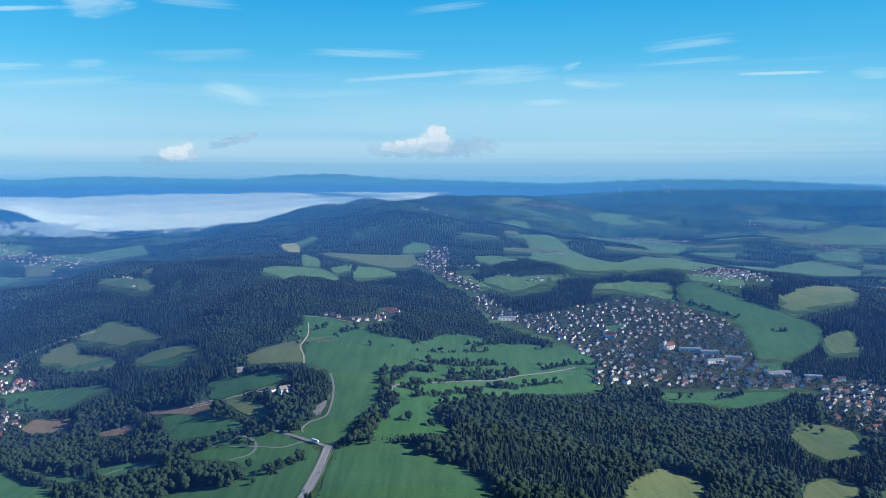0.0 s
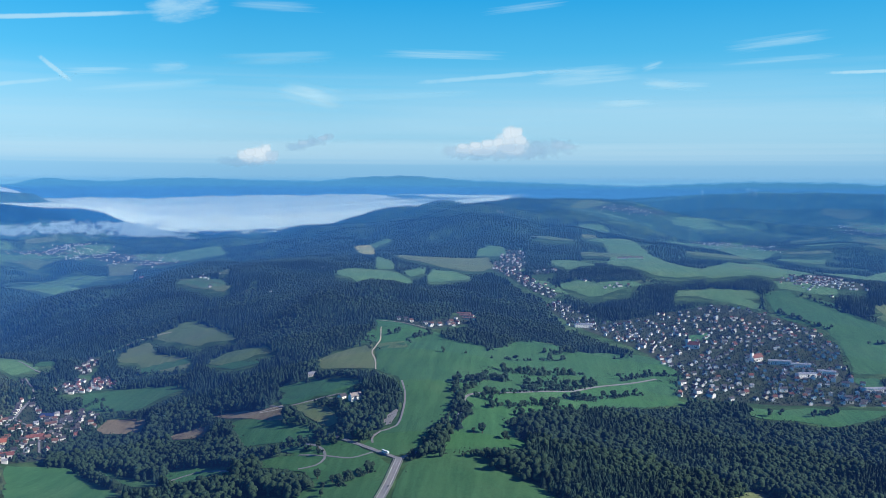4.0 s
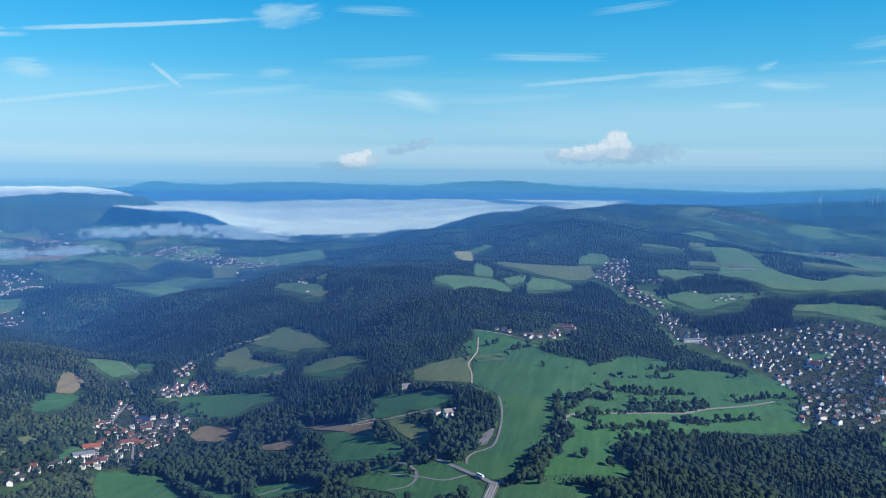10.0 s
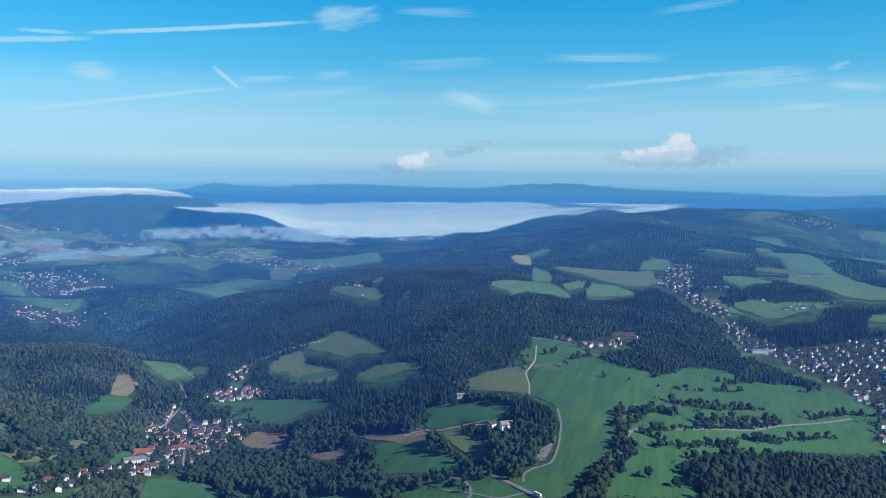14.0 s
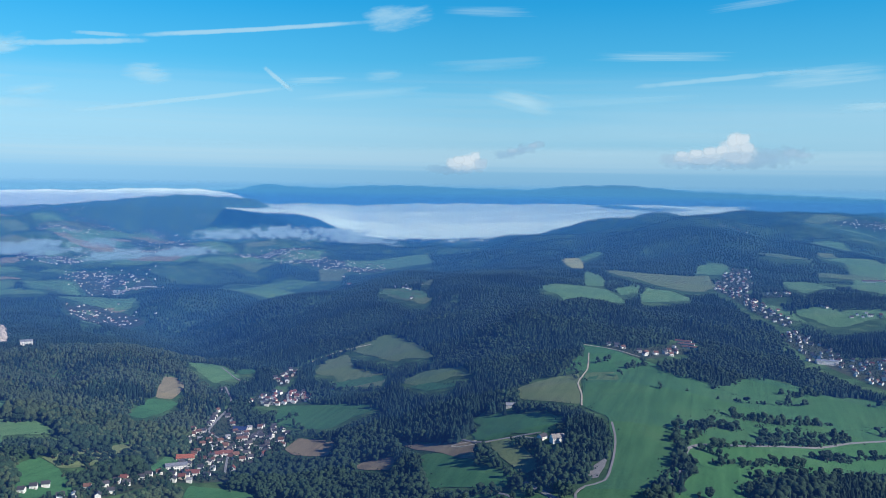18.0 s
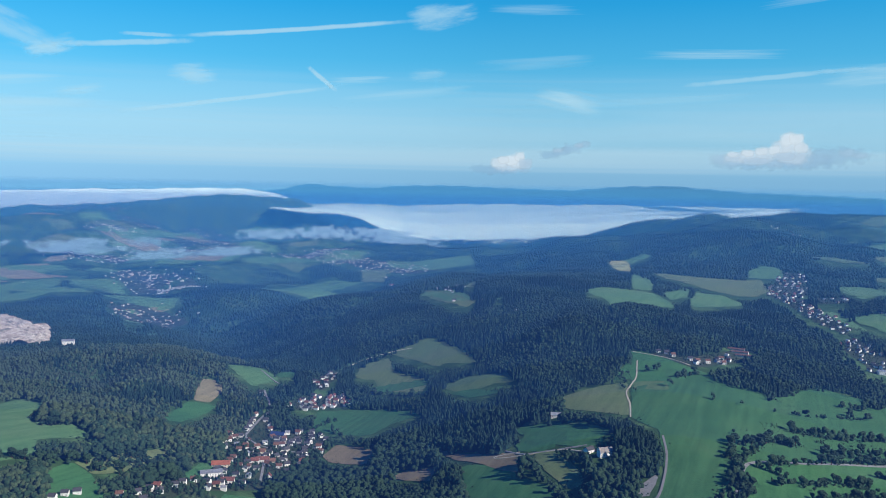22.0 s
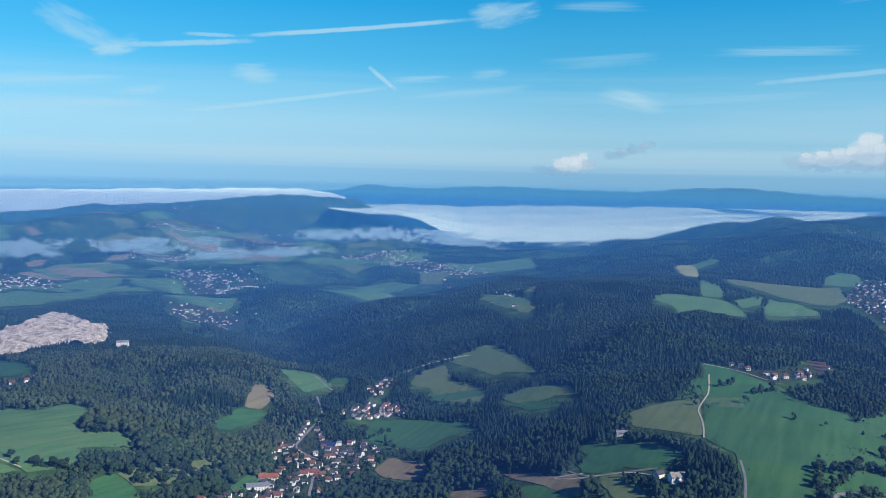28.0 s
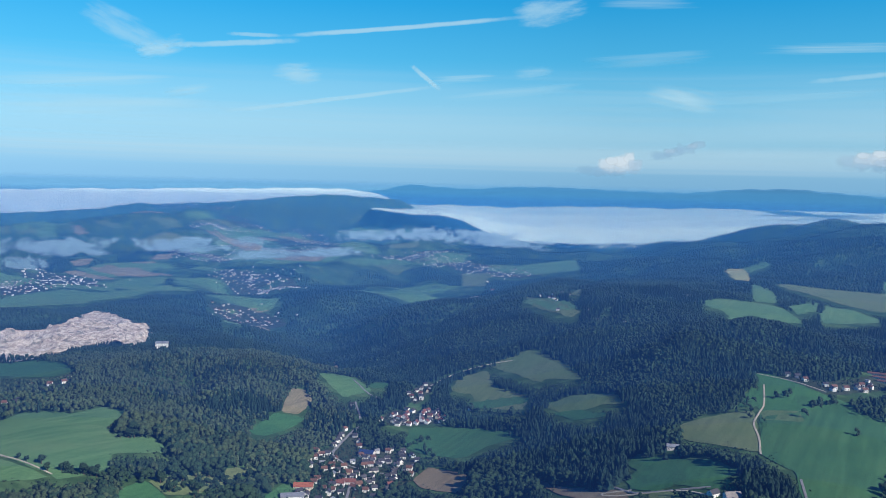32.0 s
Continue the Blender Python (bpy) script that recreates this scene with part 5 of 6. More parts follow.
# ---- woodland ----
def conifer_shape(tiers, sides, g):
    V, F = [], []
    for k in range(tiers):
        z0 = 0.12 + 0.8 * k / tiers
        z1 = min(1.0, z0 + 1.25 / tiers + 0.08)
        r = (0.25 - 0.20 * k / tiers) * g.uniform(0.85, 1.15)
        b = sum(len(v) for v in V)
        a = np.arange(sides) * 2 * math.pi / sides + g.uniform(0, 6)
        rr = r * (1 + 0.4 * g.uniform(-1, 1, sides))
        V.append(np.concatenate([np.stack([np.cos(a) * rr, np.sin(a) * rr, z0 + 0.05 * g.uniform(-1, 1, sides)], 1), [[0.01 * g.normal(), 0.01 * g.normal(), z1 if k < tiers - 1 else 1.0]]]))
        F += [(b + i, b + (i + 1) % sides, b + sides) for i in range(sides)]
    return np.concatenate(V), np.array(F)


def crown_shape(lumps, g, base=ICO1):
    """Billows of a crown, left open underneath."""
    V, F = [], []
    v0, f0 = base
    f0 = f0[v0[f0].mean(1)[:, 2] > -0.45]
    for k in range(lumps):
        d = 1 + 0.3 * g.uniform(-1, 1, len(v0))
        big = g.uniform(0.16, 0.26) if lumps > 4 else g.uniform(0.2, 0.29)
        u = g.uniform(0.25, 0.85)
        c = np.array([*g.normal(0, 0.19 if u < 0.65 else 0.11, 2), u])
        V.append(v0 * d[:, None] * big * (1, 1, 1.05) + c)
        F.append(f0 + k * len(v0))
    return np.concatenate(V), np.concatenate(F)


def dome_shape(g):
    a = np.arange(5) * 2 * math.pi / 5 + g.uniform(0, 6)
    low = np.stack([np.cos(a) * 0.42, np.sin(a) * 0.42, np.full(5, 0.1)], 1)
    mid = np.stack([np.cos(a + 0.6) * 0.34, np.sin(a + 0.6) * 0.34, 0.65 + 0.1 * g.uniform(-1, 1, 5)], 1)
    F = [(i, (i + 1) % 5, 5 + i) for i in range(5)] + [((i + 1) % 5, 5 + (i + 1) % 5, 5 + i) for i in range(5)] + [(5 + i, 5 + (i + 1) % 5, 10) for i in range(5)]
    return np.concatenate([low, mid, [[0, 0, 1.0]]]), np.array(F)


gt = np.random.default_rng(11)
SHAPES = {("c", 0): [conifer_shape(5, 9, gt) for _ in range(8)], ("c", 1): [conifer_shape(2, 6, gt) for _ in range(8)], ("c", 2): [conifer_shape(1, 5, gt) for _ in range(6)],
          ("b", 0): [crown_shape(6, gt) for _ in range(10)], ("b", 1): [crown_shape(2, gt) for _ in range(10)], ("b", 2): [dome_shape(gt) for _ in range(6)]}


def patchy(x, y, s, seed):
    return np.sin(x / s + seed + 1.7 * np.sin(y / s * 0.8 + seed)) * np.sin(y / s * 1.1 + 2 * seed + 1.3 * np.sin(x / s * 0.7))


def woods(name, kind, level, x, y, h, mat, label):
    """Many trees joined into one stand."""
    if not len(x):
        return
    at, k = put(x, y, -0.5)
    h = h * k
    g = np.random.default_rng(len(x))
    pick = g.integers(0, len(SHAPES[kind, level]), len(x))
    V, F, T, base = [], [], [], 0
    for s, (v0, f0) in enumerate(SHAPES[kind, level]):
        w = np.where(pick == s)[0]
        if not len(w):
            continue
        a, wide = g.uniform(0, 6.28, len(w)), g.uniform(0.8, 1.25, len(w)) * (1.0 if kind == "c" else 0.92 if level != 1 else 0.8)
        c, sn = np.cos(a)[:, None], np.sin(a)[:, None]
        hx, hy = (v0[:, 0] * c - v0[:, 1] * sn) * (h[w] * wide)[:, None], (v0[:, 0] * sn + v0[:, 1] * c) * (h[w] * wide)[:, None]
        hz = v0[:, 2] * h[w][:, None]
        V.append((np.stack([hx, hy, hz], -1) + at[w][:, None]).reshape(-1, 3))
        T.append(np.repeat(np.clip(0.5 + 0.25 * patchy(x[w], y[w], 23, 3.3) + 0.25 * patchy(x[w], y[w], 71, 1.2) + g.normal(0, 0.24, len(w)), 0, 1), len(v0)))
        F.append((f0[None] + (np.arange(len(w)) * len(v0))[:, None, None]).reshape(-1, 3) + base)
        base += len(w) * len(v0)
    ob = new(name, mesh_from(name, np.concatenate(V), np.concatenate(F), mat, kind == "b"))
    ob.data.attributes.new("tint", "FLOAT", "POINT").data.foreach_set("value", np.concatenate(T).astype(np.float32))
    tagged(ob, label, "hedge" if name == "hedgerow" else "woodland", kind="stuff")


def candidates(r0, r1, step, g, a0=-33, a1=61):
    """Jittered places in the drawn-in land, as plan metres."""
    x, y = np.meshgrid(np.arange(-r1, r1, step), np.arange(-200, r1, step))
    x, y = (x + g.uniform(-0.42, 0.42, x.shape) * step).ravel(), (y + g.uniform(-0.42, 0.42, y.shape) * step).ravel()
    r, a = np.hypot(x, y), np.degrees(np.arctan2(-x, y))
    ok = (r > r0) & (r <= r1) & (a > a0) & (a < a1)
    return stretch(x[ok] + CENTRE[0], y[ok] + CENTRE[1])


def off_roads(x, y, extra):
    ok = np.ones(len(x), bool)
    for line, w in ROAD_LINES:
        box = np.where((x > line[:, 0].min() - 15) & (x < line[:, 0].max() + 15) & (y > line[:, 1].min() - 15) & (y < line[:, 1].max() + 15))[0]
        for b in range(0, len(box), 4000):
            q = box[b:b + 4000]
            d = np.min(np.hypot(x[q][:, None] - line[::1, 0], y[q][:, None] - line[::1, 1]), 1)
            ok[q] &= d > w / 2 + extra
    return ok


QUARRY = [(-2100, 1702), (-2115, 1773), (-2068, 1835), (-2098, 1944), (-2248, 2160), (-2245, 2210), (-2028, 2133), (-1938, 2127), (-1672, 1864), (-1614, 1756), (-1743, 1805), (-1720, 1706), (-1685, 1612), (-1716, 1574), (-1840, 1529)]


# yards kept clear of trees: the inn, its parking, the cottage
YARDS = [(-258, 1378, 18), (-252, 1352, 18), (-247, 1332, 12), (-364, 1556, 16), (-366, 1536, 12), (-124, 2138, 40), (-128, 2100, 30), (-180, 1985, 30), (-1553, 1780, 22), (-1532, 1758, 24)]
for level, (r0, r1, step) in enumerate([(420, 1500, 7.4), (1500, 2700, 7.2), (2700, 4690, 10.8)]):
    x, y = candidates(r0, r1, step, gt)
    keep = off_roads(x, y, 4.0)
    # edge trees stay low enough to leave the open land behind them in sight
    u01, high = gt.uniform(0, 1, len(x)), EYE - ground(x, y)
    grown = (14.5 + 8 * u01) * (1 + 0.18 * patchy(x, y, 60, 9.0))
    size = np.ones(len(x))
    _q = np.array(QUARRY, float)
    keep &= ~inside(x, y, _q.mean(0) + (_q - _q.mean(0)) * 0.93)
    ex, ey = x + 11 * patchy(x, y, 17, 1.0) + gt.normal(0, 4, len(x)), y + 11 * patchy(x, y, 19, 6.0) + gt.normal(0, 4, len(x))
    for poly in OPEN:
        keep &= ~inside(ex, ey, poly)
        size = np.where(inside(CENTRE[0] + (x - CENTRE[0]) / (1 - grown * 0.25 / high), CENTRE[1] + (y - CENTRE[1]) / (1 - grown * 0.25 / high), poly), 0.0, size)
        for part_ in (0.4, 0.6, 0.8, 1.0):
            up = np.clip(grown * part_ / high, 0, 0.9)
            hid = inside(CENTRE[0] + (x - CENTRE[0]) / (1 - up), CENTRE[1] + (y - CENTRE[1]) / (1 - up), poly)
            size = np.where(hid, np.minimum(size, part_ - 0.17), size)
    size = np.maximum(size, 0.2)
    keep &= (size > 0.21) | (u01 < 0.55)
    for cx, cy, reach in YARDS:
        keep &= np.hypot(x - cx, y - cy) > reach
    up = 15.5 / high
    bx, by = CENTRE[0] + (x - CENTRE[0]) / (1 - up), CENTRE[1] + (y - CENTRE[1]) / (1 - up)
    dense = np.ones(len(x))
    for poly in TOWNS.values():
        yard = inside(x, y, poly)
        dense[yard] = 0.68
        keep &= yard | ~inside(bx, by, poly)
    if level == 2:
        dense[:] = np.where(dense < 0.7, dense, 0.9)
        plain_left = (np.degrees(np.arctan2(-x, y)) > 27) & (np.hypot(x, y) > 3900) & (np.hypot(x, y) < 6700)
        dense[plain_left & (patchy(x, y, 160, 1.0) > 0.15)] = 0.12
        right_open = (np.degrees(np.arctan2(-x, y)) < -4) & (np.hypot(x, y) > 2900)
        dense[right_open & (patchy(x, y, 120, 4.0) > 0.5)] = 0.1
    keep &= gt.uniform(0, 1, len(x)) < dense
    x, y, dense, u01, size = x[keep], y[keep], dense[keep], u01[keep], size[keep]
    az_ = np.degrees(np.arctan2(-x, y))
    mixn = patchy(x, y, 95, 2.0) + 0.6 * patchy(x, y, 37, 5.0) + 0.35 * gt.normal(0, 1, len(x))
    mixn += np.where((az_ > 31) & (np.hypot(x, y) < 2300), 0.75, 0) + np.where(np.hypot(x, y) < 1000, 0.35, 0)
    stand_ = np.zeros(len(x), bool)
    for poly in SPRUCE_STANDS[:2]:
        stand_ |= inside(x, y, poly)
    mixed = inside(x, y, SPRUCE_STANDS[2])
    near_ = np.hypot(x, y) < 1780
    mixn += 0.3 if level == 2 else 0.0
    mixn += np.where(near_ & ~mixed, 0.8, 0.25) - np.where(stand_, 1.7, 0) - np.where(az_ < -4, 0.35, 0) + np.where(mixed, 0.95, 0)
    broad = (mixn > 0.28) | (dense < 0.7) | (size < 0.7)
    h = np.where(broad, 12.5 + 7 * u01, 13.5 + 7.5 * u01) * size * (1 + 0.18 * patchy(x, y, 60, 9.0) + 0.18 * patchy(x, y, 19, 2.0))
    h = np.where(dense < 0.72, gt.uniform(4.5, 10.5, len(x)), h) * (1.0, 0.76, 0.62)[level]
    where = ("near", "middle", "far")[level]
    woods("spruce_forest", "c", level, x[~broad], y[~broad], h[~broad], CONIFER, "dense dark green spruce forest on %s hills" % where)
    turning = broad & (az_ > 30) & (np.hypot(x, y) < 2300) & (patchy(x, y, 130, 3.0) + 0.5 * gt.normal(0, 1, len(x)) > -0.15) & (dense > 0.7)
    green = broad & ~turning
    woods("broadleaf_forest", "b", level, x[green], y[green], h[green], BROADLEAF, "mixed green broadleaf woodland on %s hills" % where)
    woods("turning_forest", "b", level, x[turning], y[turning], h[turning], AUTUMN, "olive woodland beginning to turn on %s hills" % where)

# hedgerows: bushes and young trees in lines
for line, count in HEDGES:
    if count < 6:
        continue
    p = spline(line, 2.0)
    q = p[gt.integers(0, len(p), count * 3)] + gt.normal(0, 2.6, (count * 3, 2))
    woods("hedgerow", "b", 0, q[:, 0], q[:, 1], gt.uniform(2.5, 8.5, len(q)), BROADLEAF, "uneven green hedgerow of bushes across the meadows")


# ---- buildings ----
def part(name, verts, faces, mat, parent, label="", at=None, smooth=False):
    """One mesh under a thing or a part."""
    me = verts if isinstance(verts, bpy.types.Mesh) else mesh_from(name, verts, faces, mat, smooth)
    ob = new(name, me)
    ob.parent = parent
    if at is not None:
        ob.matrix_basis = at
    if label:
        ob["label"] = label
    return ob


def box(x0, x1, y0, y1, z0, z1):
    v = [(x, y, z) for z in (z0, z1) for y in (y0, y1) for x in (x0, x1)]
    return v, [(0, 2, 3, 1), (4, 5, 7, 6), (0, 1, 5, 4), (2, 6, 7, 3), (0, 4, 6, 2), (1, 3, 7, 5)]


def merge(*shapes):
    V, F = [], []
    for v, f in shapes:
        F += [tuple(i + len(V) for i in q) for q in f]
        V += list(v)
    return V, F


def gable(w, d, h, rise):
    """Walls with gable ends; the ridge runs along x."""
    v = [(-w / 2, -d / 2, -3), (w / 2, -d / 2, -3), (w / 2, d / 2, -3), (-w / 2, d / 2, -3), (-w / 2, -d / 2, h), (w / 2, -d / 2, h), (w / 2, d / 2, h), (-w / 2, d / 2, h), (-w / 2, 0, h + rise), (w / 2, 0, h + rise)]
    return v, [(0, 1, 5, 4), (2, 3, 7, 6), (1, 2, 6, 9, 5), (3, 0, 4, 8, 7), (0, 3, 2, 1), (4, 5, 9, 8), (6, 7, 8, 9)]


def pitched(w, d, h, rise, over=0.6, th=0.35):
    """A pair of roof slopes with thickness and eaves."""
    k = rise / (d / 2)
    out = []
    for s in (-1, 1):
        y1 = s * (d / 2 + over)
        z1 = h - over * k
        x = w / 2 + over
        v = [(-x, 0, h + rise), (x, 0, h + rise), (x, y1, z1), (-x, y1, z1), (-x, 0, h + rise + th), (x, 0, h + rise + th), (x, y1, z1 + th), (-x, y1, z1 + th)]
        f = [(0, 1, 2, 3), (4, 7, 6, 5), (0, 4, 5, 1), (2, 6, 7, 3), (1, 5, 6, 2), (0, 3, 7, 4)]
        out.append((v, [q[::-1] for q in f] if s < 0 else f))
    return merge(*out)


def hipped(w, d, h, rise, over=0.8):
    x, y, r = w / 2 + over, d / 2 + over, (w - d) / 2
    v = [(-x, -y, h), (x, -y, h), (x, y, h), (-x, y, h), (-r, 0, h + rise), (r, 0, h + rise), (-x, -y, h - 0.3), (x, -y, h - 0.3), (x, y, h - 0.3), (-x, y, h - 0.3)]
    return v, [(0, 1, 5, 4), (1, 2, 5), (2, 3, 4, 5), (3, 0, 4), (6, 7, 1, 0), (7, 8, 2, 1), (8, 9, 3, 2), (9, 6, 0, 3), (9, 8, 7, 6)]


PANE = mesh_from("window", *merge(box(-0.55, 0.55, -0.08, 0.08, 0, 1.3)), GLASS)
FRAME = mesh_from("window_frame", *merge(box(-0.7, -0.55, -0.12, 0.12, -0.1, 1.4), box(0.55, 0.7, -0.12, 0.12, -0.1, 1.4), box(-0.55, 0.55, -0.12, 0.12, 1.3, 1.42), box(-0.55, 0.55, -0.14, 0.16, -0.14, 0)), RENDER_WALL[0])
DOOR = mesh_from("door", *box(-0.55, 0.55, -0.08, 0.1, 0, 2.1), WOOD)


def glazed(ob, at):
    part("window_frame", FRAME, None, None, part("window", PANE, None, None, ob, "", at))


def house(name, w, d, h, rise, wall, roof, label, detail=1, hip=False, group=""):
    ob = tagged(new(name), label, "house" if "house" in name else "building", group)
    part("wall", *(box(-w / 2, w / 2, -d / 2, d / 2, -3, h) if hip else gable(w, d, h, rise)), wall, ob)
    top = part("roof", *(hipped if hip else pitched)(w, d, h, rise), roof, ob)
    if detail:
        part("chimney", *box(w * 0.18, w * 0.18 + 0.8, 0.4, 1.2, h + rise * 0.5, h + rise + 1.0), ROOFS[1], top)
    if detail > 1:
        for s in (-1, 1):
            n = max(2, int(w / 3.6))
            for k in range(n):
                for fl in range(max(1, int(h / 2.9))):
                    at = pose(-w / 2 + w * (k + 0.5) / n, s * (d / 2), 0.9 + fl * 2.8)
                    if fl == 0 and k == n // 2 and s < 0:
                        part("door", DOOR, None, None, ob, "dark wooden front door", pose(-w / 2 + w * (k + 0.5) / n, s * d / 2, 0))
                    else:
                        glazed(ob, at)
            glazed(ob, pose(s * w / 2, 0, h + 0.3, 0, 0, 90))
            glazed(ob, pose(s * w / 2, -d / 4, 1.0, 0, 0, 90))
    return ob


def stand(ob, x, y, turn):
    (p,), k = put([x], [y], 0.4)
    ob.matrix_basis = Matrix.Translation(p) @ pose(0, 0, 0, 0, 0, turn) @ Matrix.Scale(float(k[0]), 4)
    return ob


def settle(proto, x, y, turn):
    (p,), k = put([x], [y], 0.4)
    ob = copy_thing(proto, Matrix.Translation(p) @ pose(0, 0, 0, 0, 0, turn))
    ob.scale = (float(k[0]),) * 3
    return ob


W0, W1, W2 = RENDER_WALL
KINDS = {"white": (8.4, 7.0, 4.6, 2.6, W0, ROOFS[2], "white rendered village house with a dark tile roof"), "red": (8.6, 7.0, 4.6, 2.8, W0, ROOFS[1], "white village house with a reddish brown tile roof"),
         "brown": (10, 8, 4.8, 3.6, W1, ROOFS[1], "cream village house with a brown tile roof"), "dark": (9.0, 7.2, 4.8, 3.0, W2, ROOFS[2], "grey village house with an anthracite roof"),
         "longred": (19, 9, 4.8, 3.8, W0, ROOFS[0], "long white farmhouse with a red tile roof"), "hall": (26, 14, 6.0, 4.0, W1, ROOFS[3], "large barn with a bright orange tile roof"),
         "bighall": (30, 16, 6.5, 2.6, W0, METAL, "long hall with a pale metal roof")}
HOUSES = []
HOUSES += [(-802, 1310, 'hall', 20), (-810, 1344, 'red', 10), (-790, 1374, 'longred', 15), (-784, 1393, 'longred', 15), (-769, 1382, 'red', 0), (-832, 1450, 'red', 30), (-839, 1428, 'red', 30), (-838, 1408, 'red', 20), (-825, 1423, 'white', 20), (-894, 1462, 'brown', 0), (-881, 1460, 'red', 30), (-878, 1438, 'red', 30), (-879, 1422, 'white', -20), (-880, 1475, 'white', 10), (-926, 1578, 'white', 40), (-911, 1545, 'white', 40), (-901, 1521, 'white', 40), (-940, 1608, 'red', 80), (-909, 1594, 'dark', 10), (-992, 1710, 'white', 30)]
HOUSES += [(-931, 1669, 'white', -30), (-848, 1520, 'red', 50), (-829, 1526, 'red', 50), (-804, 1505, 'white', 10), (-799, 1526, 'dark', 10), (-797, 1465, 'white', 20), (-791, 1473, 'dark', 40), (-797, 1424, 'white', 10), (-780, 1446, 'white', -10), (-829, 1573, 'red', 0), (-804, 1573, 'white', 20), (-765, 1557, 'white', 20), (-769, 1493, 'dark', 40), (-762, 1465, 'white', 10), (-746, 1451, 'white', 0), (-740, 1494, 'red', 0), (-747, 1403, 'white', 30), (-750, 1385, 'red', 10), (-731, 1415, 'white', 40), (-787, 1335, 'red', 10)]
HOUSES += [(-787, 1266, 'bighall', 30), (-778, 1343, 'red', 10), (-766, 1347, 'white', 20), (-770, 1397, 'brown', 30), (-783, 1428, 'dark', 60), (-810, 1431, 'brown', 10)]
HOUSES += [(-837, 1516, 'white', 10), (-813, 1495, 'red', 20), (-832, 1586, 'white', 0), (-811, 1540, 'white', 30), (-810, 1589, 'white', 20), (-781, 1521, 'white', 10), (-761, 1478, 'white', 40), (-767, 1428, 'white', 20), (-801, 1438, 'white', 10), (-686, 1286, 'white', 15), (-821, 1510, 'dark', 60)]
HOUSES += [(-819, 1855, 'white', 10), (-986, 1977, 'white', 20), (-971, 1912, 'white', 40), (-971, 1881, 'white', 20)]
HOUSES += [(-175, 1984, 'red', 20), (-154, 2043, 'red', 10), (-147, 2004, 'red', 20), (-207, 1980, 'white', 10), (-193, 1973, 'red', 30), (-241, 1993, 'red', 30), (-272, 2012, 'white', 10), (-255, 2009, 'dark', 0), (-83, 2088, 'white', 20)]
HOUSES += [(-1459, 1382, 'red', 10), (-1412, 1383, 'red', 20), (-1398, 1401, 'red', 60), (-1326, 1236, 'red', 15), (-1323, 1259, 'white', 10), (-1310, 1242, 'white', 30), (-1418, 1427, 'white', 10)]
HOUSES += [(-894, 2513, 'white', 20), (-803, 2496, 'white', 20), (-746, 2393, 'white', 40), (-678, 2392, 'white', 40), (-661, 2383, 'white', 10), (-1615, 3665, 'longred', 10), (-1505, 3535, 'white', 10), (-987, 2690, 'white', 10), (-963, 2662, 'white', 30), (-974, 2758, 'white', 0), (-610, 2702, 'white', 10), (-603, 2717, 'white', 20)]
HOUSES += [(-789, 1086, 'red', 20), (-783, 1112, 'white', 30), (-785, 1136, 'white', 10), (-774, 1141, 'white', 40), (-780, 1179, 'white', 30), (-784, 1223, 'red', 25), (-796, 1292, 'white', 40), (-828, 1020, 'white', 10), (-827, 1038, 'white', 20), (-919, 1561, 'white', 50), (-1003, 1723, 'white', 20), (-845, 1437, 'red', 10), (-756, 1517, 'red', 10), (-765, 1416, 'white', 25), (-728, 1371, 'white', 5), (-817, 1483, 'red', 20), (-758, 1264, 'longred', 15), (-742, 1276, 'white', 10), (-793, 1560, 'white', 15), (-816, 1361, 'red', 15)]
HOUSES += [(190, 2739, 'white', 10), (203, 2719, 'white', 20)]

PROTO = {k: house("village_house" if k in ("white", "red", "brown", "dark") else "barn", *v, detail=2, group="village houses") for k, v in KINDS.items()}
seen = set()
for x, y, k, turn in HOUSES:
    if k in seen:
        settle(PROTO[k], x, y, turn + 10)
    else:
        seen.add(k)
        stand(PROTO[k], x, y, turn + 10)
for k, p in PROTO.items():
    if k not in seen:
        stand(p, -820 + 9 * len(k), 1420, 15)

gh = np.random.default_rng(21)
TAKEN = [(x, y) for x, y, _, _ in HOUSES]
TOWN_KINDS = [("white", 9.5, 7.5, 5.0, 2.8, W0, ROOFS[2], "white town house with a dark roof"), ("white", 9, 7, 4.6, 3.0, W0, ROOFS[1], "white town house with a brown roof"), ("red", 10, 8, 4.8, 3.4, W0, ROOFS[0], "white town house with a red tile roof"),
              ("cream", 9.5, 8, 4.8, 3.2, W1, ROOFS[0], "cream town house with a red tile roof"), ("grey", 11, 8, 5.0, 2.6, W2, ROOFS[2], "grey town house with a slate-dark roof"), ("big", 15, 10, 7.0, 3.0, W0, ROOFS[2], "larger white apartment house with a dark roof"),
              ("white", 8, 7, 5.2, 2.0, W0, METAL, "white house with a pale metal roof")]
TOWN_KINDS = [(q[0], *(v * 0.96 for v in q[1:5]), *q[5:]) for q in TOWN_KINDS]
TPROTO = [house("town_house", *q[1:], detail=1, group="houses of the town") for q in TOWN_KINDS]
first = [True] * len(TPROTO)


SITES = []


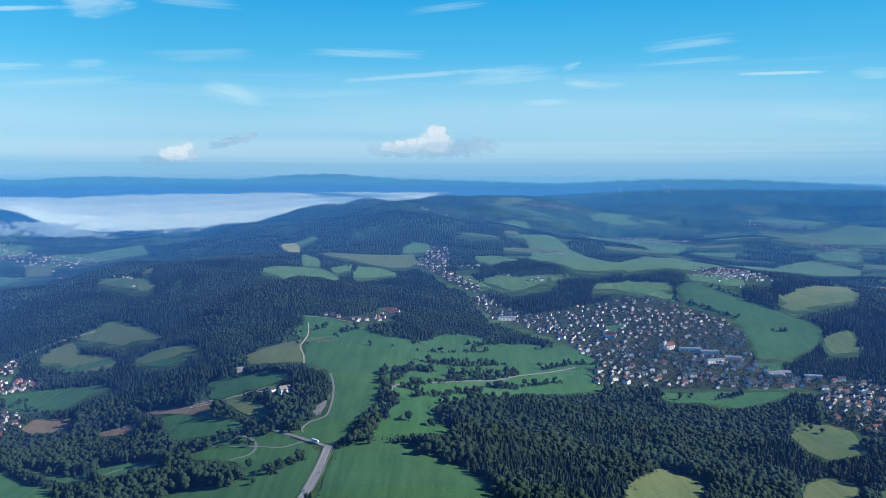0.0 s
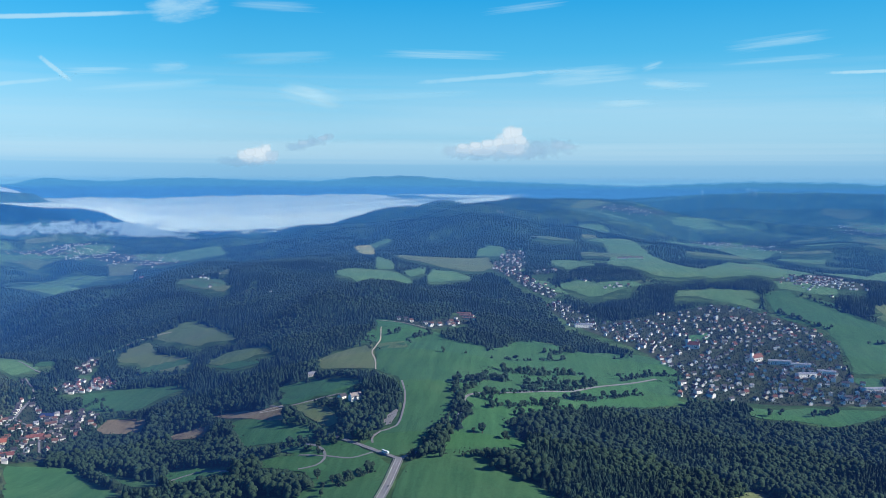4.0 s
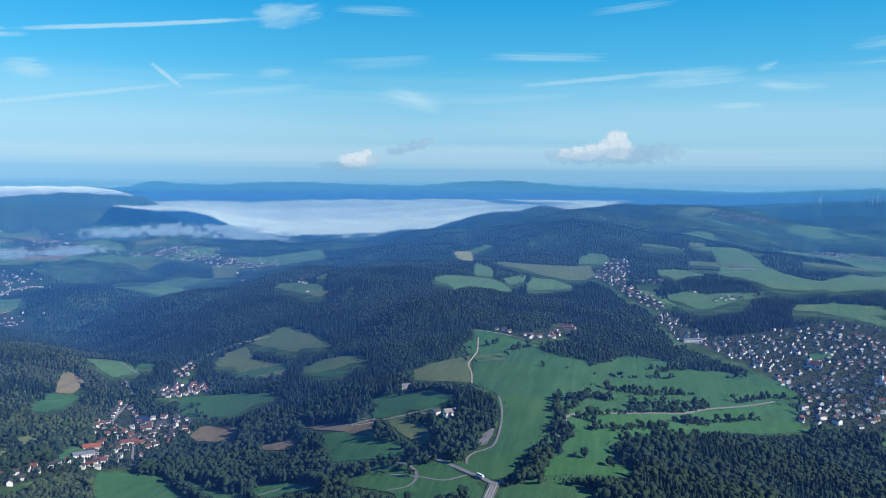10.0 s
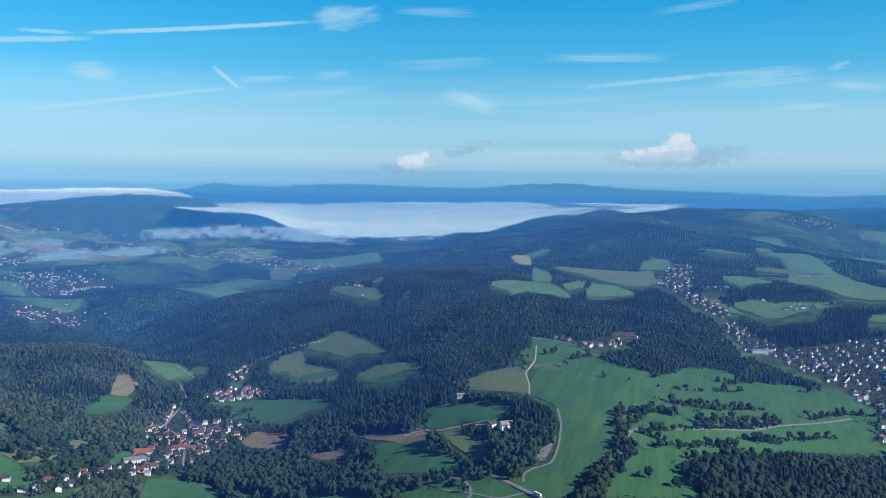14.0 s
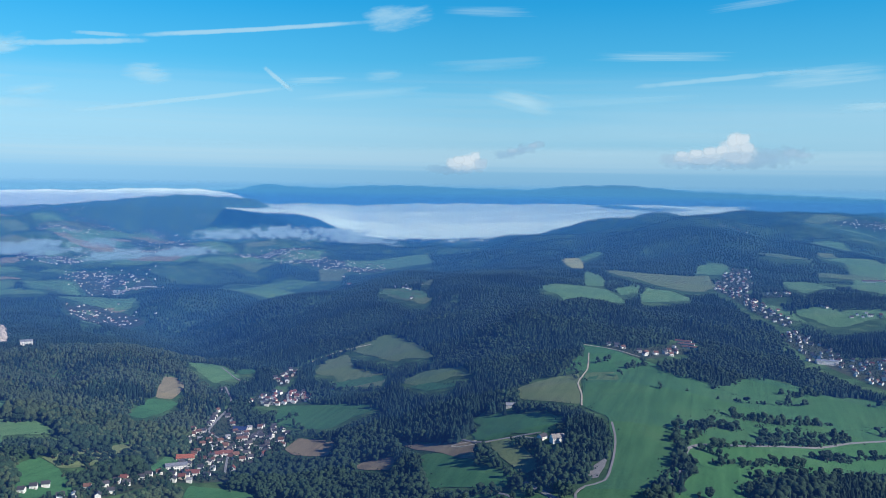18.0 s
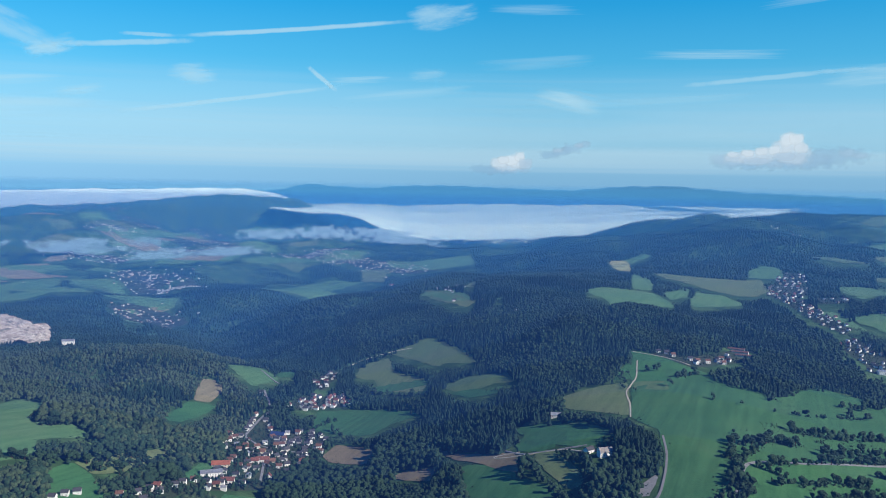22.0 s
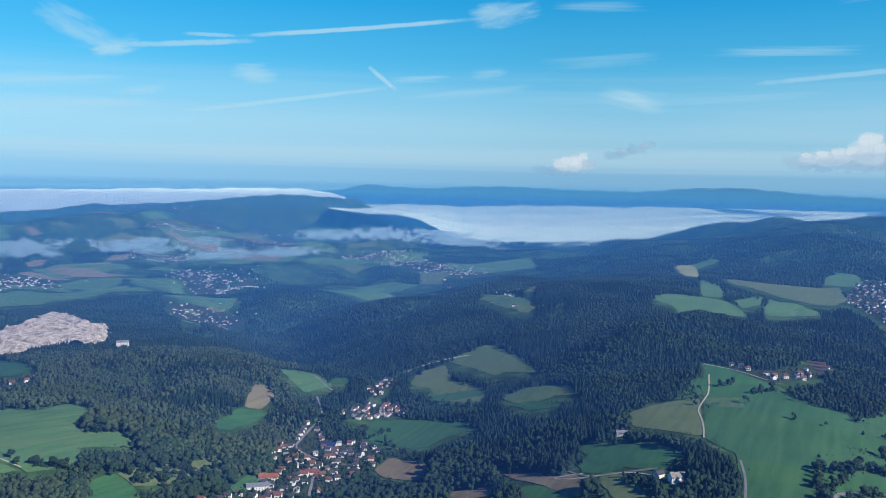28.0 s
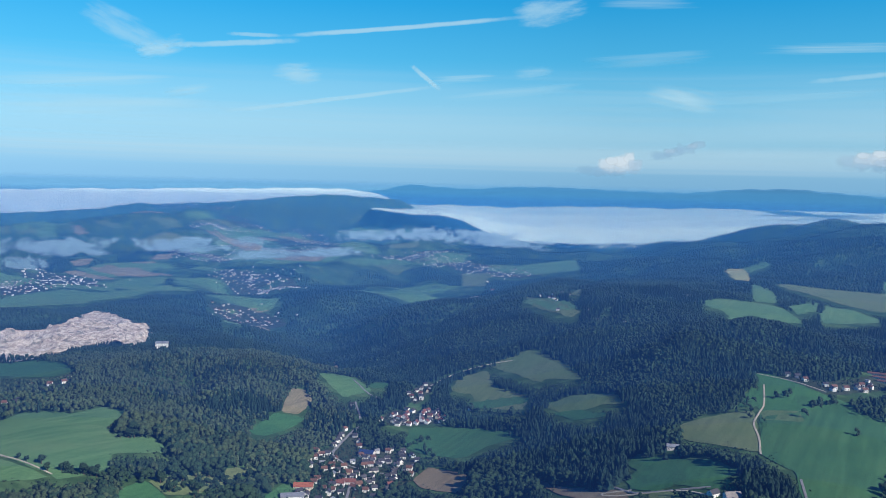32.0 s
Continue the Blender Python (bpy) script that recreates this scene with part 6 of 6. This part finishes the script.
def fill(poly, step, share, weights, lean=0.0):
    """Sites for houses along loose rows within an outline."""
    p = np.array(poly, float)
    x, y = np.meshgrid(np.arange(p[:, 0].min(), p[:, 0].max(), step), np.arange(p[:, 1].min(), p[:, 1].max(), step * 0.9))
    x, y = (x + gh.uniform(-0.3, 0.3, x.shape) * step).ravel(), (y + gh.uniform(-0.3, 0.3, y.shape) * step).ravel()
    ok = inside(x, y, poly) & off_roads(x, y, 6.0) & (gh.uniform(0, 1, len(x)) < share)
    for xx, yy in zip(x[ok], y[ok]):
        if any(abs(xx - a) < 10.5 and abs(yy - b) < 10.5 for a, b in TAKEN):
            continue
        TAKEN.append((xx, yy))
        SITES.append((xx, yy, int(gh.choice(len(TPROTO), p=weights)), lean + 25 * math.sin(xx / 140) + 20 * math.sin(yy / 110) + gh.choice([0, 90]) + gh.uniform(-8, 8)))


MIXED = [0.40, 0.16, 0.14, 0.07, 0.06, 0.07, 0.10]
RED = [0.3, 0.14, 0.26, 0.14, 0.08, 0.03, 0.05]
fill(TOWNS["vil"], 17, 0.35, [0.55, 0.2, 0.05, 0.05, 0.05, 0.0, 0.1], 15)
fill(TOWNS["vil2"], 17, 0.75, RED, 15)
fill(TOWNS["vil3"], 17, 0.75, RED, 50)
fill(TOWNS["ham"], 24, 0.4, RED, 0)
fill(TOWNS["town"], 19.5, 0.46, MIXED, 20)
fill(TOWNS["town_east"], 20, 0.5, RED, 20)
fill(TOWNS["town_west"], 20, 0.55, MIXED, 35)
fill(TOWNS["vil4"], 17, 0.45, [0.5, 0.2, 0.1, 0.1, 0.0, 0.0, 0.1], 25)
fill(TOWNS["up"], 21, 0.5, [0.3, 0.15, 0.2, 0.15, 0.1, 0.05, 0.05], 35)
fill(TOWNS["up2"], 26, 0.6, MIXED, 10)
fill(TOWNS["ham2"], 26, 0.7, MIXED, 0)
fill(TOWNS["far1"], 30, 0.5, MIXED, 0)
SITES.sort(key=lambda q: q[0] ** 2 + q[1] ** 2)
for xx, yy, k, turn in SITES[:290]:
    if first[k]:
        first[k] = False
        stand(TPROTO[k], xx, yy, turn)
    else:
        settle(TPROTO[k], xx, yy, turn)


def cluster(name, sites, label, size=1.0):
    """Houses too many or too far to tell apart singly, as one object."""
    at, k = put([q[0] for q in sites], [q[1] for q in sites], 0.4)
    V, F, S = [], [], []
    mats = [W0, W1, W2] + ROOFS[:3] + [METAL]
    for (_, _, kind, turn), p, kk in zip(sites, at, k):
        _, w, d, h, rise, wall, roof, _ = TOWN_KINDS[kind]
        sh = merge(gable(w, d, h, rise), pitched(w, d, h, rise), box(w * 0.2, w * 0.2 + 0.8, 0.4, 1.2, h + rise * 0.5, h + rise + 1))
        a = radians(turn)
        q = np.array(sh[0]) * float(kk) * size
        V.append(np.stack([q[:, 0] * math.cos(a) - q[:, 1] * math.sin(a), q[:, 0] * math.sin(a) + q[:, 1] * math.cos(a), q[:, 2]], 1) + p)
        n = sum(len(v) for v in V[:-1]) if len(V) < 2 else base
        base = n + len(sh[0])
        F += [tuple(i + n for i in f) for f in sh[1]]
        S += [mats.index(wall)] * 7 + [mats.index(roof)] * 12 + [4] * 6
    return tagged(new(name, mesh_from(name, np.concatenate(V), F, mats, slots=S)), label, "houses", kind="stuff")


cluster("town_quarter", SITES[290:], "dense upper quarter of white houses with dark roofs", 0.85)

# single buildings
stand(house("inn", 18, 12, 6.0, 4.5, W0, plain("weathered_roof", (0.24, 0.22, 0.21), 0.7, 1.5, 0.2), "large white gabled inn with a grey roof among trees", 2), -253, 1375, 35)
stand(house("inn_wing", 13, 9, 4.5, 3.2, W0, ROOFS[2], "white inn wing with a dark roof", 2), -276, 1386, 60)
stand(house("cottage", 16, 10, 4.5, 2.5, W2, METAL, "low grey cottage with a pale roof at the wood edge", 2), -364, 1559, 15)
stand(house("barn", 24, 14, 6, 4, W2, plain("solar_roof", (0.035, 0.055, 0.13), 0.25, 1.2, 0.3, 0.6), "grey barn with dark blue solar panels on its roof", 2), -845, 1533, 12)
for x, y in ((-132, 2163), (-124, 2138), (-114, 2114)):
    stand(house("stable", 34, 9, 3.5, 2.2, W0, ROOFS[1], "long low stable with a brown roof", 2, group="row of stables"), x, y, -8)
for x, y, w in ((407, 3511, 40), (464, 3571, 60)):
    stand(house("farm_shed", w, 14, 5, 2.5, W0, ROOFS[1], "long white farm shed on an open hill", 2), x, y, 2)
for x, y, w, t in ((561, 1962, 46, -8), (600, 1945, 40, -8), (355, 1616, 30, 0), (388, 1622, 34, 0), (162, 2225, 44, 10), (590, 1878, 40, 15), (640, 1905, 36, -20), (700, 1800, 50, 10), (760, 1770, 34, -15)):
    stand(house("works_hall", w, 15, 8, 1.6, W0, METAL, "long white flat-pitched works hall in the town", 2), x, y, t)


def church(x, y, turn):
    ob = tagged(new("church"), "white church with red roof and pointed tower", "church")
    part("nave", *gable(26, 12, 9, 7), W0, ob)
    part("roof", *pitched(26, 12, 9, 7), ROOFS[0], ob)
    part("tower", *box(-17, -11.5, -3, 3, -3, 20), W0, ob)
    part("spire", [(-17.4, -3.4, 20), (-11.1, -3.4, 20), (-11.1, 3.4, 20), (-17.4, 3.4, 20), (-14.2, 0, 34)], [(0, 1, 4), (1, 2, 4), (2, 3, 4), (3, 0, 4), (3, 2, 1, 0)], ROOFS[2], ob)
    for s in (-1, 1):
        for k in range(4):
            part("window", *box(-8 + 5 * k, -6.8 + 5 * k, s * 6 - 0.1, s * 6 + 0.1, 3, 7), GLASS, ob)
    return stand(ob, x, y, turn)


church(518, 1981, 30)
church(402, 2075, -20)

# far villages: houses too small to tell apart singly
for n, (ends, count) in enumerate(FAR_TOWNS):
    (x0, y0), (x1, y1) = ends
    count = int(count * (3.4 if count > 12 else 1))
    u = gh.uniform(0, 1, count)
    sx, sy = (x1 - x0), (y1 - y0)
    wide = 0.09 * math.hypot(sx, sy) + 35
    hx, hy = x0 + sx * u + gh.normal(0, wide, count) * 0.6, y0 + sy * u + gh.normal(0, wide, count)
    cluster("far_village", [(a, b, int(gh.choice(7, p=[0.42, 0.12, 0.12, 0.06, 0.03, 0.1, 0.15])), gh.uniform(0, 180)) for a, b in zip(hx, hy)], "distant cluster of white houses in the valley", 0.72)

# ---- single trees: hedgerows, orchard, meadow trees ----
def tree_proto(seed, lumps, label):
    g = np.random.default_rng(seed)
    ob = tagged(new("tree"), label, "tree", "hedgerow and meadow trees")
    n = 7
    V, F = [], []
    for z, r in ((-0.06, 0.05), (0.15, 0.035), (0.45, 0.022)):
        a = np.arange(n) * 2 * math.pi / n
        V += [tuple(q) for q in np.stack([np.cos(a) * r + 0.02 * z, np.sin(a) * r, np.full(n, z)], 1)]
    for k in range(2):
        F += [(k * n + i, k * n + (i + 1) % n, (k + 1) * n + (i + 1) % n, (k + 1) * n + i) for i in range(n)]
    for k in range(4):
        a, b = g.uniform(0, 6.28), len(V)
        d = np.array([math.cos(a), math.sin(a), 0])
        p0, p1 = np.array([0, 0, 0.3 + 0.03 * k]), np.array([0, 0, 0.5 + 0.05 * k]) + d * 0.22
        s = np.array([-d[1], d[0], 0]) * 0.012
        V += [tuple(p0 - s), tuple(p0 + s), tuple(p0 + (0, 0, 0.03)), tuple(p1)]
        F += [(b, b + 1, b + 3), (b + 1, b + 2, b + 3), (b + 2, b, b + 3)]
    part("trunk", V, F, BARK, ob)
    V, F = [], []
    v0, f0 = ICO2
    for k in range(lumps):
        u = g.normal(0, 1, 3)
        u /= np.linalg.norm(u)
        c = np.array([0, 0, 0.6]) + u * (0.24, 0.24, 0.22) * g.uniform(0.4, 1) ** 0.5
        s = g.uniform(0.10, 0.18)
        V.append(v0 * (1 + 0.28 * g.uniform(-1, 1, len(v0)))[:, None] * s + c)
        F.append(f0 + k * len(v0))
    part("crown", np.concatenate(V), np.concatenate(F), BROADLEAF, ob, "rounded leafy crown")
    return ob


TREES = [tree_proto(40 + k, 11, "leafy green broadleaf tree standing on open grass") for k in range(6)]
fresh = [True] * len(TREES)


def grow(x, y, h, wide=1.0):
    k = int(gh.integers(0, len(TREES)))
    (p,), s = put([x], [y], 0.2)
    m = Matrix.Translation(p) @ pose(0, 0, 0, 0, 0, gh.uniform(0, 360))
    if fresh[k]:
        fresh[k], ob = False, TREES[k]
        ob.matrix_basis = m
    else:
        ob = copy_thing(TREES[k], m)
    hh = h * float(s[0])
    ob.scale = (hh * wide, hh * wide, hh)
    return ob


SINGLE = []
for line, count in HEDGES:
    p = spline(line, 3.0)
    for u in np.linspace(0, len(p) - 1, count):
        q = p[int(u)] + gh.normal(0, 3.5, 2)
        SINGLE.append((float(q[0]), float(q[1]), gh.uniform(7, 16.5), gh.uniform(0.85, 1.3)))
SINGLE.sort(key=lambda q: q[0] ** 2 + q[1] ** 2)
for q in SINGLE[:280]:
    grow(*q)
_r = np.array(SINGLE[280:])
woods("hedge_trees", "b", 0, _r[:, 0], _r[:, 1], _r[:, 2], BROADLEAF, "leafy trees standing along distant hedges")
for k, f in enumerate(fresh):
    if f:
        grow(-60 + 12 * k, 1276, 8)


# ---- quarry: stepped rock faces ----
m = Mat("quarry_rock", 0.9, 0.2)
_a, _b, _z = m.noise(45, 6), m.noise(6, 7, None, 0.7), m.noise(17, 7, None, 0.72)
_c = m.ramp(_a, [(0.30, (0.34, 0.33, 0.32)), (0.44, (0.48, 0.45, 0.42)), (0.53, (0.50, 0.38, 0.30)), (0.60, (0.46, 0.41, 0.37)), (0.68, (0.07, 0.10, 0.05))])
# the darkest noise tones paint shaded crevices into the rock colour
_c = m.mix(0.5, _c, m.ramp(_b, [(0.36, (0.10, 0.085, 0.07)), (0.5, (0.42, 0.35, 0.29)), (0.68, (0.74, 0.64, 0.54))]))
m.color(m.mix(0.55, _c, m.ramp(_z, [(0.42, (0.06, 0.07, 0.05)), (0.48, (0.40, 0.35, 0.30)), (0.6, (0.70, 0.66, 0.61))]))).bump(_b, 4.0, 1.0)
ROCK = m.m
_q = np.array(QUARRY, float)
qx, qy = np.meshgrid(np.arange(_q[:, 0].min() - 10, _q[:, 0].max() + 10, 7.0), np.arange(_q[:, 1].min() - 10, _q[:, 1].max() + 10, 7.0))
far_side = np.hypot(qx - CENTRE[0], qy - CENTRE[1])
u = np.clip((far_side - 2380) / 420, 0, 1)
warp = u + 0.10 * np.sin(qx / 71 + 2 * np.sin(qy / 90)) + 0.06 * np.sin(qy / 33 + qx / 41 + 1.5 * np.sin(qx / 29)) + gh.normal(0, 0.012, qx.shape)
step = np.floor(warp * 4) / 4 + np.clip((warp * 4 % 1) * 3.2 - 2.2, 0, 1) / 4
base = ground(qx.ravel(), qy.ravel()).reshape(qx.shape)
zq = base + 1.5 + 0.0 * step
zq += np.maximum(0, 56 * (step - warp) + 11) + 5 * u + gh.normal(0, 1.6, qx.shape) + 1.5
_in = inside(qx.ravel(), qy.ravel(), _q.mean(0) + (_q - _q.mean(0)) * 0.88).reshape(qx.shape)
zq = np.where(_in, zq, base + 1.2 + (zq - base) * 0.3)
qp, _ = squeeze(qx.ravel(), qy.ravel(), zq.ravel())
nu, nv = qx.shape[1], qx.shape[0]
i, j = np.meshgrid(np.arange(nu - 1), np.arange(nv - 1))
qf = np.stack([j * nu + i, j * nu + i + 1, (j + 1) * nu + i + 1, (j + 1) * nu + i], -1).reshape(-1, 4)
ok = inside(qx.ravel() + 16 * np.sin(qy.ravel() / 23) * np.sin(qx.ravel() / 31) + gh.normal(0, 6, qx.size), qy.ravel() + 14 * np.sin(qx.ravel() / 19), QUARRY)
qf = qf[ok[qf].sum(1) >= 3]
tagged(new("quarry_face", mesh_from("quarry_face", qp, qf, ROCK)), "terraced pale pink and grey rock quarry face", "quarry", kind="structure")
stand(house("quarry_plant", 26, 16, 14, 3, W0, METAL, "tall white processing building below the quarry", 2), -1553, 1780, 40)

# ---- far marks: wind turbines, radio mast ----
WHITE_PAINT = plain("turbine_white", (0.8, 0.82, 0.84), 0.5, 3, 0.03)


def turbine(a, t, h, turn):
    r = 4640.0
    q = radians(a)
    ob = tagged(new("wind_turbine"), "slim white wind turbine on a far ridge", "wind turbine", "wind farm")
    n = 8
    c = np.arange(n) * 2 * math.pi / n
    V = [tuple(p) for z, s in ((0, 0.035), (1, 0.02)) for p in np.stack([np.cos(c) * s * h * 0.6, np.sin(c) * s * h * 0.6, np.full(n, z * h)], 1)]
    part("tower", V, [(k, (k + 1) % n, n + (k + 1) % n, n + k) for k in range(n)] + [tuple(range(n, 2 * n))], WHITE_PAINT, ob)
    part("nacelle", *box(-0.025 * h, 0.025 * h, -0.06 * h, 0.05 * h, h, h * 1.05), WHITE_PAINT, ob)
    for k in range(3):
        w = 0.022 * h
        part("blade", [(-w, -0.07 * h, 0), (w, -0.07 * h, 0), (w * 0.2, -0.075 * h, 0.55 * h), (-w, -0.06 * h, 0), (w, -0.06 * h, 0), (w * 0.2, -0.07 * h, 0.55 * h)], [(0, 1, 2), (5, 4, 3), (0, 3, 4, 1), (1, 4, 5, 2), (2, 5, 3, 0)],
             WHITE_PAINT, ob, "", Matrix.Translation((0, 0, h * 1.02)) @ pose(0, 0, 0, 0, turn + 120 * k, 0))
    ob.matrix_basis = pose(CENTRE[0] - math.sin(q) * r, CENTRE[1] + math.cos(q) * r, EYE + r * t, 0, 0, a)


for a, t, h, turn in [(-12.2, -0.018, 30, 10), (-14.9, -0.0165, 34, 40), (-15.05, -0.0168, 36, 80), (-15.3, -0.0165, 33, 20), (-15.5, -0.017, 30, 65)]:
    turbine(a, t, h, turn)

ob = tagged(new("radio_mast"), "thin steel radio mast on the ridge", "mast")
(p,), k = put([-200], [5787], 0)
for s in range(3):
    a = s * 2.094
    part("leg", *merge(([(math.cos(a) * 2.2 + d * 0.3, math.sin(a) * 2.2 + e * 0.3, 0) for d in (-1, 1) for e in (-1, 1)] + [(math.cos(a) * 0.5 + d * 0.25, math.sin(a) * 0.5 + e * 0.25, 52) for d in (-1, 1) for e in (-1, 1)],
                        [(0, 2, 6, 4), (2, 3, 7, 6), (3, 1, 5, 7), (1, 0, 4, 5), (4, 6, 7, 5)])), METAL, ob)
for s in range(6):
    z, r = 8 * s + 4, 2.3 - 0.28 * s
    part("brace", *box(-r, r, -r, r, z, z + 0.5), METAL, ob)
ob.matrix_basis = Matrix.Translation(p)
ob.scale = (float(k[0]),) * 3

# ---- traffic on the road ----
def car(name, x, y, turn, l, w, h, col, label):
    ob = tagged(new(name), label, name.replace("_", " "), kind="")
    paint = plain(name + "_paint", col, 0.35, 2, 0.05, 0.6)
    lo = 0.45 * h
    part("body", *box(-l / 2, l / 2, -w / 2, w / 2, 0.3, h if name == "bus" else lo + 0.3), paint, ob)
    c = [(-l * 0.42, -w * 0.45, lo + 0.3), (l * 0.25, -w * 0.45, lo + 0.3), (l * 0.25, w * 0.45, lo + 0.3), (-l * 0.42, w * 0.45, lo + 0.3), (-l * 0.33, -w * 0.38, h), (l * 0.1, -w * 0.38, h), (l * 0.1, w * 0.38, h), (-l * 0.33, w * 0.38, h)]
    if name == "bus":
        for s in (-1, 1):
            part("window_band", *box(-l * 0.46, l * 0.46, s * w / 2 - 0.03, s * w / 2 + 0.03, 1.5, 2.6), GLASS, ob)
    else:
        part("cabin", c, [(0, 1, 5, 4), (1, 2, 6, 5), (2, 3, 7, 6), (3, 0, 4, 7), (4, 5, 6, 7)], GLASS, ob)
    n = 10
    a = np.arange(n) * 2 * math.pi / n
    for sx in (-0.32, 0.32):
        for sy in (-1, 1):
            V = [tuple(q) for e in (-0.12, 0.12) for q in np.stack([sx * l + np.cos(a) * 0.34, np.full(n, sy * w / 2 + e), 0.34 + np.sin(a) * 0.34], 1)]
            part("wheel", V, [(k, (k + 1) % n, n + (k + 1) % n, n + k) for k in range(n)] + [tuple(range(n))[::-1], tuple(range(n, 2 * n))], plain("tyre", (0.02, 0.02, 0.02)), ob)
    (p,), _ = put([x], [y], 2.1)
    ob.matrix_basis = Matrix.Translation(p) @ pose(0, 0, 0, 0, 0, turn)


car("bus", -171, 1148, 138, 12, 2.6, 3.1, (0.70, 0.78, 0.85), "white and blue bus at the road junction")
car("car", -151, 1040, 80, 4.4, 1.8, 1.5, (0.03, 0.035, 0.05), "dark car driving on the main road")
car("car", -160, 985, 80, 4.4, 1.8, 1.5, (0.55, 0.56, 0.58), "silver car driving on the main road")
